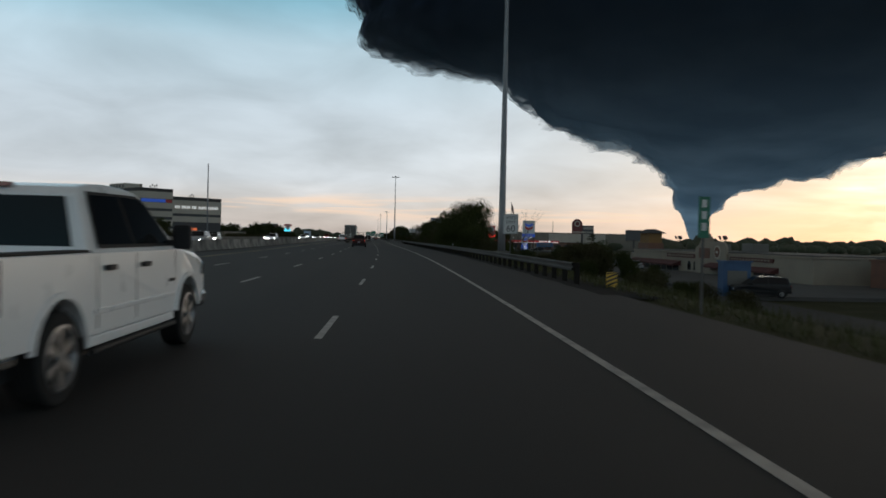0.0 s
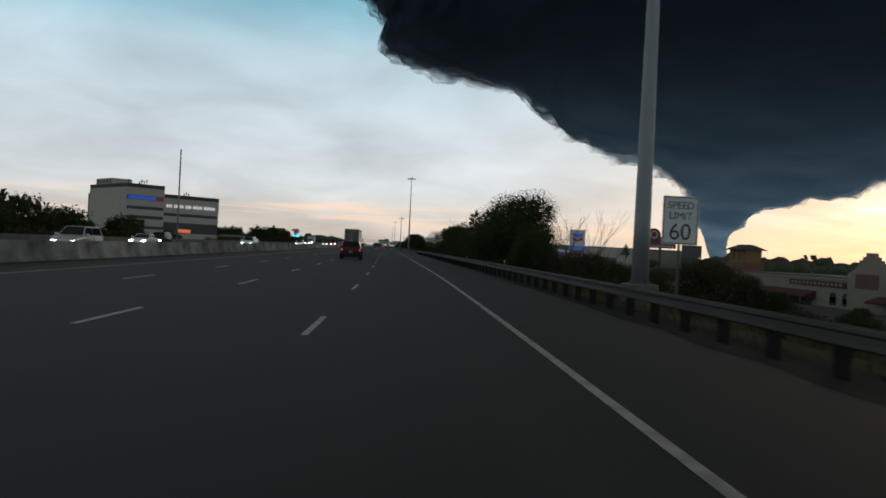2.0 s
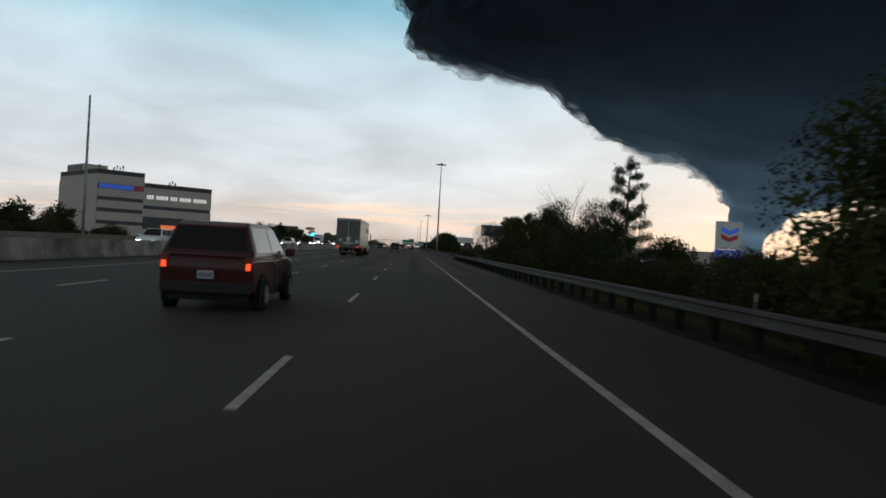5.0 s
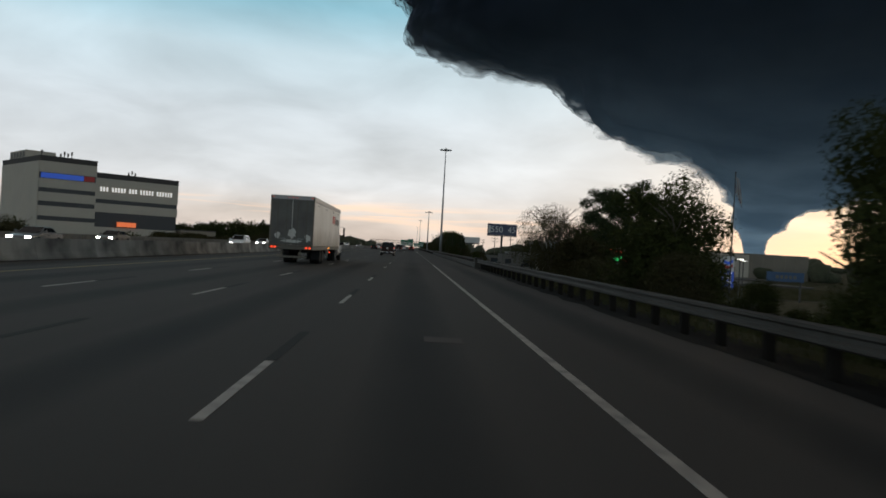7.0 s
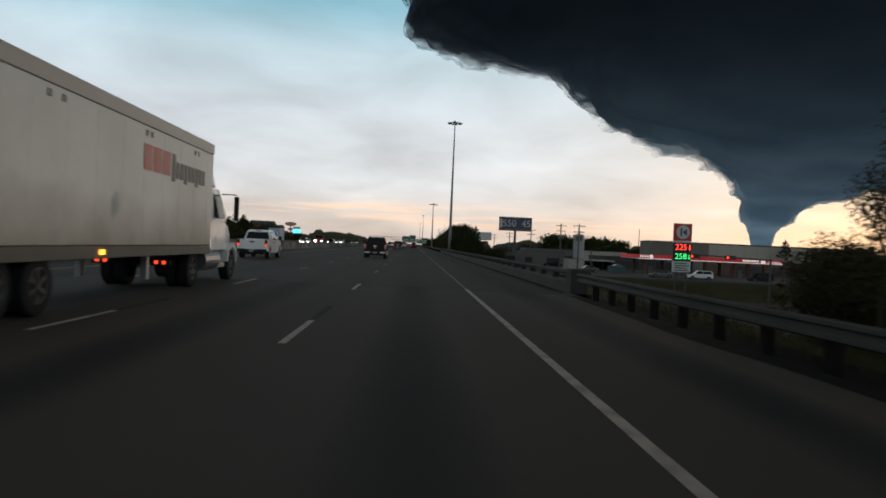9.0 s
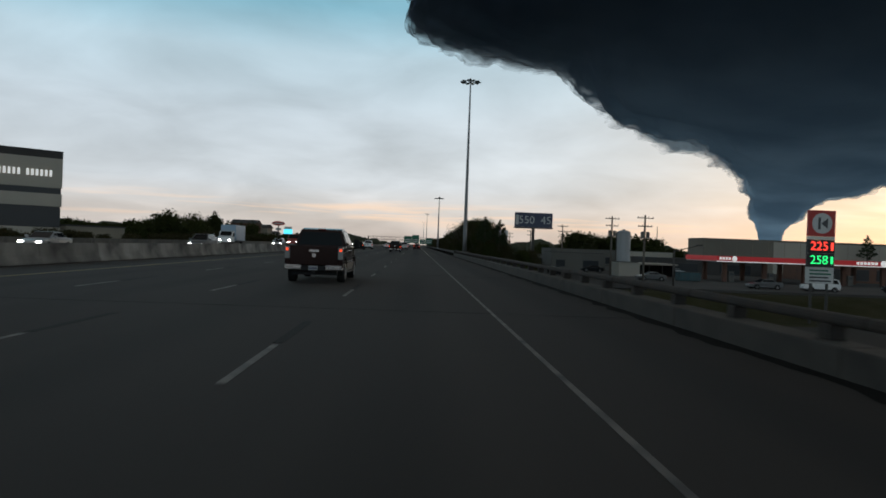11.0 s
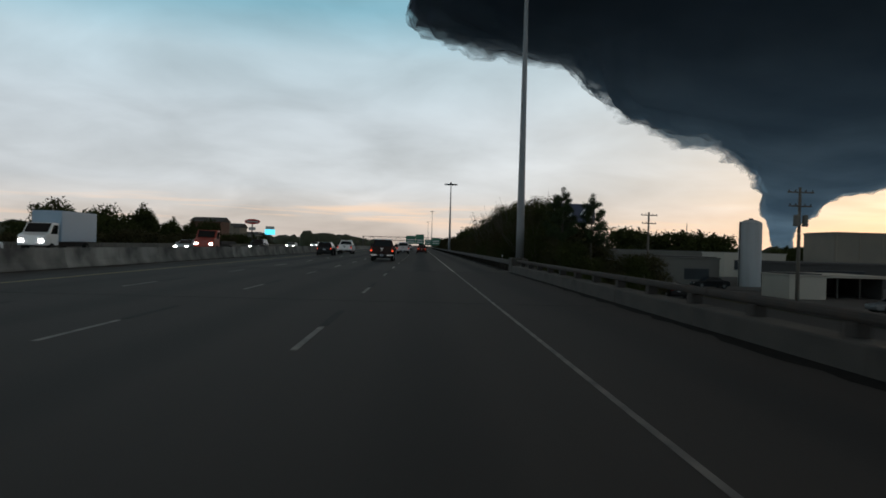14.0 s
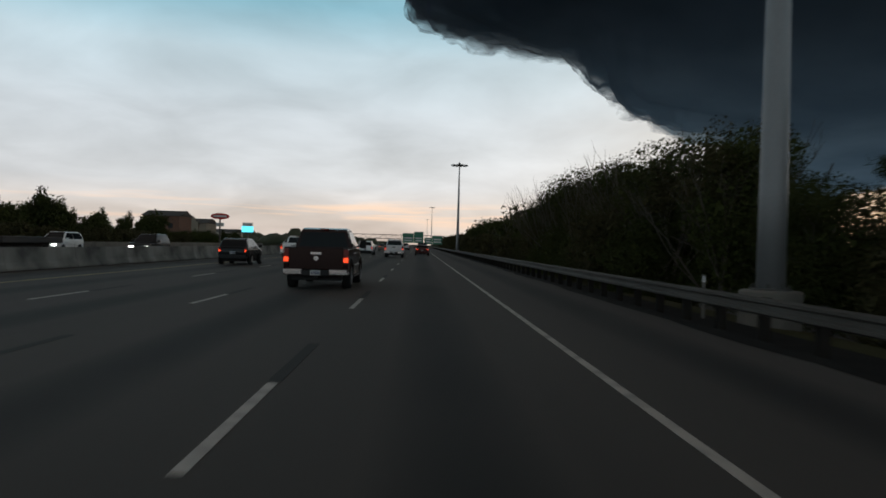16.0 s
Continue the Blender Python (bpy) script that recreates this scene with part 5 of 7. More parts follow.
def delineator(x, y):
    t = thing("delineator_post", pose(x, y, ground_z(x, y)), "slim pale delineator post behind the guardrail", "marker post")
    part("post", bx(-0.04, 0.04, -0.01, 0.01, -0.2, 1.10, 0.004), "wall_grey", t)
    part("reflector", bx(-0.03, 0.03, -0.016, -0.0105, 0.92, 1.06), "sign_white", t)


for x, y in ((6.5, 82), (6.5, 104), (6.45, 324.5)):
    delineator(x, y)


def post_sign(name, x, y, label, posts, panels, category="sign", turn=0.0, steel="dark_steel", group=""):
    """Roadside pylon: posts as (x, width, top) and panels as (part name, x0, x1, z0, z1, material, depth)."""
    gz = min(ground_z(x, y), -2.95)
    t = thing(name, pose(x, y, 0, 0, 0, turn), label, category, group)
    for px, w, top in posts:
        part("post", bx(px - w / 2, px + w / 2, -w / 2, w / 2, gz - 0.4, top, 0.02), steel, t)
    made = []
    for pn, x0, x1, z0, z1, mat, dep in panels:
        made.append(part(pn, bx(x0, x1, -dep, dep * 0.6, z0, z1, min(0.03, dep * 0.2)), mat, t))
    return t, made


# fuel brand sign with a chevron emblem
t, pn = post_sign("fuel_brand_sign", 33.6, 167.7, "white and blue fuel sign with a chevron emblem on two posts",
                  [(-1.2, 0.16, 3.4), (1.2, 0.16, 3.4)],
                  [("panel", -1.4, 1.4, 3.0, 6.0, "sign_white", 0.25), ("name_panel", -1.4, 1.4, 2.2, 2.95, "sign_blue", 0.25)])
for k, (z, mat) in enumerate(((4.8, "sign_blue"), (4.05, "sign_red"))):
    for sx in (-1, 1):
        pts = [(0, -0.262, z - 0.28), (0, -0.262, z + 0.2), (sx * 0.92, -0.262, z + 0.6), (sx * 0.92, -0.262, z + 0.12)]
        part("emblem_stripe", poly_plate(pts, 0.01, (0, -1, 0)), mat, pn[0])
for i in range(2):
    part("name_bar", bx(-0.95, 0.95, -0.262, -0.2505, 2.34 + 0.27 * i, 2.48 + 0.27 * i), "wall_pale", pn[1])

# restaurant pylon: dark round-topped panel with a lower name board
t, pn = post_sign("restaurant_sign", 36.7, 135.0, "dark red round-topped restaurant sign with a white-lettered board", [],
                  [("panel", -2.6, 0.0, 2.3, 4.6, "maroon_sign", 0.2), ("name_board", 0.02, 2.9, 2.3, 4.35, "sign_dark", 0.2)])
part("round_top", lathe([(1.3, -0.2), (1.3, 0.12)], 28), "maroon_sign", t).matrix_basis = pose(-1.3, 0, 4.6, 90)
part("round_emblem", lathe([(0.75, 0.0), (0.75, 0.03)], 28), "wall_pale", t).matrix_basis = pose(-1.3, -0.2, 4.75, 90)
part("emblem_centre", lathe([(0.5, 0.031), (0.5, 0.05)], 24), "maroon_sign", t).matrix_basis = pose(-1.3, -0.2, 4.75, 90)
for i in range(6):
    part("letter_bar", bx(0.3 + 0.42 * i, 0.58 + 0.42 * i, -0.215, -0.2005, 3.35, 4.0), "wall_pale", pn[1])
for i in range(10):
    part("letter_bar", bx(-2.3 + 0.5 * i, -1.98 + 0.5 * i, -0.215, -0.2005, 2.45, 2.85), "wall_pale", pn[0] if i < 4 else pn[1])
t.matrix_basis = pose(36.7, 135.0, 1.2) @ Matrix.Diagonal((0.75, 0.75, 0.75, 1))
part("post", bx(-0.2, 0.2, -0.18, 0.18, -6.2, 3.0, 0.02), "dark_steel", t)

# digital numbers billboard and a plain one
M["sign_bill"] = material("billboard_navy", (0.045, 0.055, 0.10), 0.5, vary=0.15, scale=0.4, bump=0)
t, pn = post_sign("digital_billboard", 43.0, 478.0, "dark navy digital billboard with white figures on one post", [(0.0, 0.9, 9.2)],
                  [("panel", -7.0, 7.0, 9.3, 14.7, "sign_bill", 0.45), ("catwalk", -7.2, 7.2, 8.85, 9.25, "dark_steel", 0.9)], "billboard")
lettering("550", 4.0, Matrix.Translation((-2.6, -0.46, 11.9)) @ FACING, "sign_white", pn[0])
lettering("45", 4.0, Matrix.Translation((4.6, -0.46, 11.9)) @ FACING, "sign_white", pn[0])
part("name_strip", bx(-6.6, -5.6, -0.48, -0.452, 10.2, 13.8), "sign_white", pn[0])
t, pn = post_sign("plain_billboard", 24.6, 440.0, "pale plain billboard on two posts beside the road", [(-2.0, 0.4, 4.6), (2.0, 0.4, 4.6)],
                  [("panel", -4.4, 4.4, 4.6, 7.0, "sign_white", 0.3), ("lower_strip", -4.4, 4.4, 4.1, 4.55, "sign_dark", 0.3)], "billboard")

# fuel price pylon with a red round emblem
t, pn = post_sign("fuel_price_sign", 44.2, 285.0, "tall red and white fuel price sign with lit figures", [(-0.9, 0.24, -1.0), (0.9, 0.24, -1.0)],
                  [("emblem_panel", -1.5, 1.5, 3.95, 6.8, "sign_red", 0.25), ("white_stripe", -1.5, 1.5, 3.62, 3.93, "sign_white", 0.25), ("red_price_panel", -1.5, 1.5, 2.12, 3.60, "sign_black", 0.25),
                   ("green_price_panel", -1.5, 1.5, 0.60, 2.10, "sign_black", 0.25), ("lower_panel", -1.5, 1.5, -1.2, 0.58, "sign_white", 0.25)])
part("round_emblem", lathe([(1.12, 0.0), (1.12, 0.03)], 36), "sign_white", t).matrix_basis = pose(0, -0.25, 5.38, 90)
part("emblem_bar", bx(-0.46, -0.18, -0.30, -0.281, 4.72, 6.04), "sign_dark", t)
part("emblem_wedge", poly_plate([(-0.12, -0.284, 5.38), (0.62, -0.284, 5.96), (0.62, -0.284, 4.80)], 0.014, (0, -1, 0)), "sign_dark", t)
lettering("225", 1.35, Matrix.Translation((-0.20, -0.256, 2.86)) @ FACING, "lit_red", pn[2])
lettering("258", 1.35, Matrix.Translation((-0.20, -0.256, 1.35)) @ FACING, "lit_green", pn[3])
part("fraction_bar", bx(1.10, 1.34, -0.262, -0.2505, 2.45, 3.30), "lit_red", pn[2])
part("fraction_bar", bx(1.10, 1.34, -0.262, -0.2505, 0.95, 1.80), "lit_green", pn[3])
for i in range(4):
    part("text_bar", bx(-1.2, 1.2 - 0.3 * (i % 2), -0.262, -0.2505, -1.0 + 0.38 * i, -0.82 + 0.38 * i), "sign_green" if i > 1 else "sign_dark", pn[4])
# second fuel sign seen between the trees
t, pn = post_sign("small_fuel_sign", 46.7, 234.0, "blue and white lit fuel price sign with a chevron emblem", [(0, 0.5, -1.6)],
                  [("panel", -1.0, 1.0, 0.45, 2.70, "sign_white", 0.2), ("name_panel", -1.0, 1.0, 0.0, 0.42, "sign_blue", 0.2), ("price_panel", -1.0, 1.0, -2.2, -0.03, "sign_blue", 0.2)])
for z, mat in ((1.85, "sign_blue"), (1.20, "sign_red")):
    part("emblem_stripe", poly_plate([(-0.75, -0.212, z + 0.35), (0, -0.212, z), (0.75, -0.212, z + 0.35), (0.75, -0.212, z - 0.10), (0, -0.212, z - 0.45), (-0.75, -0.212, z - 0.10)], 0.01, (0, -1, 0)), mat, pn[0])
part("name_bar", bx(-0.7, 0.7, -0.212, -0.2005, 0.12, 0.30), "lit_white", pn[1])
for i in range(3):
    for j in range(4):
        part("price_bar", bx(-0.62 + 0.33 * j, -0.38 + 0.33 * j, -0.212, -0.2005, -1.95 + 0.62 * i, -1.60 + 0.62 * i), "lit_white", pn[2])
t, pn = post_sign("wide_blue_sign", 51.4, 226.0, "low wide blue sign board with white lettering bars", [(-2.2, 0.2, -0.4), (2.2, 0.2, -0.4)],
                  [("board", -2.6, 2.6, -0.45, 0.85, "blue_box", 0.15)])
for i in range(5):
    part("text_bar", bx(-1.4 + 0.62 * i, -0.98 + 0.62 * i, -0.162, -0.1505, -0.05, 0.42), "wall_grey", pn[0])


def lot_lamp(x, y, top):
    t = thing("lot_lamp", pose(x, y, -3.0), "slim lot lamp post with a lit flat head", "street lamp", "lamps of the fuel lot")
    part("pole", tb((0, 0, -0.5), (0, 0, top + 2.95), 0.09, 0.07, 10), "galv", t)
    h = part("lamp_head", bx(-0.28, 0.28, -0.5, 0.15, top + 2.96, top + 3.10, 0.03), "galv", t)
    part("lens", bx(-0.24, 0.24, -0.46, 0.10, top + 2.92, top + 2.958, 0.01), "lot_lit", h)


def flagpole(x, y, top):
    t = thing("flagpole", pose(x, y, -3.0), "tall pale flagpole with a limp striped flag", "flagpole")
    part("pole", tb((0, 0, -0.5), (0, 0, top + 3.0), 0.10, 0.05, 10), "galv", t)
    part("finial", lathe([(0.0, 0.12), (0.09, 0.06), (0.11, 0.0), (0.09, -0.06), (0.0, -0.12)], 12), "galv", t).matrix_basis = pose(0, 0, top + 3.1)
    # cloth in slanting folds, in stripes of two colours
    for k in range(9):
        bm = bmesh.new()
        rows_ = []
        for j in range(9):
            q = j / 8
            u = k / 9
            wid = 0.11
            out = 0.08 + (u * 0.95)
            fall = 0.15 + 0.55 * u
            z = top + 2.85 - fall - q * (2.0 + 1.3 * u)
            yy = 0.10 * math.sin(q * 5 + k * 1.9)
            rows_.append((bm.verts.new((out * (0.55 + 0.45 * q), yy, z)), bm.verts.new(((out + wid) * (0.55 + 0.45 * q), yy + 0.07 * (-1) ** k, z - 0.06))))
        for a_, b_ in zip(rows_, rows_[1:]):
            bm.faces.new((a_[0], a_[1], b_[1], b_[0]))
        bmesh.ops.solidify(bm, geom=bm.faces[:], thickness=0.008)
        part("flag_stripe", bm, "sign_white" if k % 2 else "flag_red", t, smooth=True)


M["lot_lit"] = material("lit_lot_lamp", (0.9, 0.9, 0.9), 0.4, vary=0.02, bump=0, emit=(1.0, 0.97, 0.9), power=4.0)
M["flag_red"] = material("dark_red_cloth", (0.16, 0.02, 0.03), 0.9, vary=0.1, bump=0.03)
lot_lamp(39.0, 212.9, 2.24)
lot_lamp(48.2, 232.0, 2.2)
flagpole(38.2, 213.6, 12.4)
# signs on the far side
t, pn = post_sign("oval_sign", -61.4, 535.6, "red and white oval sign on a post", [(0, 0.4, 7.6)], [("lower_board", -1.2, 1.2, 5.4, 6.5, "sign_white", 0.2)])
ov = part("oval_panel", lathe([(1.0, -0.22), (1.0, 0.22)], 36), "sign_red", t)
ov.matrix_basis = pose(0, 0, 8.5, 90) @ Matrix.Diagonal((2.8, 0.95, 1, 1))
part("letter_strip", bx(-2.0, 2.0, -0.30, -0.225, 8.25, 8.75, 0.02), "sign_white", t)
t, pn = post_sign("video_screen_sign", -69.6, 607.8, "bright cyan video screen sign on a post", [(0, 0.7, 4.5)],
                  [("screen", -2.3, 2.3, 4.6, 7.0, "lit_cyan", 0.3), ("top_panel", -2.0, 2.0, 7.05, 8.4, "sign_white", 0.3)])


def gantry(y):
    t = thing("overhead_gantry", pose(0, y, -3.6), "steel truss gantry with green guide signs over the road", "gantry")
    for x in (-24.0, 8.6):
        part("column", tb((x, 0, 0.6), (x, 0, 8.4), 0.28, 0.22, 12), "galv", t)
    for z in (6.9, 8.3):
        part("chord", bx(-24.0, 8.6, -0.10, 0.10, z - 0.10, z + 0.10), "galv", t)
    n = 18
    w = 32.6 / n
    for i in range(n):
        a, b = (6.9, 8.3) if i % 2 else (8.3, 6.9)
        part("brace", tb((-24 + i * w, 0, a), (-24 + (i + 1) * w, 0, b), 0.06, n=6), "galv", t)
    for x0, x1, z0, z1 in ((-6.2, -2.3, 5.6, 9.0), (-2.2, 1.2, 5.6, 9.6), (1.6, 4.3, 5.3, 7.6), (4.4, 8.0, 5.3, 8.2)):
        p = part("guide_sign", bx(x0, x1, -0.38, -0.26, z0, z1, 0.03), "sign_green", t)
        for i in range(2):
            part("text_bar", bx(x0 + 0.5, x1 - 0.5, -0.40, -0.382, z0 + 0.6 + 0.9 * i, z0 + 1.0 + 0.9 * i), "sign_white", p)


gantry(572)

# ---------------------------------------------------------------- buildings


def ribbon_block(parent, s0, s1, w0, w1, top, bands):
    """Block of an office: one wall core with pale spandrel bands proud of dark glazing ribbons."""
    part("core", bx(s0, s1, w0, w1, -3.2, top), "ribbon", parent)
    for z0, z1, mat in bands:
        part("spandrel", bx(s0 - 0.18, s1 + 0.18, w0 - 0.18, w1 + 0.18, z0, z1, 0.03), mat, parent)
    part("roof", bx(s0 - 0.25, s1 + 0.25, w0 - 0.25, w1 + 0.25, top - 0.02, top + 0.25), "roof_dark", parent)


def office():
    # local x runs along the front, local y into the plot; the taller wing stands at negative x
    t = thing("office_building", pose(-91.9, 344.7, 0, 0, 0, 42.3), "pale banded office building with dark window ribbons and roof plant", "building")
    tall = [(-3.0, 3.2, "wall_pale"), (4.4, 7.2, "wall_pale"), (8.5, 11.0, "wall_pale"), (12.2, 14.75, "wall_pale"), (16.45, 19.55, "wall_pale"), (19.57, 20.8, "roof_dark")]
    low = [(-3.0, 2.2, "wall_pale"), (6.5, 9.1, "wall_pale"), (10.3, 16.4, "wall_pale"), (16.42, 17.7, "roof_dark")]
    ribbon_block(t, -15.0, -0.2, 0.0, 36.5, 20.8, tall)
    ribbon_block(t, 0.0, 24.7, 0.6, 18, 17.7, low)
    # plain precast panels on the end wall
    for i in range(9):
        part("end_panel", bx(-15.36, -15.19, 0.2 + 4.02 * i, 4.18 + 4.02 * i, 1.0, 19.5, 0.03), "wall_pale", t)
    part("stair_tower", bx(-14.0, -4.0, 36.8, 41.5, -3.2, 17.6, 0.05), "wall_grey", t)
    ph = part("penthouse", bx(-14.2, -6.0, 17.0, 33.0, 21.06, 23.6, 0.05), "wall_pale", t)
    for i in range(5):
        part("louvre", bx(-14.28, -14.21, 18.0 + 3.0 * i, 20.0 + 3.0 * i, 21.5, 23.1), "wall_grey", ph)
    part("blue_sign_band", bx(-14.8, -3.6, -0.30, -0.004, 14.9, 16.3, 0.02), "sign_blue", t)
    part("red_sign_end", bx(-3.5, -0.6, -0.30, -0.004, 14.9, 16.3, 0.02), "sign_red", t)
    # mounted letters as bars
    x = 1.3
    for word in (3, 5, 3, 5, 6):
        for k in range(word):
            part("letter_bar", bx(x, x + 0.46, 0.28, 0.41, 12.6, 13.9, 0.02), "lit_white", t)
            x += 0.86
        x += 0.75
    part("orange_shop_front", bx(6.5, 12.0, -0.2, 0.38, 2.5, 3.9, 0.03), "orange", t)
    for px, py, h in ((-14.6, 1.0, 1.5), (-8.8, 4, 1.3), (-7.8, 4, 2.0), (-6.8, 4, 1.6), (-5.8, 4, 2.1), (11.0, 5, 1.2), (12.0, 5, 1.8), (13.0, 5, 1.3)):
        zt = 21.04 if px < 0 else 17.94
        a = part("roof_antenna", tb((px, py, zt), (px, py, zt + h), 0.12, 0.08, 6), "dark_steel", t)
        part("antenna_panel", bx(px - 0.25, px + 0.25, py - 0.2, py - 0.12, zt + h - 0.9, zt + h), "wall_grey", a)
    part("annex", bx(25.2, 37.0, -2.0, 12, -3.2, 2.6, 0.05), "wall_tan", t)
    part("annex_roof", bx(25.0, 37.2, -2.2, 12.2, 2.61, 2.9), "roof_dark", t)


office()


def simple_building(name, x0, x1, y0, y1, top, wall, label, roof="roof_dark", cornice=0.5, windows=(), z=-3.1):
    """Low commercial building; windows and doors as (x0, x1, z0, z1) on the side that faces the freeway approach."""
    t = thing(name, pose((x0 + x1) / 2, (y0 + y1) / 2, 0), label, "building")
    hx, hy = (x1 - x0) / 2, (y1 - y0) / 2
    part("wall", bx(-hx, hx, -hy, hy, z - 0.3, top, 0.04), wall, t)
    part("parapet_cap", bx(-hx - 0.15, hx + 0.15, -hy - 0.15, hy + 0.15, top + 0.002, top + cornice * 0.4, 0.03), wall, t)
    part("roof", bx(-hx + 0.3, hx - 0.3, -hy + 0.3, hy - 0.3, top + cornice * 0.4 + 0.002, top + cornice * 0.4 + 0.12), roof, t)
    for wx0, wx1, z0, z1 in windows:
        w = part("window", bx(wx0, wx1, -hy - 0.05, -hy + 0.02, z0, z1), "window", t)
        fr = bmesh.new()
        box(fr, wx0 - 0.08, wx1 + 0.08, -hy - 0.10, -hy - 0.052, z1, z1 + 0.1)
        box(fr, wx0 - 0.08, wx1 + 0.08, -hy - 0.12, -hy - 0.052, z0 - 0.1, z0)
        part("window_frame", fr, "sign_dark", w)
        # the same openings on the long side that faces the freeway
    return t


M["tower_yellow"] = material("yellow_stucco", (0.19, 0.105, 0.033), 0.85, scale=0.5, fine=14, second=(0.16, 0.09, 0.035), amount=0.6, bump=0.15)
M["awning"] = material("maroon_awning", (0.085, 0.025, 0.022), 0.9, scale=0.6, fine=12, second=(0.05, 0.02, 0.018), amount=0.7, bump=0.15)


def restaurant():
    """Long low restaurant whose front faces the freeway; local x runs along the front, local -y faces the road."""
    t = thing("restaurant", pose(47.2, 107.5, 0, 0, 0, -90), "long tan stucco restaurant with maroon awnings, gabled entrance and yellow tower", "building")
    part("wall", bx(-28.5, 28.5, 0, 18, -3.4, 0.05, 0.04), "wall_tan", t)
    part("parapet_cap", bx(-28.7, 28.7, -0.16, 18.2, 0.052, 0.28, 0.03), "wall_tan", t)
    part("roof", bx(-28.3, 28.3, 0.3, 17.8, 0.282, 0.40), "roof_dark", t)
    # awnings over the windows and the door
    for x0, x1, z1, z0, dep in ((-28.2, -7.2, -1.25, -2.05, 1.5), (3.8, 12.9, -1.05, -1.9, 1.8), (15.0, 21.5, -1.3, -2.0, 1.2)):
        hw = (x1 - x0) / 2
        a = part("awning", prism([(-dep, z0), (-dep, z0 + 0.22), (-0.012, z1), (-0.012, z0)], lambda y, z: hw, 0.0), "awning", t)
        a.matrix_basis = pose((x0 + x1) / 2, 0, 0)
        n = int((x1 - x0) // 2.6)
        for i in range(n):
            w0 = x0 + 0.5 + i * (x1 - x0 - 1.0) / n
            part("window", bx(w0, w0 + (x1 - x0 - 1.0) / n - 0.35, -0.06, -0.005, -2.95, z0 - 0.02), "window", t)
    for x in (-4.6, -2.4):
        w = part("arched_window", bx(x, x + 1.1, -0.06, -0.005, -2.6, -1.75), "window", t)
        part("window_head", lathe([(0.55, 0.005), (0.55, 0.06)], 20), "window", w).matrix_basis = pose(x + 0.55, 0, -1.75, 90)
    # sign boards with small raised bars
    for x0, x1, z0, z1 in ((-12.6, -1.6, -0.72, -0.12), (9.2, 20.4, -0.72, -0.2)):
        s = part("sign_board", bx(x0, x1, -0.14, -0.005, z0, z1, 0.02), "awning", t)
        n = 13
        for i in range(n):
            xx = x0 + 0.5 + i * (x1 - x0 - 1.0) / n
            part("letter_bar", bx(xx, xx + 0.45, -0.17, -0.142, z0 + 0.15, z1 - 0.15), "wall_tan", s)
    # rounded gable over the entrance with a stepped finial
    pts = [(-1.2, -0.35, -3.3), (8.6, -0.35, -3.3), (8.6, -0.35, 0.7)]
    for i in range(9):
        a = i / 8 * math.pi / 2
        pts.append((7.0 + 1.6 * math.cos(a), -0.35, 0.7 + 1.2 * math.sin(a)))
    pts += [(0.4, -0.35, 1.9), (0.0, -0.35, 1.4), (-1.2, -0.35, 0.9)]
    g = part("gable_front", poly_plate(pts, 0.33, (0, 1, 0)), "wall_tan", t)
    for x0, x1, z0, z1 in ((0.6, 3.6, 1.902, 2.3), (1.1, 3.1, 2.302, 2.65), (1.6, 2.6, 2.652, 3.05)):
        part("finial_step", bx(x0, x1, -0.38, 0.3, z0, z1, 0.03), "wall_tan", g)
    part("recessed_panel", bx(0.1, 3.7, -0.39, -0.352, -0.6, 0.9, 0.01), "brick", g)
    part("round_sign", lathe([(0.95, 0.0), (0.95, 0.06)], 32), "wall_pale", g).matrix_basis = pose(6.0, -0.352, 0.35, 90)
    part("round_sign_face", lathe([(0.78, 0.061), (0.78, 0.08)], 28), "brick", g).matrix_basis = pose(6.0, -0.352, 0.35, 90)
    part("round_sign_bar", bx(5.6, 6.4, -0.45, -0.433, 0.2, 0.5), "wall_pale", g)
    # tower behind the front, with lit yellow walls under a dark hipped roof
    tw = part("tower", bx(-39.4, -34.4, 5.2, 7.8, -3.4, 3.4, 0.05), "tower_yellow", t)
    part("tower_skirt", bx(-39.7, -34.1, 4.9, 8.1, 0.3, 1.5, 0.03), "brick", tw)
    for i in range(3):
        part("tower_window", bx(-39.1 + 1.6 * i, -37.8 + 1.6 * i, 5.12, 5.195, 1.9, 3.0), "tower_yellow", tw)
    part("tower_roof", prism([(4.4, 3.402), (6.0, 4.25), (7.0, 4.25), (8.6, 3.402)], lambda y, z: 2.95 if z < 4 else 1.3), "roof_dark", tw).matrix_basis = pose(-36.9, 0, 0)
    part("tower_wing", bx(-46, -28.75, 3.0, 16, -3.4, -0.6, 0.04), "wall_tan", t)
    part("roof_plant", bx(-3.0, 0.5, 8, 10.5, 0.402, 1.7, 0.05), "wall_grey", t)
    part("roof_vent", bx(-8.0, -6.4, 6.5, 8, 0.402, 1.5, 0.05), "wall_grey", t)
    for x in (-9.6, 5.8):
        fl = part("floodlight_post", tb((x, 0.9, 0.40), (x, 0.9, 1.9), 0.05, n=8), "dark_steel", t)
        for k in (-1, 1):
            part("floodlight_arm", tb((x, 0.9, 1.85), (x + 0.75 * k, 0.5, 2.2), 0.04, n=6), "dark_steel", fl)
            h = part("floodlight", bx(-0.34, 0.34, -0.12, 0.12, -0.28, 0.28, 0.03), "dark_steel", fl)
            h.matrix_basis = pose(x + 0.8 * k, 0.45, 2.45, 25, 0, 18 * k)


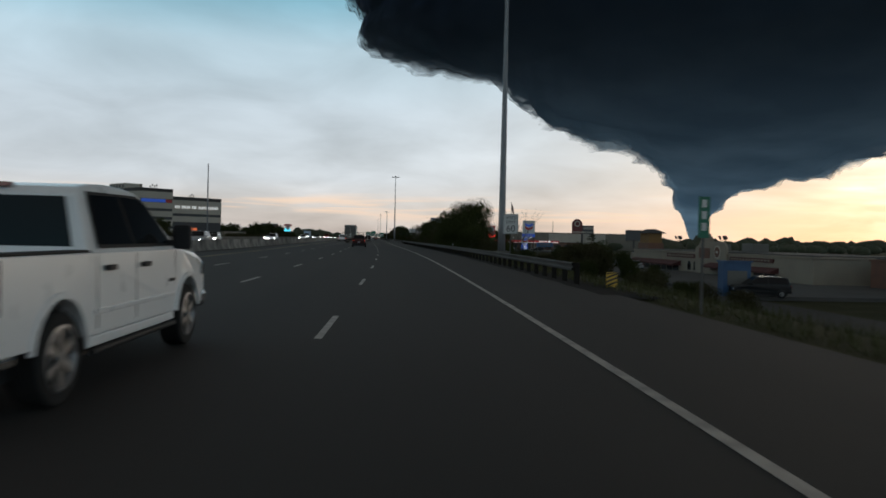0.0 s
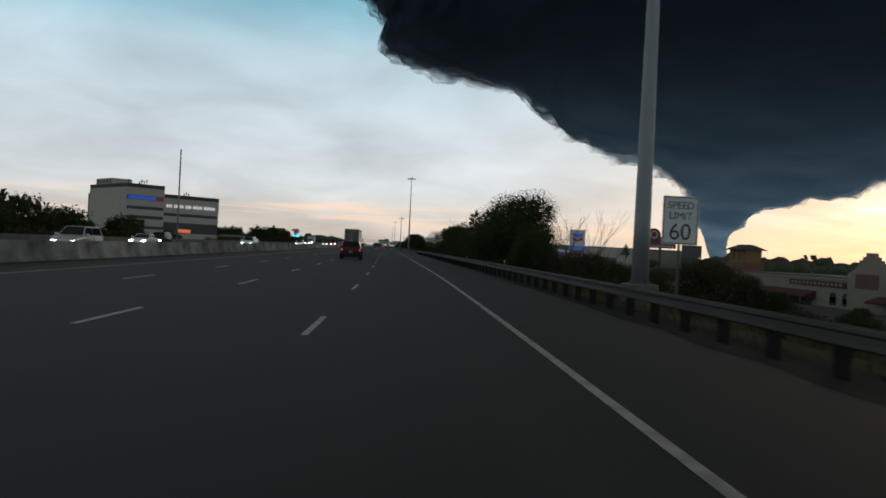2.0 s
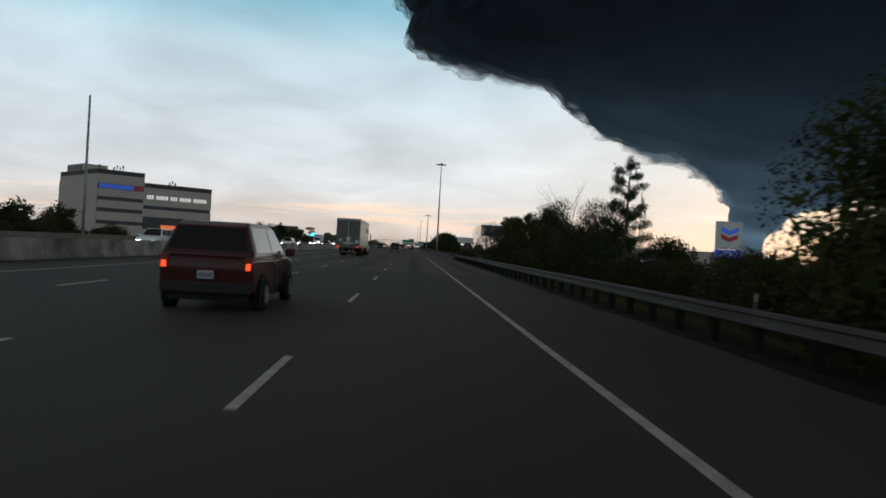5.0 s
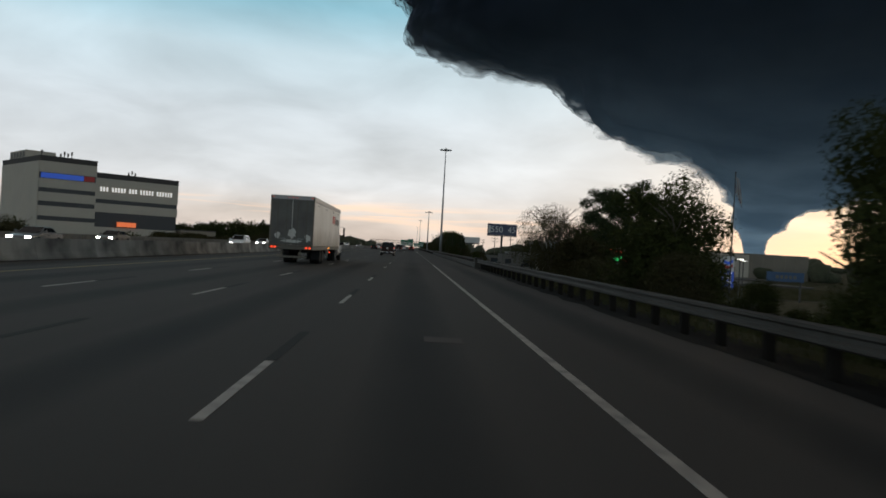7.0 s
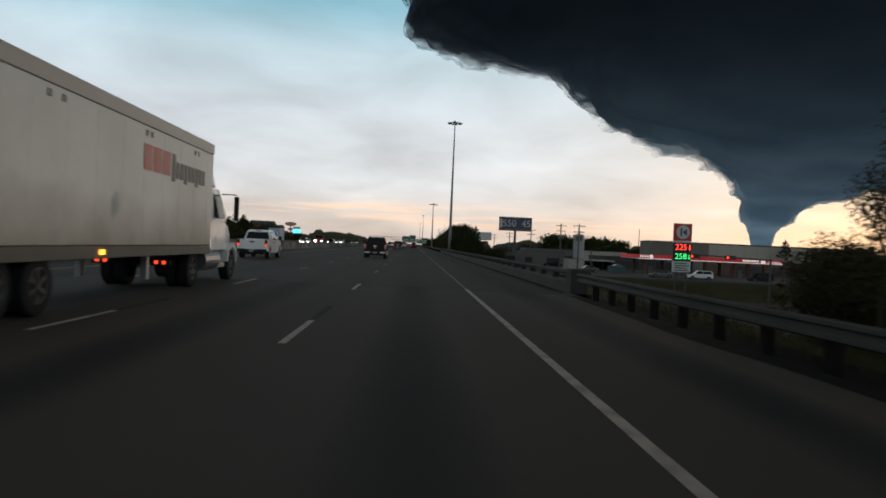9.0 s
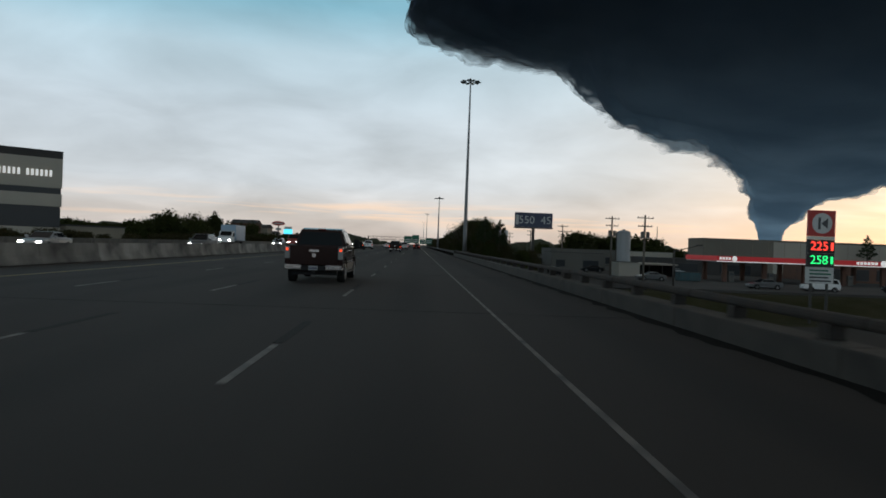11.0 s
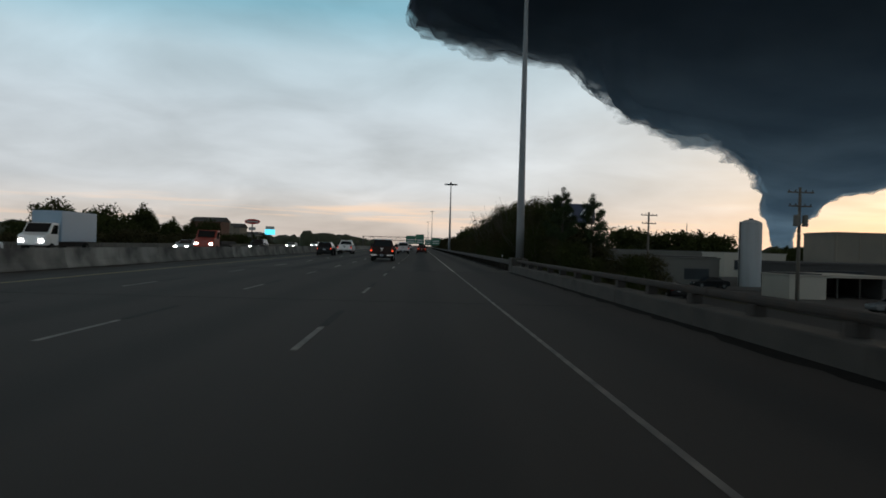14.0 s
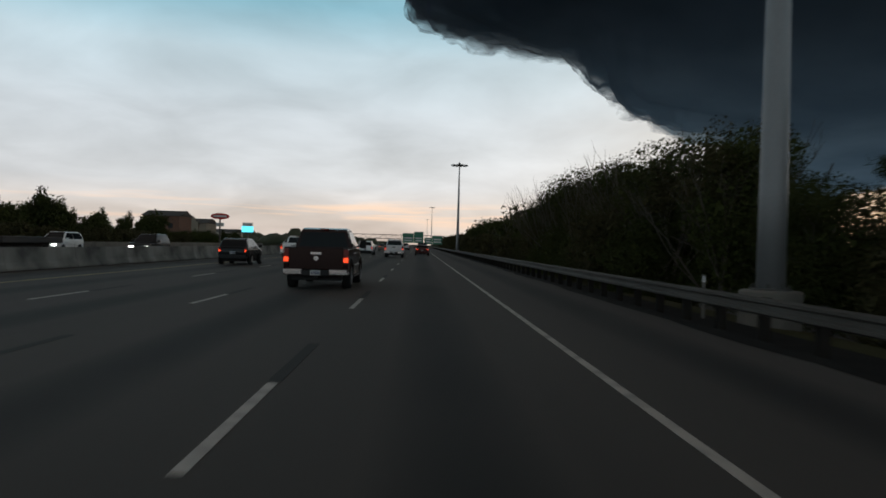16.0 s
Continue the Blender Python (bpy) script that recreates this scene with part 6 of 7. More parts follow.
restaurant()
simple_building("brick_store", 52, 82, 56, 76, 0.0, "brick", "dark brown flat-roofed store", windows=((-9, -5, -2.4, -0.8), (-3, 1, -2.4, -0.8), (3, 8, -2.4, -0.8)))
post_sign("dark_billboard", 80.3, 227, "dark unlit billboard seen from behind on one post", [(0, 0.5, 2.4)],
          [("panel", -2.7, 2.7, 2.2, 5.4, "sign_dark", 0.3), ("catwalk", -2.7, 2.7, 1.9, 2.1, "dark_steel", 0.6)], "billboard")
bt = thing("kiosk", pose(29.2, 61.5, -3.0), "small blue kiosk beside the frontage road", "kiosk")
part("wall", bx(-1.25, 1.25, 0, 1.1, -0.2, 2.95, 0.04), "blue_box", bt)
part("roof", bx(-1.35, 1.35, -0.15, 1.25, 2.952, 3.08, 0.02), "blue_box", bt)
part("shutter", bx(-0.9, 0.9, -0.03, -0.002, 1.0, 2.2, 0.008), "wall_grey", bt)
part("counter", bx(-0.95, 0.95, -0.22, -0.002, 0.9, 0.96, 0.01), "dark_steel", bt)


def fuel_station():
    t = thing("fuel_canopy", pose(64, 332, 0), "long red-edged fuel station canopy on tan columns", "canopy")
    part("canopy_deck", bx(-14.6, 17.5, -7, 7, 0.42, 1.35, 0.05), "sign_white", t)
    f = part("red_fascia", bx(-14.72, 17.62, -7.12, -7.004, 0.62, 1.42, 0.02), "canopy_red", t)
    part("red_fascia_side", bx(-14.72, -14.604, -7.0, 7.0, 0.62, 1.42, 0.02), "canopy_red", t)
    part("white_stripe", bx(-14.73, 17.63, -7.135, -7.125, 0.50, 0.60), "lit_white", t)
    for i in range(6):
        part("letter_bar", bx(8.6 + 0.62 * i, 9.05 + 0.62 * i, -7.17, -7.125, 0.82, 1.24), "lit_white", f)
    part("round_logo", lathe([(0.52, 0), (0.52, 0.05)], 24), "lit_white", f).matrix_basis = pose(13.2, -7.13, 1.02, 90)
    for z in (0.72, 0.92):
        part("white_stripe", bx(14.3, 17.3, -7.15, -7.125, z, z + 0.07), "lit_white", f)
    for i in range(4):
        part("letter_bar", bx(-14.3 + 0.5 * i, -13.95 + 0.5 * i, -7.17, -7.125, 0.84, 1.22), "lit_white", f)
    part("round_logo", lathe([(0.42, 0), (0.42, 0.05)], 24), "lit_white", f).matrix_basis = pose(-11.8, -7.13, 1.02, 90)
    for i in range(5):
        for y in (-4.2, 4.2):
            part("column", bx(-12.2 + 6.8 * i - 0.35, -12.2 + 6.8 * i + 0.35, y - 0.3, y + 0.3, -3.0, 0.42, 0.03), "brick", t)
    for i in range(5):
        d = thing("fuel_pump", pose(64 - 12.2 + 6.8 * i + 1.2, 328, -2.9), "white fuel pump under the canopy", "fuel pump", "fuel pumps")
        part("cabinet", bx(-0.45, 0.45, -0.28, 0.28, 0, 1.75, 0.04), "wall_grey", d)
        part("display", bx(-0.3, 0.3, -0.295, -0.282, 1.1, 1.5), "sign_dark", d)
        part("base", bx(-0.8, 0.8, -0.5, 0.5, -0.05, 0.0), "concrete", d)
    simple_building("station_shop", 79, 98, 346, 362, 0.5, "brick", "dark station shop behind the canopy",
                        windows=((-8.5, -5, -2.4, -0.4), (-4, -0.5, -2.4, -0.4), (1, 4, -2.4, -0.4), (5, 8.5, -2.4, -0.4)))
    b = simple_building("large_warehouse", 76, 150, 399, 410, 5.7, "wall_stone", "large pale grey flat-roofed warehouse behind the station")
    for i in range(18):
        if i == 5:
            part("pale_bay", bx(-18, 14, -5.56, -5.502, -3.0, 5.5), "wall_pale", b)
        part("cladding_rib", bx(-36.6 + 4.3 * i, -36.5 + 4.3 * i, -5.58, -5.5, -3.0, 5.6), "wall_tan", b)


fuel_station()


M["teal_metal"] = material("teal_painted_metal", (0.03, 0.085, 0.10), 0.6, scale=1, fine=10, second=(0.05, 0.06, 0.06), amount=0.6, bump=0.05)


def yard():
    t = thing("white_tank", pose(45.2, 365.6, 0), "tall white cylindrical tank standing in the yard", "tank")
    part("shell", lathe([(1.5, -3.3), (1.5, 5.6)], 48), "tank", t, smooth=False)
    part("domed_top", lathe([(1.5, 5.601), (1.35, 5.9), (0.8, 6.15), (0.1, 6.25)], 36), "tank", t, smooth=True)
    part("base_ring", lathe([(2.0, -3.5), (2.0, -3.25)], 36), "concrete", t)
    part("pipe", tb((-1.62, -0.3, -3.3), (-1.62, -0.3, 5.9), 0.09, n=8), "galv", t)
    part("manhole", lathe([(0.3, 6.2), (0.3, 6.4)], 14), "galv", t)
    simple_building("yard_office", 30, 42, 368, 380, 0.65, "wall_grey", "low grey workshop in the yard", windows=((-5, -3, -2.2, -0.8), (1, 4.5, -2.2, -0.8)))
    simple_building("long_shed", 53.5, 78, 368, 388, 0.2, "roof_dark", "long dark open-fronted shed", windows=((-10, -3, -2.6, -0.6), (2, 9, -2.6, -0.6)))
    simple_building("small_shed", 36.8, 40.6, 338, 344, -0.55, "wall_pale", "small pale block shed in the yard", cornice=0.3)
    simple_building("back_store", 58, 70, 405, 416, 1.5, "wall_pale", "pale store with a flat roof behind the tank", windows=((-4, -1, -1.5, 0.2), (1, 4, -1.5, 0.2)))
    sh = thing("open_shed", pose(44.4, 345, 0), "open-fronted dark shed with a pale roof edge", "shed")
    part("back_wall", bx(-3.6, 3.6, 4.6, 4.8, -3.2, -0.75), "roof_dark", sh)
    for s in (-1, 1):
        part("side_wall", bx(min(s * 3.45, s * 3.6), max(s * 3.45, s * 3.6), -4.5, 4.58, -3.2, -0.75), "roof_dark", sh)
    for x in (-1.2, 1.2):
        part("post", bx(x - 0.08, x + 0.08, -4.4, -4.24, -3.2, -0.75), "dark_steel", sh)
    part("roof", bx(-3.9, 3.9, -5.0, 5.0, -0.748, -0.45, 0.02), "wall_pale", sh)
    c = thing("container", pose(44.6, 325, -2.95), "teal metal waste container beside the canopy", "container")
    part("bin", bx(-1.8, 1.8, -0.9, 0.9, 0.1, 1.45, 0.04), "teal_metal", c)
    for i in range(5):
        part("rib", bx(-1.62 + 0.78 * i, -1.50 + 0.78 * i, -0.96, -0.902, 0.15, 1.4), "teal_metal", c)
    part("lid", bx(-1.84, 1.84, -0.94, 0.94, 1.452, 1.54, 0.02), "dark_steel", c)
    for x in (-1.4, 1.4):
        part("skid", bx(x - 0.1, x + 0.1, -0.85, 0.85, -0.05, 0.098), "dark_steel", c)
    l = thing("street_lamp", pose(31.6, 295, -3.0), "dark street lamp with a rising side arm", "street lamp")
    part("pole", lathe([(0.13, -0.3), (0.09, 4.9)], 12), "dark_steel", l, smooth=True)
    part("arm", tb((0, 0, 4.75), (3.0, 0, 5.6), 0.06, 0.04, 8), "dark_steel", l)
    part("lamp_head", bx(2.7, 3.5, -0.15, 0.15, 5.56, 5.72, 0.04), "dark_steel", l)
    simple_building("grey_store", 40, 62, 424, 440, 1.6, "wall_grey", "low grey store beyond the yard", windows=((-8, -4, -2.2, -0.4), (2, 7, -2.2, -0.4)))
    simple_building("low_shop", 22, 36, 402, 416, -0.3, "wall_grey", "low dark shop beside the frontage road", windows=((-5, -1, -2.4, -1.0), (1, 5, -2.4, -1.0)))


yard()


def utility_pole(x, y, top, transformer=True):
    gz = ground_z(x, y)
    t = thing("utility_pole", pose(x, y, 0, 0, 0, 8), "dark wooden utility pole with crossarms", "utility pole", "utility poles")
    part("pole", lathe([(0.19, gz - 0.5), (0.12, top)], 12), "timber", t, smooth=True)
    for z, w in ((top - 0.5, 1.25), (top - 1.7, 1.1)):
        part("crossarm", bx(-w, w, -0.16, -0.06, z, z + 0.12, 0.01), "timber", t)
        for k in (-0.9, -0.4, 0.4, 0.9):
            part("insulator", lathe([(0.05, z + 0.12), (0.07, z + 0.2), (0.04, z + 0.3)], 8), "sign_dark", t).matrix_basis = pose(k * w, -0.11, 0)
    if transformer:
        for k in (-0.42, 0.42):
            part("transformer", lathe([(0.24, top - 3.4), (0.26, top - 3.3), (0.26, top - 2.5), (0.2, top - 2.4)], 14), "wall_grey", t).matrix_basis = pose(k, -0.2, 0)
    return t


POLES = [(32.7, 328.5, 7.4), (32.9, 311.2, 6.9), (33.0, 372, 7.2), (33.2, 420, 7.0), (33.4, 470, 7.0), (34, 540, 7.0)]
for i, (x, y, z) in enumerate(POLES):
    utility_pole(x, y, z, i < 2)


# radio mast far off
t = thing("radio_mast", pose(205, 830, 0), "thin lattice radio mast far away", "mast")
part("mast", tb((0, 0, -3.5), (0, 0, 24), 0.5, 0.25, 6), "galv", t)

# far side: motel and shops
def motel(x, y, w, d, top, wall, label, arches):
    t = thing("far_motel", pose(x, y, 0), label, "building")
    part("wall", bx(-w / 2, w / 2, -d / 2, d / 2, -3.2, top, 0.05), wall, t)
    part("roof", prism([(-d / 2 - 0.5, top + 0.002), (0, top + 1.6), (d / 2 + 0.5, top + 0.002)], lambda yy, zz: w / 2 + 0.5), "roof_dark", t)
    n = int(w // 3)
    for fl in range(int((top + 2) // 3)):
        for i in range(n):
            xx = -w / 2 + 1.0 + i * (w - 1.0) / n
            part("window", bx(xx, xx + 1.3, -d / 2 - 0.05, -d / 2 + 0.02, -1.8 + 3 * fl, -0.4 + 3 * fl), "window", t)
    if arches:
        ar = part("arched_front", bx(-2.6, 2.6, -d / 2 - 0.7, -d / 2 - 0.06, -3.2, top + 0.6, 0.05), wall, t)
        part("arch_top", lathe([(1.8, 0), (1.8, 0.6)], 28), wall, ar).matrix_basis = pose(0, -d / 2 - 0.08, top + 0.6, 90)
    return t


motel(-72, 520, 10, 11, 7.6, "brick", "brown three-storey motel with a dark roof", False)
motel(-73, 550, 10, 12, 6.4, "wall_tan", "peach stucco motel front with a rounded gable", True)
motel(-92, 640, 22, 16, 4.5, "wall_pale", "pale long building with a white roof", False)
motel(-66, 470, 12, 12, 1.5, "wall_grey", "low grey building behind trees", False)

# ---------------------------------------------------------------- vehicles
# local y runs from the tail (0) to the nose; z from the road up


def wheel(parent, x, y, r, w, rim="alloy", name="wheel", spread=0.61):
    """Tyre with a rounded shoulder, a dished rim and double spokes; spread is the rim's share of the radius."""
    q = spread
    t = part(name, lathe([(r * q, -w / 2 + 0.10), (r * q, -w / 2), (r * 0.93, -w / 2), (r * 0.985, -w * 0.44), (r, -w * 0.34), (r, w * 0.34), (r * 0.985, w * 0.44), (r * 0.93, w / 2), (r * q, w / 2), (r * q, w / 2 - 0.10)], 32, "X"), "rubber", parent, smooth=False)
    t.matrix_basis = pose(x, y, r)
    s = 1 if x > 0 else -1
    o = s * (w * 0.5 + 0.008)
    bm = lathe([(r * q, o - s * 0.09), (r * q, o), (r * (q - 0.05), o + s * 0.006), (r * (q - 0.09), o - s * 0.04), (r * (q - 0.10), o - s * 0.09)], 28, "X")
    part("rim", bm, rim, t)
    sp = bmesh.new()
    for i in range(6):
        a = i * math.pi / 3
        for off in (-0.09, 0.09):
            box(sp, min(o - s * 0.05, o - s * 0.012), max(o - s * 0.05, o - s * 0.012), -r * 0.045, r * 0.045, r * 0.10, r * (q - 0.04), 0.0, Matrix.Rotation(a + off, 4, "X"))
    tube(sp, (o - s * 0.05, 0, 0), (o + s * 0.004, 0, 0), r * 0.15, r * 0.12, 12)
    part("spokes", sp, rim, t)
    part("brake_disc", lathe([(r * (q - 0.14), o - s * 0.10), (r * (q - 0.14), o - s * 0.085)], 20, "X"), "trim", t)
    return t


def plate_part(parent, y, z, s=-1):
    p = part("number_plate", bx(-0.155, 0.155, min(y, y + s * 0.012), max(y, y + s * 0.012), z - 0.078, z + 0.078, 0.003), "plate", parent)
    for i in range(6):
        part("plate_bar", bx(-0.125 + 0.044 * i, -0.095 + 0.044 * i, min(y + s * 0.0125, y + s * 0.016), max(y + s * 0.0125, y + s * 0.016), z - 0.042, z + 0.035), "plate_bar", p)


def side_plate(pts, hw, off=0.006, thick=0.008):
    """Two mirrored plates that lie on the sides of a cabin: pts as (y, z)."""
    out = []
    for s in (-1, 1):
        P = [(s * (hw(y, z) + off), y, z) for y, z in pts]
        out.append(poly_plate(P, thick, (s, 0, 0.2)))
    return out


def arch_profile(y0, y1, z0, top, yc, r, zc=0.42):
    """Side outline, as (y, z), of a panel from y0 to y1 with a round wheel opening cut up from its lower edge."""
    half = math.sqrt(max(0.01, r * r - (z0 - zc) ** 2))
    pts = [(y0, z0)] + list(top) + [(y1, z0)]
    a0, a1 = math.atan2(z0 - zc, half), math.atan2(z0 - zc, -half)
    for i in range(13):
        a = a0 + (a1 % (2 * math.pi) - a0) * i / 12
        pts.append((yc + r * math.cos(a), zc + r * math.sin(a)))
    return pts


def flare(yc, r0, r1, s, x, zc=0.42, z0=0.50):
    """Lip round a wheel opening: an arc band that stands proud of the side."""
    a0 = math.asin((z0 - zc) / r1)
    arc = [a0 + (math.pi - 2 * a0) * i / 14 for i in range(15)]
    pts = [(x * s, yc + r1 * math.cos(a), zc + r1 * math.sin(a)) for a in arc] + [(x * s, yc + r0 * math.cos(a), zc + r0 * math.sin(a)) for a in arc[::-1]]
    return poly_plate(pts, 0.035, (s, 0, 0))


def pickup(name, paint, label, x, y, turn=0.0, cab="crew", lamp="tail", lower=None, bumper="chrome", handles="trim"):
    t = thing(name, pose(x + cx(y), y, 0, 0, 0, turn - math.degrees(heading(y))), label, "pickup truck")
    crew = cab == "crew"
    y0 = 1.74 if crew else 2.35                     # rear wall of the cabin
    ra, fa, wr = 1.13, 4.80, 0.405                  # axles and wheel radius
    hw = lambda yy, z: (1.0 if 0.3 < yy < 5.2 else 0.94) - 0.05 * max(0.0, 0.72 - z) - 0.10 * max(0.0, z - 1.05)
    outline = arch_profile(y0, 5.70, 0.50, [(y0, 1.28), (4.25, 1.28), (4.60, 1.27), (5.35, 1.21), (5.66, 1.11), (5.80, 0.94), (5.83, 0.70)], fa, 0.49)
    part("body", prism(outline, hw, 0.018, 2), paint, t, smooth=False)
    for s in (-1, 1):
        side = arch_profile(0.06, y0 - 0.015, 0.54, [(0.04, 0.80), (0.06, 1.28), (y0 - 0.015, 1.28)], ra, 0.49)
        panel = part("bed_side", prism(side, lambda yy, z: 0.08 - 0.03 * max(0.0, z - 1.05), 0.012, 2), paint, t)
        panel.matrix_basis = pose(s * 0.92, 0, 0)
        for yc in (ra, fa):
            part("fender_flare", flare(yc, 0.485, 0.545, s, 0.985), paint, t)
            part("wheel_liner", bx(min(s * 0.52, s * 0.80), max(s * 0.52, s * 0.80), yc - 0.50, yc + 0.50, 0.40, 0.93, 0.03), "trim", t)
        part("sill", bx(min(s * 0.95, s * 0.992), max(s * 0.95, s * 0.992), ra + 0.56, fa - 0.56, 0.40, 0.498, 0.015), lower or paint, t)
        part("door_crease", prism([(y0 + 0.1, 0.70), (y0 + 0.1, 0.745), (4.22, 0.745), (4.22, 0.70)], lambda yy, z: 0.012, 0.004, 1), paint, t).matrix_basis = pose(s * 1.0, 0, 0)
        part("bed_rail_cap", bx(min(s * 0.83, s * 1.0), max(s * 0.83, s * 1.0), 0.08, y0 - 0.03, 1.281, 1.305, 0.008), "trim", t)
    part("bed_front", bx(-0.838, 0.838, y0 - 0.12, y0 - 0.02, 0.60, 1.24), paint, t)
    part("bed_floor", bx(-0.84, 0.84, 0.17, y0 - 0.12, 0.60, 0.68), "trim", t)
    tg = part("tailgate", bx(-0.83, 0.83, 0.04, 0.16, 0.62, 1.28, 0.025), paint, t)
    part("tailgate_crease", bx(-0.70, 0.70, 0.030, 0.0398, 0.80, 0.815), "trim" if paint == "black_paint" else paint, tg)
    part("tailgate_handle", bx(-0.17, 0.17, 0.026, 0.0395, 1.08, 1.17, 0.01), handles, tg)
    part("tailgate_badge", lathe([(0.075, 0.0), (0.075, 0.012)], 20), "chrome", tg).matrix_basis = pose(0, 0.0395, 0.97, 90)
    part("underbody", bx(-0.78, 0.78, 0.25, 5.3, 0.28, 0.56), "trim", t)
    if lower:
        for s in (-1, 1):
            part("lower_body_panel", bx(min(s * 0.985, s * 1.012), max(s * 0.985, s * 1.012), ra + 0.56, fa - 0.56, 0.50, 0.69, 0.01), lower, t)
            part("lower_body_panel", bx(min(s * 0.985, s * 1.012), max(s * 0.985, s * 1.012), 0.10, ra - 0.56, 0.55, 0.69, 0.01), lower, t)
    # cabin
    yb, yr, yf, yw = y0, y0 + 0.16, 3.50, 4.42
    chw = lambda yy, z: 0.965 - max(0.0, z - 1.28) * 0.36
    cabin = [(yb + 0.01, 1.24), (yr, 1.82), (yr + 0.12, 1.90), (yr + 0.40, 1.945), (2.7, 1.965), (yf - 0.3, 1.955), (yf, 1.925), (yf + 0.16, 1.87), (yw, 1.29), (yw, 1.24)]
    part("cabin", prism(cabin, chw, 0.04, 3), paint, t)
    rg = [(-0.80, yb + 0.036, 1.33), (0.80, yb + 0.036, 1.33), (0.68, yr - 0.012, 1.80), (-0.68, yr - 0.012, 1.80)]
    part("rear_window", poly_plate(rg, 0.012, (0, -1, 0.2)), "car_glass", t)
    part("high_brake_lamp", bx(-0.14, 0.14, yr + 0.05, yr + 0.14, 1.885, 1.93, 0.006), "tail", t)
    ws = [(-0.86, yw - 0.01, 1.33), (0.86, yw - 0.01, 1.33), (0.70, yf + 0.19, 1.85), (-0.70, yf + 0.19, 1.85)]
    part("windscreen", poly_plate(ws, 0.014, (0, 1, 0.9)), "car_glass", t)
    back = yb + 0.27
    if crew:
        wins = ([(back, 1.35), (2.90, 1.35), (2.90, 1.85), (back + 0.16, 1.83)], [(2.97, 1.35), (4.16, 1.35), (3.66, 1.79), (3.50, 1.85), (2.97, 1.85)])
        surround = [(back - 0.04, 1.315), (4.26, 1.315), (3.70, 1.82), (3.50, 1.885), (back + 0.12, 1.865)]
    else:
        wins = ([(2.62, 1.35), (2.95, 1.35), (2.95, 1.83), (2.70, 1.83)], [(3.03, 1.35), (4.12, 1.35), (3.64, 1.78), (3.50, 1.83), (3.03, 1.83)])
        surround = [(2.58, 1.32), (4.20, 1.32), (3.68, 1.81), (3.50, 1.86), (2.66, 1.86)]
    for bm in side_plate(surround, chw, 0.003, 0.006):
        part("window_surround", bm, "trim", t)
    for w in wins:
        for bm in side_plate(w, chw, 0.0095):
            part("side_window", bm, "car_glass", t)
    for s in (-1, 1):
        for yy in ((2.93, 4.28, y0 + 0.16) if crew else (2.98, 4.28)):
            part("door_seam", poly_plate([(s * (hw(yy, z) - 0.004), yy + d, z) for d, z in ((0, 0.56), (0.007, 0.56), (0.007, 1.25), (0, 1.25))], 0.006, (s, 0, 0)), "trim", t)
        for yy in ((2.06, 3.06) if crew else (3.1,)):
            part("door_handle", bx(min(s * 0.985, s * 1.03), max(s * 0.985, s * 1.03), yy, yy + 0.22, 1.10, 1.155, 0.012), handles, t)
        m = part("side_mirror", bx(min(s * 1.03, s * 1.25), max(s * 1.03, s * 1.25), 3.98, 4.10, 1.28, 1.58, 0.04), "trim", t)
        part("mirror_arm", bx(min(s * 0.92, s * 1.04), max(s * 0.92, s * 1.04), 4.02, 4.07, 1.33, 1.39), "trim", m)
        part("fender_badge", bx(min(s * 0.99, s * 1.008), max(s * 0.99, s * 1.008), 4.02, 4.22, 0.88, 0.92, 0.004), "trim", t)
        # lamps
        lm = part("tail_lamp", bx(min(s * 0.835, s * 1.008), max(s * 0.835, s * 1.008), 0.03, 0.16, 0.84, 1.26, 0.02), "tail" if lamp == "tail" else "clear_lens", t)
        lz = (0.86, 1.00) if lamp == "tail" else (1.12, 1.20)
        la, lb = (0.85, 0.99) if lamp == "tail" else (0.88, 0.965)
        part("brake_lamp", bx(min(s * la, s * lb), max(s * la, s * lb), 0.016, 0.0298, lz[0], lz[1], 0.004), "tail_lit", lm)
        part("headlamp", bx(min(s * 0.62, s * 0.955), max(s * 0.62, s * 0.955), 5.60, 5.79, 0.88, 1.08, 0.04), "clear_lens", t)
    rb = part("rear_bumper", bx(-0.98, 0.98, -0.06, 0.10, 0.45, 0.60, 0.03), "trim", t)
    for s in (-1, 1):
        part("bumper_corner", bx(min(s * 0.42, s * 0.985), max(s * 0.42, s * 0.985), -0.10, 0.09, 0.455, 0.64, 0.03), bumper, rb)
        part("bumper_side", bx(min(s * 0.93, s * 0.995), max(s * 0.93, s * 0.995), 0.092, 0.42, 0.455, 0.538, 0.02), bumper, rb)
    part("bumper_step", bx(-0.42, 0.42, -0.09, 0.08, 0.44, 0.60, 0.015), "trim", rb)
    plate_part(rb, -0.092, 0.53)
    part("front_bumper", bx(-0.96, 0.96, 5.68, 5.90, 0.42, 0.66, 0.06), bumper, t)
    part("grille", bx(-0.60, 0.60, 5.74, 5.84, 0.70, 1.02, 0.02), "trim", t)
    part("tow_hitch", bx(-0.05, 0.05, -0.16, 0.2, 0.36, 0.44, 0.008), "trim", t)
    for s in (-1, 1):
        for yy in (ra, fa):
            wheel(t, s * 0.87, yy, wr, 0.27, spread=0.70)
        part("side_step", tb((s * 1.0, 1.75, 0.36), (s * 1.0, 4.2, 0.36), 0.035, n=8), "dark_steel" if lower else "trim", t)
    return t


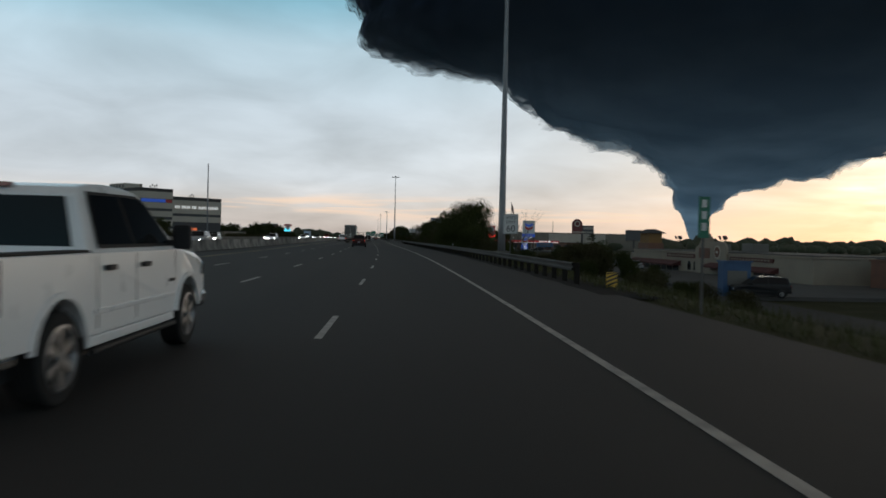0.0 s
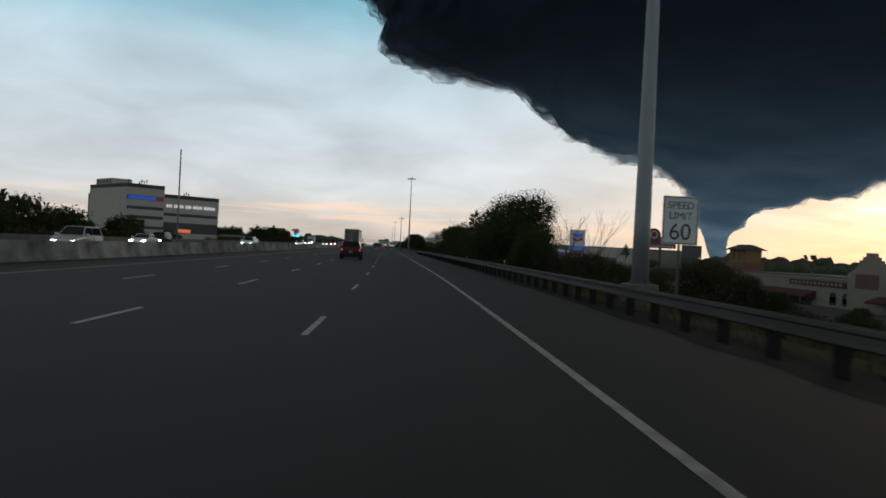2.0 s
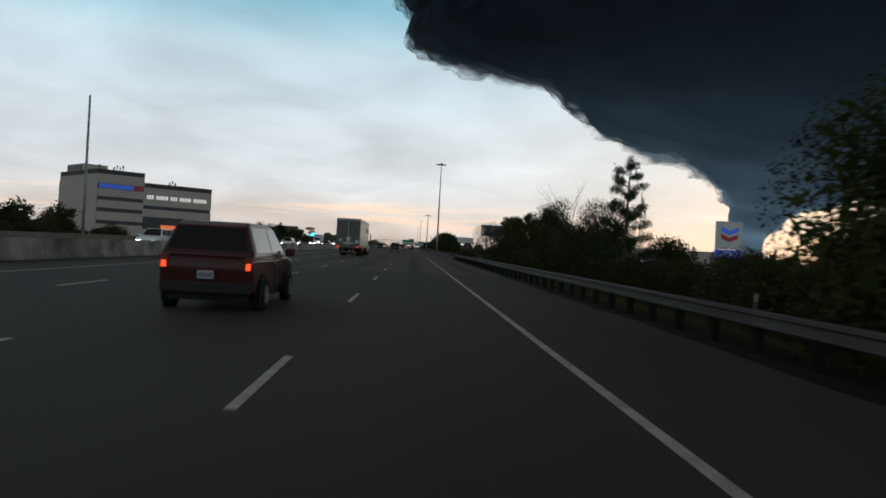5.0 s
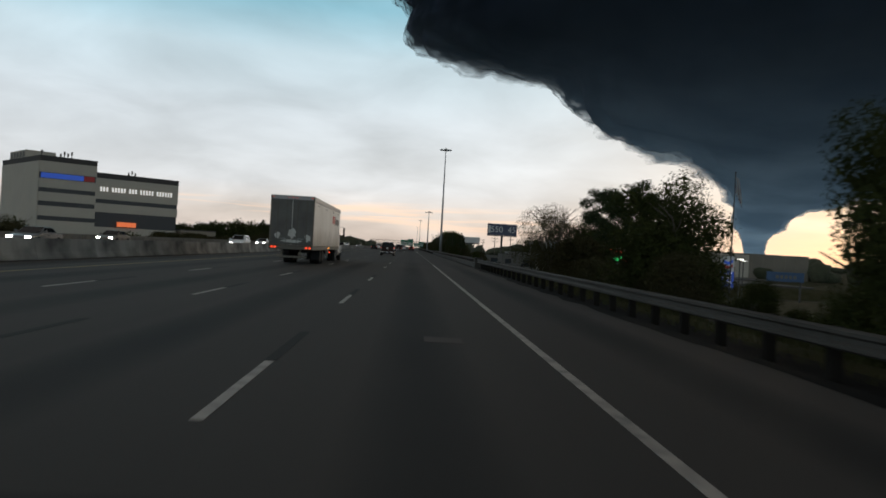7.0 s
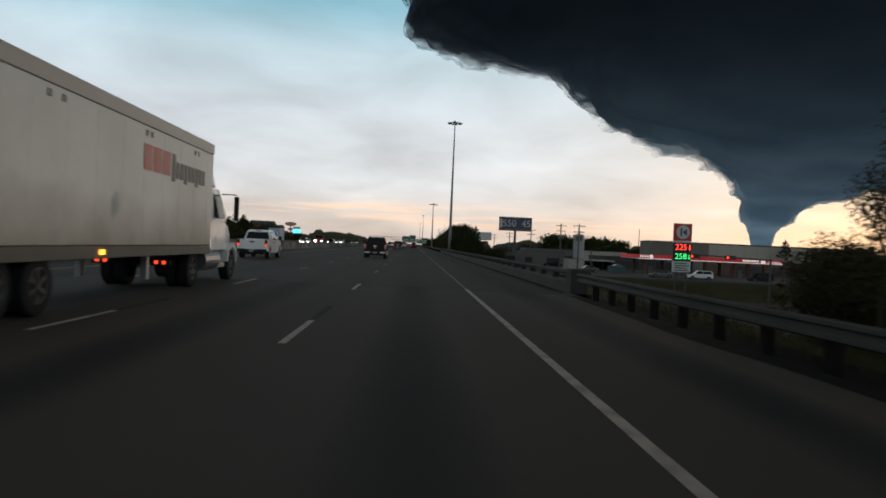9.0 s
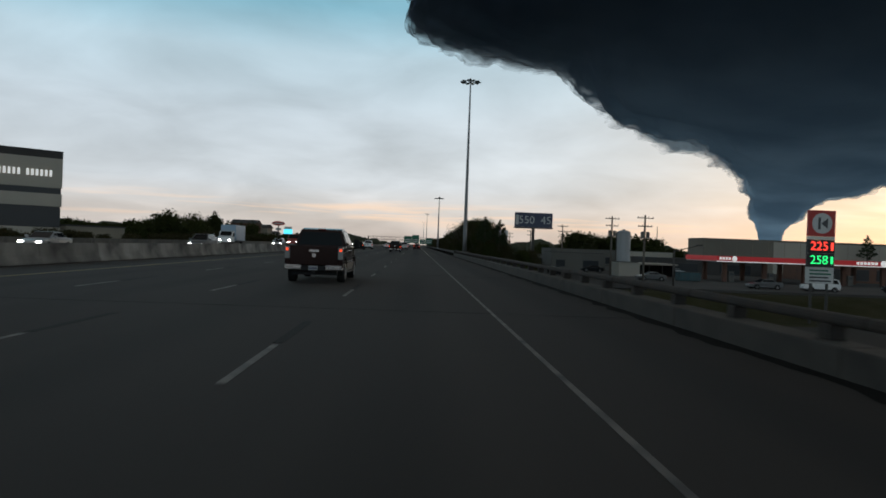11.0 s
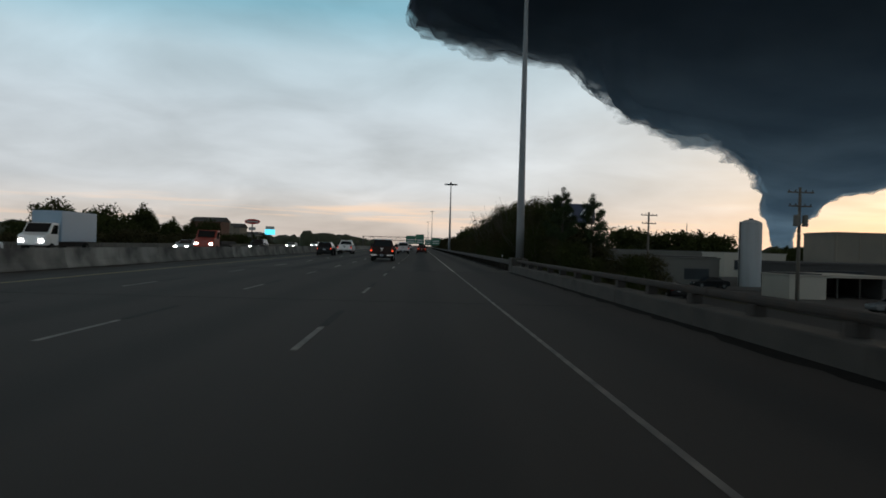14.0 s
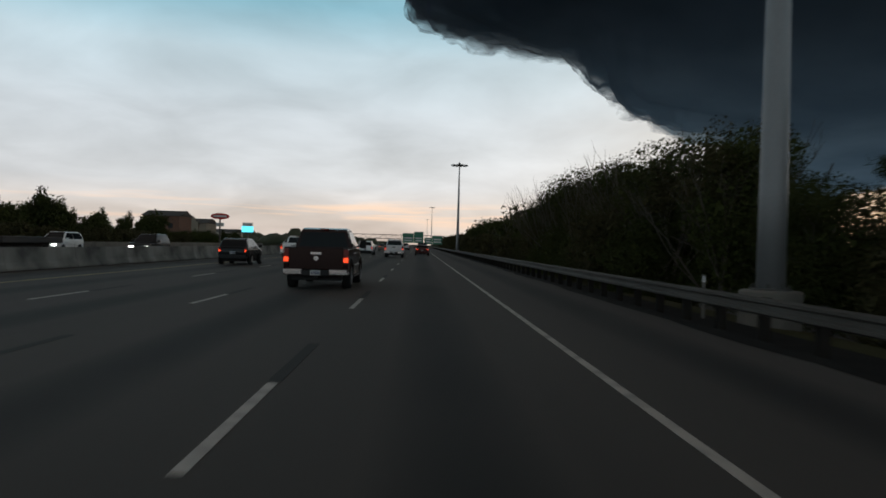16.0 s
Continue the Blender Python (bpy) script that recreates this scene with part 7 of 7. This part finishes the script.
def car(name, paint, label, x, y, turn=0.0, kind="sedan", heads=False, lit=True, category="car", z=0.0):
    """Saloon, hatchback or tall estate with cabin, glass, lamps and wheels."""
    if kind == "sedan":
        low = [(0.02, 0.42), (0.0, 0.82), (0.10, 0.95), (0.85, 1.0), (3.35, 0.93), (4.45, 0.78), (4.62, 0.62), (4.60, 0.34), (0.15, 0.30)]
        top = [(0.80, 0.96), (1.35, 1.36), (1.75, 1.44), (2.45, 1.44), (3.45, 0.92)]
        L, W = 4.62, 0.91
    elif kind == "hatch":
        low = [(0.04, 0.40), (0.0, 0.80), (0.05, 0.98), (0.5, 1.04), (3.2, 0.98), (4.1, 0.86), (4.28, 0.66), (4.25, 0.34), (0.15, 0.30)]
        top = [(0.06, 1.0), (0.42, 1.46), (0.75, 1.56), (2.25, 1.56), (3.25, 0.98)]
        L, W = 4.28, 0.90
    else:
        low = [(0.04, 0.46), (0.0, 0.86), (0.04, 1.06), (0.5, 1.10), (3.55, 1.06), (4.55, 0.98), (4.75, 0.78), (4.72, 0.40), (0.15, 0.36)]
        top = [(0.06, 1.06), (0.26, 1.66), (0.55, 1.76), (2.75, 1.76), (3.65, 1.06)]
        L, W = 4.75, 0.96
    t = thing(name, pose(x + cx(y), y, z, 0, 0, turn), label, category)
    hw = lambda yy, zz: W * (1.0 if 0.5 < yy < L - 0.9 else 0.93)
    part("body", prism(low, hw, 0.10, 4), paint, t)
    zb, zt = top[0][1], max(p[1] for p in top)
    chw = lambda yy, zz: W * 0.95 - max(0.0, zz - zb) * 0.36
    part("cabin", prism(top, chw, 0.06, 3), paint, t)
    (ya, za), (yb_, zb_), (yc, zc), (yd, zd), (ye, ze) = top

    def lerp(p, q, k):
        return (p[0] + (q[0] - p[0]) * k, p[1] + (q[1] - p[1]) * k)
    r0, r1 = lerp(top[0], top[1], 0.22), lerp(top[0], top[1], 0.96)
    for nm, a, b, nv in (("rear_window", r0, r1, (0, -1, 0.5)), ("windscreen", lerp(top[4], top[3], 0.12), lerp(top[4], top[3], 0.95), (0, 1, 0.7))):
        P = [(-chw(*a) + 0.10, a[0], a[1]), (chw(*a) - 0.10, a[0], a[1]), (chw(*b) - 0.06, b[0], b[1]), (-chw(*b) + 0.06, b[0], b[1])]
        off = Vector(nv).normalized() * 0.004
        part(nm, poly_plate([Vector(p) + off for p in P], 0.01, nv), "car_glass", t)
    zl, zh = zb + 0.10, zt - 0.10
    mid = (yb_ + ye) / 2 - 0.05
    back = lerp(top[0], top[1], (zh - za) / (zb_ - za) if zb_ > za else 1)[0]
    bk0 = lerp(top[0], top[1], 0.25)[0] + 0.18
    fr0, fr1 = lerp(top[4], top[3], (zl - ze) / (zd - ze))[0] - 0.14, lerp(top[4], top[3], (zh - ze) / (zd - ze))[0] - 0.08
    for w in ([(bk0, zl), (mid - 0.04, zl), (mid - 0.04, zh), (max(back, bk0) + 0.16, zh)], [(mid + 0.04, zl), (fr0, zl), (fr1, zh), (mid + 0.04, zh)]):
        for bm in side_plate(w, chw):
            part("side_window", bm, "car_glass", t)
    for s in (-1, 1):
        x0, x1 = min(s * W * 0.52, s * W * 0.90), max(s * W * 0.52, s * W * 0.90)
        lz = low[1][1]
        lm = part("tail_lamp", bx(x0, x1, -0.012, 0.10, lz - 0.06, lz + 0.10, 0.02) if kind == "sedan" else bx(min(s * W * 0.74, s * W * 0.92), max(s * W * 0.74, s * W * 0.92), -0.012, 0.14, lz - 0.05, lz + 0.22, 0.02), "tail", t)
        if lit:
            xa, xb = (W * 0.60, W * 0.86) if kind == "sedan" else (W * 0.79, W * 0.88)
            part("brake_lamp", bx(min(s * xa, s * xb), max(s * xa, s * xb), -0.022, -0.0125, lz - 0.03, lz + (0.05 if kind == "sedan" else 0.10), 0.003), "tail_lit", lm)
        part("headlamp", bx(min(s * W * 0.5, s * W * 0.86), max(s * W * 0.5, s * W * 0.86), L - 0.16, L + 0.005, 0.62, 0.76, 0.02), "head_lit" if heads else "clear_lens", t)
        part("side_mirror", bx(min(s * W * 0.98, s * (W + 0.2)), max(s * W * 0.98, s * (W + 0.2)), fr0 - 0.10, fr0 + 0.02, zb + 0.02, zb + 0.20, 0.03), paint, t)
        for yy in (0.85, L - 0.95):
            part("wheel_arch", lathe([(0.40, -0.01), (0.40, 0.01)], 24, "X"), "trim", t).matrix_basis = pose(s * (W - 0.002), yy, 0.34)
            wheel(t, s * (W - 0.055), yy, 0.33, 0.22)
        part("door_handle", bx(min(s * W, s * (W + 0.03)), max(s * W, s * (W + 0.03)), mid - 0.3, mid - 0.12, zb - 0.14, zb - 0.10, 0.008), paint, t)
        part("door_seam", bx(min(s * (W - 0.003), s * (W + 0.003)), max(s * (W - 0.003), s * (W + 0.003)), mid, mid + 0.012, 0.42, zb - 0.03), "trim", t)
    part("rear_bumper", bx(-W * 0.90, W * 0.90, -0.06, 0.10, 0.36, 0.58, 0.04), "trim" if kind != "sedan" else paint, t)
    plate_part(t, -0.014, 0.72)
    part("underbody", bx(-W * 0.8, W * 0.8, 0.3, L - 0.3, 0.20, 0.42), "trim", t)
    return t


def wiped_patch(parent, centre, w, h, n, seed):
    """Ragged patch where the road dust was rubbed off."""
    rnd = random.Random(seed)
    ps = []
    for i in range(18):
        a = i / 18 * 2 * math.pi
        r = rnd.uniform(0.72, 1.12) * (1.0 if math.sin(a) > -0.3 else rnd.uniform(0.7, 1.3))
        u, v = math.cos(a) * w * r, math.sin(a) * h * r
        ps.append((centre[0] + (u if n[1] else 0), centre[1] + (u if n[0] else 0), centre[2] + v))
    part("wiped_patch", poly_plate(ps, 0.002, n), "wiped", parent)


def semi_truck(x, y):
    """Day-cab tractor with a long white box trailer; y is the trailer's tail."""
    t = thing("semi_trailer_truck", pose(x, y, 0), "white semi truck with a long grimy box trailer", "truck")
    LEN, HW, Z0, Z1 = 15.9, 1.29, 0.92, 4.12
    tr = part("trailer_box", bx(-HW, HW, 0, LEN, Z0 + 0.25, Z1 - 0.30, 0.02), "trailer", t)
    part("top_rail", bx(-HW - 0.012, HW + 0.012, -0.012, LEN + 0.012, Z1 - 0.298, Z1, 0.02), "trailer_trim", tr)
    part("bottom_rail", bx(-HW - 0.012, HW + 0.012, -0.012, LEN + 0.012, Z0, Z0 + 0.248, 0.02), "trailer_rail", tr)
    part("roof_sheet", bx(-HW + 0.05, HW - 0.05, 0.05, LEN - 0.05, Z1 + 0.002, Z1 + 0.02), "trailer", tr)
    for s in (-1, 1):
        d = part("rear_door", bx(min(s * 0.02, s * 1.22), max(s * 0.02, s * 1.22), -0.05, -0.014, Z0 + 0.27, Z1 - 0.22, 0.01), "trailer_door", tr)
        for q in (0.32, 0.86):
            part("lock_rod", tb((s * q, -0.072, Z0 + 0.22), (s * q, -0.072, Z1 - 0.2), 0.018, n=8), "trailer_rail", d)
        part("door_handle", bx(min(s * 0.32, s * 0.72), max(s * 0.32, s * 0.72), -0.10, -0.08, Z0 + 0.62, Z0 + 0.66, 0.006), "trailer_trim", d)
        for q in range(4):
            part("hinge", bx(min(s * 1.12, s * 1.27), max(s * 1.12, s * 1.27), -0.068, -0.0505, Z0 + 0.45 + 0.72 * q, Z0 + 0.57 + 0.72 * q, 0.006), "trailer_rail", d)
        part("rear_post", bx(min(s * 1.222, s * 1.30), max(s * 1.222, s * 1.30), -0.06, -0.0145, Z0, Z1 - 0.02, 0.01), "trailer_rail", tr)
        for q in (0.92, 1.12):
            part("tail_lamp", lathe([(0.055, 0.0), (0.055, 0.03)], 14), "tail_lit", tr).matrix_basis = pose(s * q, -0.030, Z0 + 0.12, 90)
    for k in (-1.15, -0.24, 0.0, 0.24, 1.15):
        part("marker_lamp", bx(k - 0.035, k + 0.035, -0.04, -0.013, Z1 - 0.12, Z1 - 0.09), "marker_lit", tr)
    wiped_patch(tr, (0.05, -0.052, Z0 + 0.98), 0.27, 0.30, (0, -1, 0), 3)
    wiped_patch(tr, (0.98, -0.052, Z0 + 0.72), 0.20, 0.22, (0, -1, 0), 4)
    wiped_patch(tr, (-0.82, -0.052, Z0 + 0.80), 0.18, 0.20, (0, -1, 0), 5)
    wiped_patch(tr, (0.0, -0.052, Z0 + 0.50), 0.62, 0.10, (0, -1, 0), 6)
    part("underride_bar", bx(-0.95, 0.95, 0.10, 0.22, 0.42, 0.54, 0.02), "trailer_rail", tr)
    for q in (-0.55, 0.55):
        part("underride_post", bx(q - 0.05, q + 0.05, 0.11, 0.21, 0.54, Z0, 0.01), "trailer_rail", tr)
    wiped_patch(tr, (HW + 0.004, 8.9, 1.98), 0.34, 0.30, (1, 0, 0), 7)
    wiped_patch(tr, (HW + 0.004, 11.9, 1.62), 0.14, 0.10, (1, 0, 0), 8)
    for k in range(13):
        yy = 0.62 + k * 1.22
        for s in (-1, 1):
            part("side_seam", bx(min(s * HW, s * (HW + 0.002)), max(s * HW, s * (HW + 0.002)), yy, yy + 0.012, Z0 + 0.26, Z1 - 0.31), "trailer", tr)
    # big lettering on the flank as plain blocks, red then dark grey
    for s in (1, -1):
        for i in range(3):
            part("red_letter_block", bx(min(s * (HW + 0.005), s * (HW + 0.012)), max(s * (HW + 0.005), s * (HW + 0.012)), 10.3 + 0.62 * i, 10.82 + 0.62 * i, 2.85, 3.42), "sign_red", tr)
        for i in range(9):
            part("grey_letter_block", bx(min(s * (HW + 0.005), s * (HW + 0.012)), max(s * (HW + 0.005), s * (HW + 0.012)), 12.2 + 0.32 * i, 12.45 + 0.32 * i, 2.83 if i % 3 else 2.74, 3.24 if i else 3.42), "sign_dark", tr)
        part("amber_marker", bx(min(s * (HW + 0.013), s * (HW + 0.05)), max(s * (HW + 0.013), s * (HW + 0.05)), 8.2, 8.36, Z0 + 0.08, Z0 + 0.17), "amber_lit", tr)
        for yy in (1.6, 2.3, 6.0, 6.5, 10.4, 10.7, 14.0, 14.3):
            part("vent_bolt", bx(min(s * (HW + 0.005), s * (HW + 0.02)), max(s * (HW + 0.005), s * (HW + 0.02)), yy, yy + 0.09, Z1 - 0.52, Z1 - 0.40), "sign_dark", tr)
        part("landing_leg", bx(min(s * 0.7, s * 0.85), max(s * 0.7, s * 0.85), 12.0, 12.16, 0.32, Z0), "trailer_trim", t)
        part("mud_flap", bx(min(s * 0.7, s * 1.25), max(s * 0.7, s * 1.25), 3.9, 3.92, 0.30, Z0), "trim", t)
        for yy in (4.9, 6.2):
            wheel(t, s * 1.02, yy, 0.51, 0.30, "galv")
            wheel(t, s * 0.68, yy, 0.51, 0.28, "galv")
        # tractor drive and steer wheels
        wheel(t, s * 1.02, 14.7, 0.51, 0.30, "galv")
        wheel(t, s * 0.68, 14.7, 0.51, 0.28, "galv")
        wheel(t, s * 1.04, 18.9, 0.51, 0.30, "galv")
        part("fuel_tank", tb((s * 0.95, 15.6, 0.72), (s * 0.95, 17.2, 0.72), 0.33, n=20), "alloy", t)
        part("mirror", bx(min(s * 1.38, s * 1.52), max(s * 1.38, s * 1.52), 18.2, 18.34, 1.95, 2.75, 0.03), "trim", t)
        part("mirror_bracket", tb((s * 1.0, 18.1, 2.8), (s * 1.44, 18.26, 2.8), 0.02, n=6), "trim", t)
        part("mirror_bracket", tb((s * 1.0, 18.1, 1.9), (s * 1.44, 18.26, 1.9), 0.02, n=6), "trim", t)
        part("wing", prism([(18.25, 0.62), (18.3, 1.0), (18.6, 1.22), (19.2, 1.22), (19.5, 1.0), (19.55, 0.62), (19.45, 0.62), (19.3, 0.98), (18.9, 1.1), (18.55, 0.98), (18.4, 0.62)], lambda yy, zz: 0.16, 0.0), "white_paint", t).matrix_basis = pose(s * 1.06, 0, 0)
        part("step", bx(min(s * 0.85, s * 1.15), max(s * 0.85, s * 1.15), 17.3, 18.2, 0.45, 0.62, 0.02), "alloy", t)
        part("headlamp", bx(min(s * 0.75, s * 1.1), max(s * 0.75, s * 1.1), 19.66, 19.80, 1.0, 1.25, 0.03), "clear_lens", t)
    part("chassis", bx(-0.45, 0.45, 13.2, 19.4, 0.72, Z0 - 0.004), "trim", t)
    part("chassis_lamp_bar", bx(-1.0, 1.0, 13.25, 13.31, 0.62, 0.78, 0.01), "trim", t)
    for q in (-0.85, -0.65, 0.65, 0.85):
        part("chassis_lamp", lathe([(0.05, 0.0), (0.05, 0.02)], 12), "tail_lit", t).matrix_basis = pose(q, 13.248, 0.70, 90)
    part("trailer_subframe", bx(-0.55, 0.55, 3.4, 7.4, 0.70, Z0), "trim", t)
    cab = part("cab", prism([(16.5, 0.98), (16.5, 2.75), (16.7, 2.95), (17.7, 2.92), (18.35, 2.15), (18.35, 0.98)], lambda yy, zz: 1.13 - max(0, zz - 2.1) * 0.12, 0.06, 3), "white_paint", t)
    part("hood", prism([(18.3, 0.85), (18.3, 2.0), (19.4, 1.78), (19.72, 1.5), (19.75, 0.85)], lambda yy, zz: 1.0 if yy < 19 else 0.92, 0.07, 3), "white_paint", t)
    part("roof_fairing", prism([(16.45, 2.97), (16.45, 3.75), (16.9, 3.70), (17.6, 2.96)], lambda yy, zz: 0.95, 0.06, 2), "white_paint", t)
    for bm in side_plate([(16.95, 2.0), (18.1, 2.0), (17.65, 2.72), (16.95, 2.75)], lambda yy, zz: 1.13 - max(0, zz - 2.1) * 0.12):
        part("side_window", bm, "car_glass", cab)
    part("windscreen", poly_plate([(-1.0, 18.33, 2.17), (1.0, 18.33, 2.17), (0.9, 17.74, 2.84), (-0.9, 17.74, 2.84)], 0.02, (0, 1, 0.8)), "car_glass", cab)
    part("front_bumper", bx(-1.15, 1.15, 19.55, 19.85, 0.40, 0.78, 0.06), "chrome", t)
    part("grille", bx(-0.6, 0.6, 19.74, 19.80, 0.85, 1.55, 0.02), "chrome", t)
    return t


LANE = (0.0, -3.66, -7.32, -10.98)
# same direction, each where it stands; the maroon pickup has an added repeat
pickup("white_pickup_truck", "white_paint", "white crew-cab pickup with black door handles and alloy wheels", -4.50, 5.38)
pickup("lifted_pickup_truck", "white_paint", "white crew-cab pickup with a black rear bumper", LANE[3] + 0.1, 215.0, bumper="trim")
semi_truck(-7.32, 171.0)
car("red_estate_car", "red_paint", "dark red tall estate car with tinted rear window", LANE[1] - 0.6, 104.0, kind="suv")
# added second copy of the maroon pickup below, farther along its lane
pickup("dark_red_pickup_truck", "maroon_paint", "added repeat of the maroon pickup, lit tail lamps and chrome bumper", LANE[1] + 0.15, 330.0, handles="chrome")
pickup("maroon_pickup_truck", "maroon_paint", "dark maroon crew-cab pickup with clear tail lamps and chrome bumper", -3.45, 231.4, lamp="clear", lower="dusky_paint", handles="chrome")
car("black_hatchback", "black_paint", "black hatchback with lit brake lamps", LANE[3] - 0.2, 350.5, kind="hatch")
pickup("old_white_pickup_truck", "white_paint", "older white two-door pickup with chrome bumper", LANE[3] + 0.3, 368.0, cab="two")
pickup("silver_pickup_truck", "silver_paint", "silver crew-cab pickup with lit tail lamps", -3.0, 386.0)
car("red_sedan", "red_paint", "red sedan with lit brake lamps", 0.1, 405.0, kind="sedan")
car("white_estate_car", "white_paint", "white tall estate car far ahead", LANE[2] + 0.4, 398.0, kind="suv")
car("grey_sedan", "grey_paint", "grey sedan far ahead with lit brake lamps", LANE[1], 424.0, kind="sedan")
car("dark_estate_car", "black_paint", "dark tall estate car far ahead", 0.2, 430.0, kind="suv")
car("tan_sedan", "tan_paint", "tan sedan far ahead", LANE[2], 452.0, kind="sedan")
car("white_sedan", "white_paint", "white sedan far ahead with lit brake lamps", LANE[3], 470.0, kind="sedan")
car("far_estate_car", "silver_paint", "silver tall estate car far ahead", LANE[1], 486.0, kind="suv")
car("far_sedan", "grey_paint", "grey sedan far along the road", 0.0, 520.0, kind="sedan")
# opposite carriageway, facing the walk with headlamps on
for i, (x, y, paint, kind) in enumerate(((-22.8, 92, "silver_paint", "suv"), (-26.5, 118, "white_paint", "sedan"), (-30.2, 136, "black_paint", "suv"), (-22.8, 158, "white_paint", "suv"),
                                         (-26.5, 182, "grey_paint", "sedan"), (-30.2, 205, "tan_paint", "sedan"), (-22.8, 228, "white_paint", "suv"), (-26.5, 262, "silver_paint", "sedan"),
                                         (-22.8, 288, "grey_paint", "suv"), (-30.2, 318, "white_paint", "sedan"), (-26.5, 352, "silver_paint", "sedan"), (-22.8, 372, "black_paint", "suv"),
                                         (-30.2, 372, "white_paint", "suv"), (-26.5, 420, "white_paint", "sedan"), (-22.8, 452, "grey_paint", "sedan"), (-30.2, 480, "white_paint", "suv"), (-26.5, 512, "tan_paint", "sedan"))):
    word = {"silver_paint": "silver", "white_paint": "white", "black_paint": "black", "grey_paint": "grey", "tan_paint": "tan"}[paint]
    car("oncoming_" + ("estate_car" if kind == "suv" else "sedan"), paint, "oncoming %s %s with lit headlamps" % (word, "estate car" if kind == "suv" else "sedan"), x, y, 180, kind, heads=True, lit=False)


M["red_truck"] = material("red_truck_paint", (0.30, 0.035, 0.02), 0.4, vary=0.08, bump=0, coat=0.2)
M["pale_blue"] = material("pale_blue_cargo_box", (0.30, 0.40, 0.50), 0.45, vary=0.1, scale=0.5, fine=5, bump=0.03)


def box_truck(x, y, turn, colour, label, cargo="trailer", height=3.5):
    t = thing("box_truck", pose(x, y, 0, 0, 0, turn), label, "truck")
    part("cargo_box" if height > 2 else "flatbed", bx(-1.2, 1.2, 0, 6.4, 1.0, height, 0.04), cargo, t)
    part("chassis", bx(-0.5, 0.5, 0.2, 8.6, 0.6, 1.0), "trim", t)
    part("cab", prism([(6.55, 0.7), (6.55, 2.5), (7.4, 2.5), (8.05, 1.7), (8.75, 1.5), (8.8, 0.7)], lambda yy, zz: 1.05, 0.07, 3), colour, t)
    for bm in side_plate([(6.75, 1.6), (7.85, 1.6), (7.4, 2.3), (6.75, 2.3)], lambda yy, zz: 1.05):
        part("side_window", bm, "car_glass", t)
    part("windscreen", poly_plate([(-0.9, 8.07, 1.74), (0.9, 8.07, 1.74), (0.9, 7.47, 2.44), (-0.9, 7.47, 2.44)], 0.02, (0, 1, 0.8)), "car_glass", t)
    for s in (-1, 1):
        part("headlamp", bx(min(s * 0.6, s * 0.95), max(s * 0.6, s * 0.95), 8.76, 8.84, 0.95, 1.15, 0.02), "head_lit", t)
        for yy in (1.6, 7.7):
            wheel(t, s * 0.98, yy, 0.44, 0.28, "galv")


box_truck(-30.2, 332, 180, "white_paint", "oncoming white-cabbed box truck with a pale blue cargo box", "pale_blue")
box_truck(-22.8, 352, 180, "red_truck", "oncoming red truck with a low dark flatbed", "roof_dark", 1.35)
# parked and slow cars below the embankment
for x, y, paint, kind, turn in ((33.2, 60, "black_paint", "suv", 80), (42.5, 126, "grey_paint", "suv", 0), (41.5, 118, "silver_paint", "sedan", 0), (57, 303, "white_paint", "suv", 80), (50, 305, "grey_paint", "sedan", 90),
                                (70, 306, "black_paint", "suv", 90), (48, 356, "grey_paint", "suv", 90), (56, 358, "silver_paint", "sedan", 90), (39, 358, "black_paint", "sedan", 90), (39.8, 322, "grey_paint", "sedan", 90), (25, 336, "black_paint", "sedan", 0)):
    word = {"silver_paint": "silver", "white_paint": "white", "black_paint": "black", "grey_paint": "grey"}[paint]
    car("parked_" + ("estate_car" if kind == "suv" else "sedan"), paint, "%s %s standing below the embankment" % (word, "estate car" if kind == "suv" else "sedan"), x, y, turn, kind, lit=False, z=-2.95 if x > 30 else ground_z(x, y) if y > 212 and y < 240 else -3.0)


def traffic_signal(x, y):
    gz = -3.0
    t = thing("traffic_signal", pose(x, y, gz), "traffic signal on a long mast arm showing red", "traffic light")
    part("pole", tb((0, 0, -0.3), (0, 0, 4.6), 0.13, 0.10, 10), "galv", t)
    part("mast_arm", tb((0, 0, 4.4), (-9.0, 0, 4.7), 0.09, 0.05, 8), "galv", t)
    for k in (-4.5, -8.4):
        h = part("signal_head", bx(k - 0.55, k + 0.55, -0.3, -0.06, 4.3, 4.72, 0.03), "trim", t)
        for j, mt in enumerate(("lit_red", "sign_dark", "sign_dark")):
            part("lens", lathe([(0.13, 0), (0.13, 0.03)], 14), mt, h).matrix_basis = pose(k - 0.34 + 0.34 * j, -0.302, 4.51, 90)


traffic_signal(38.5, 243)
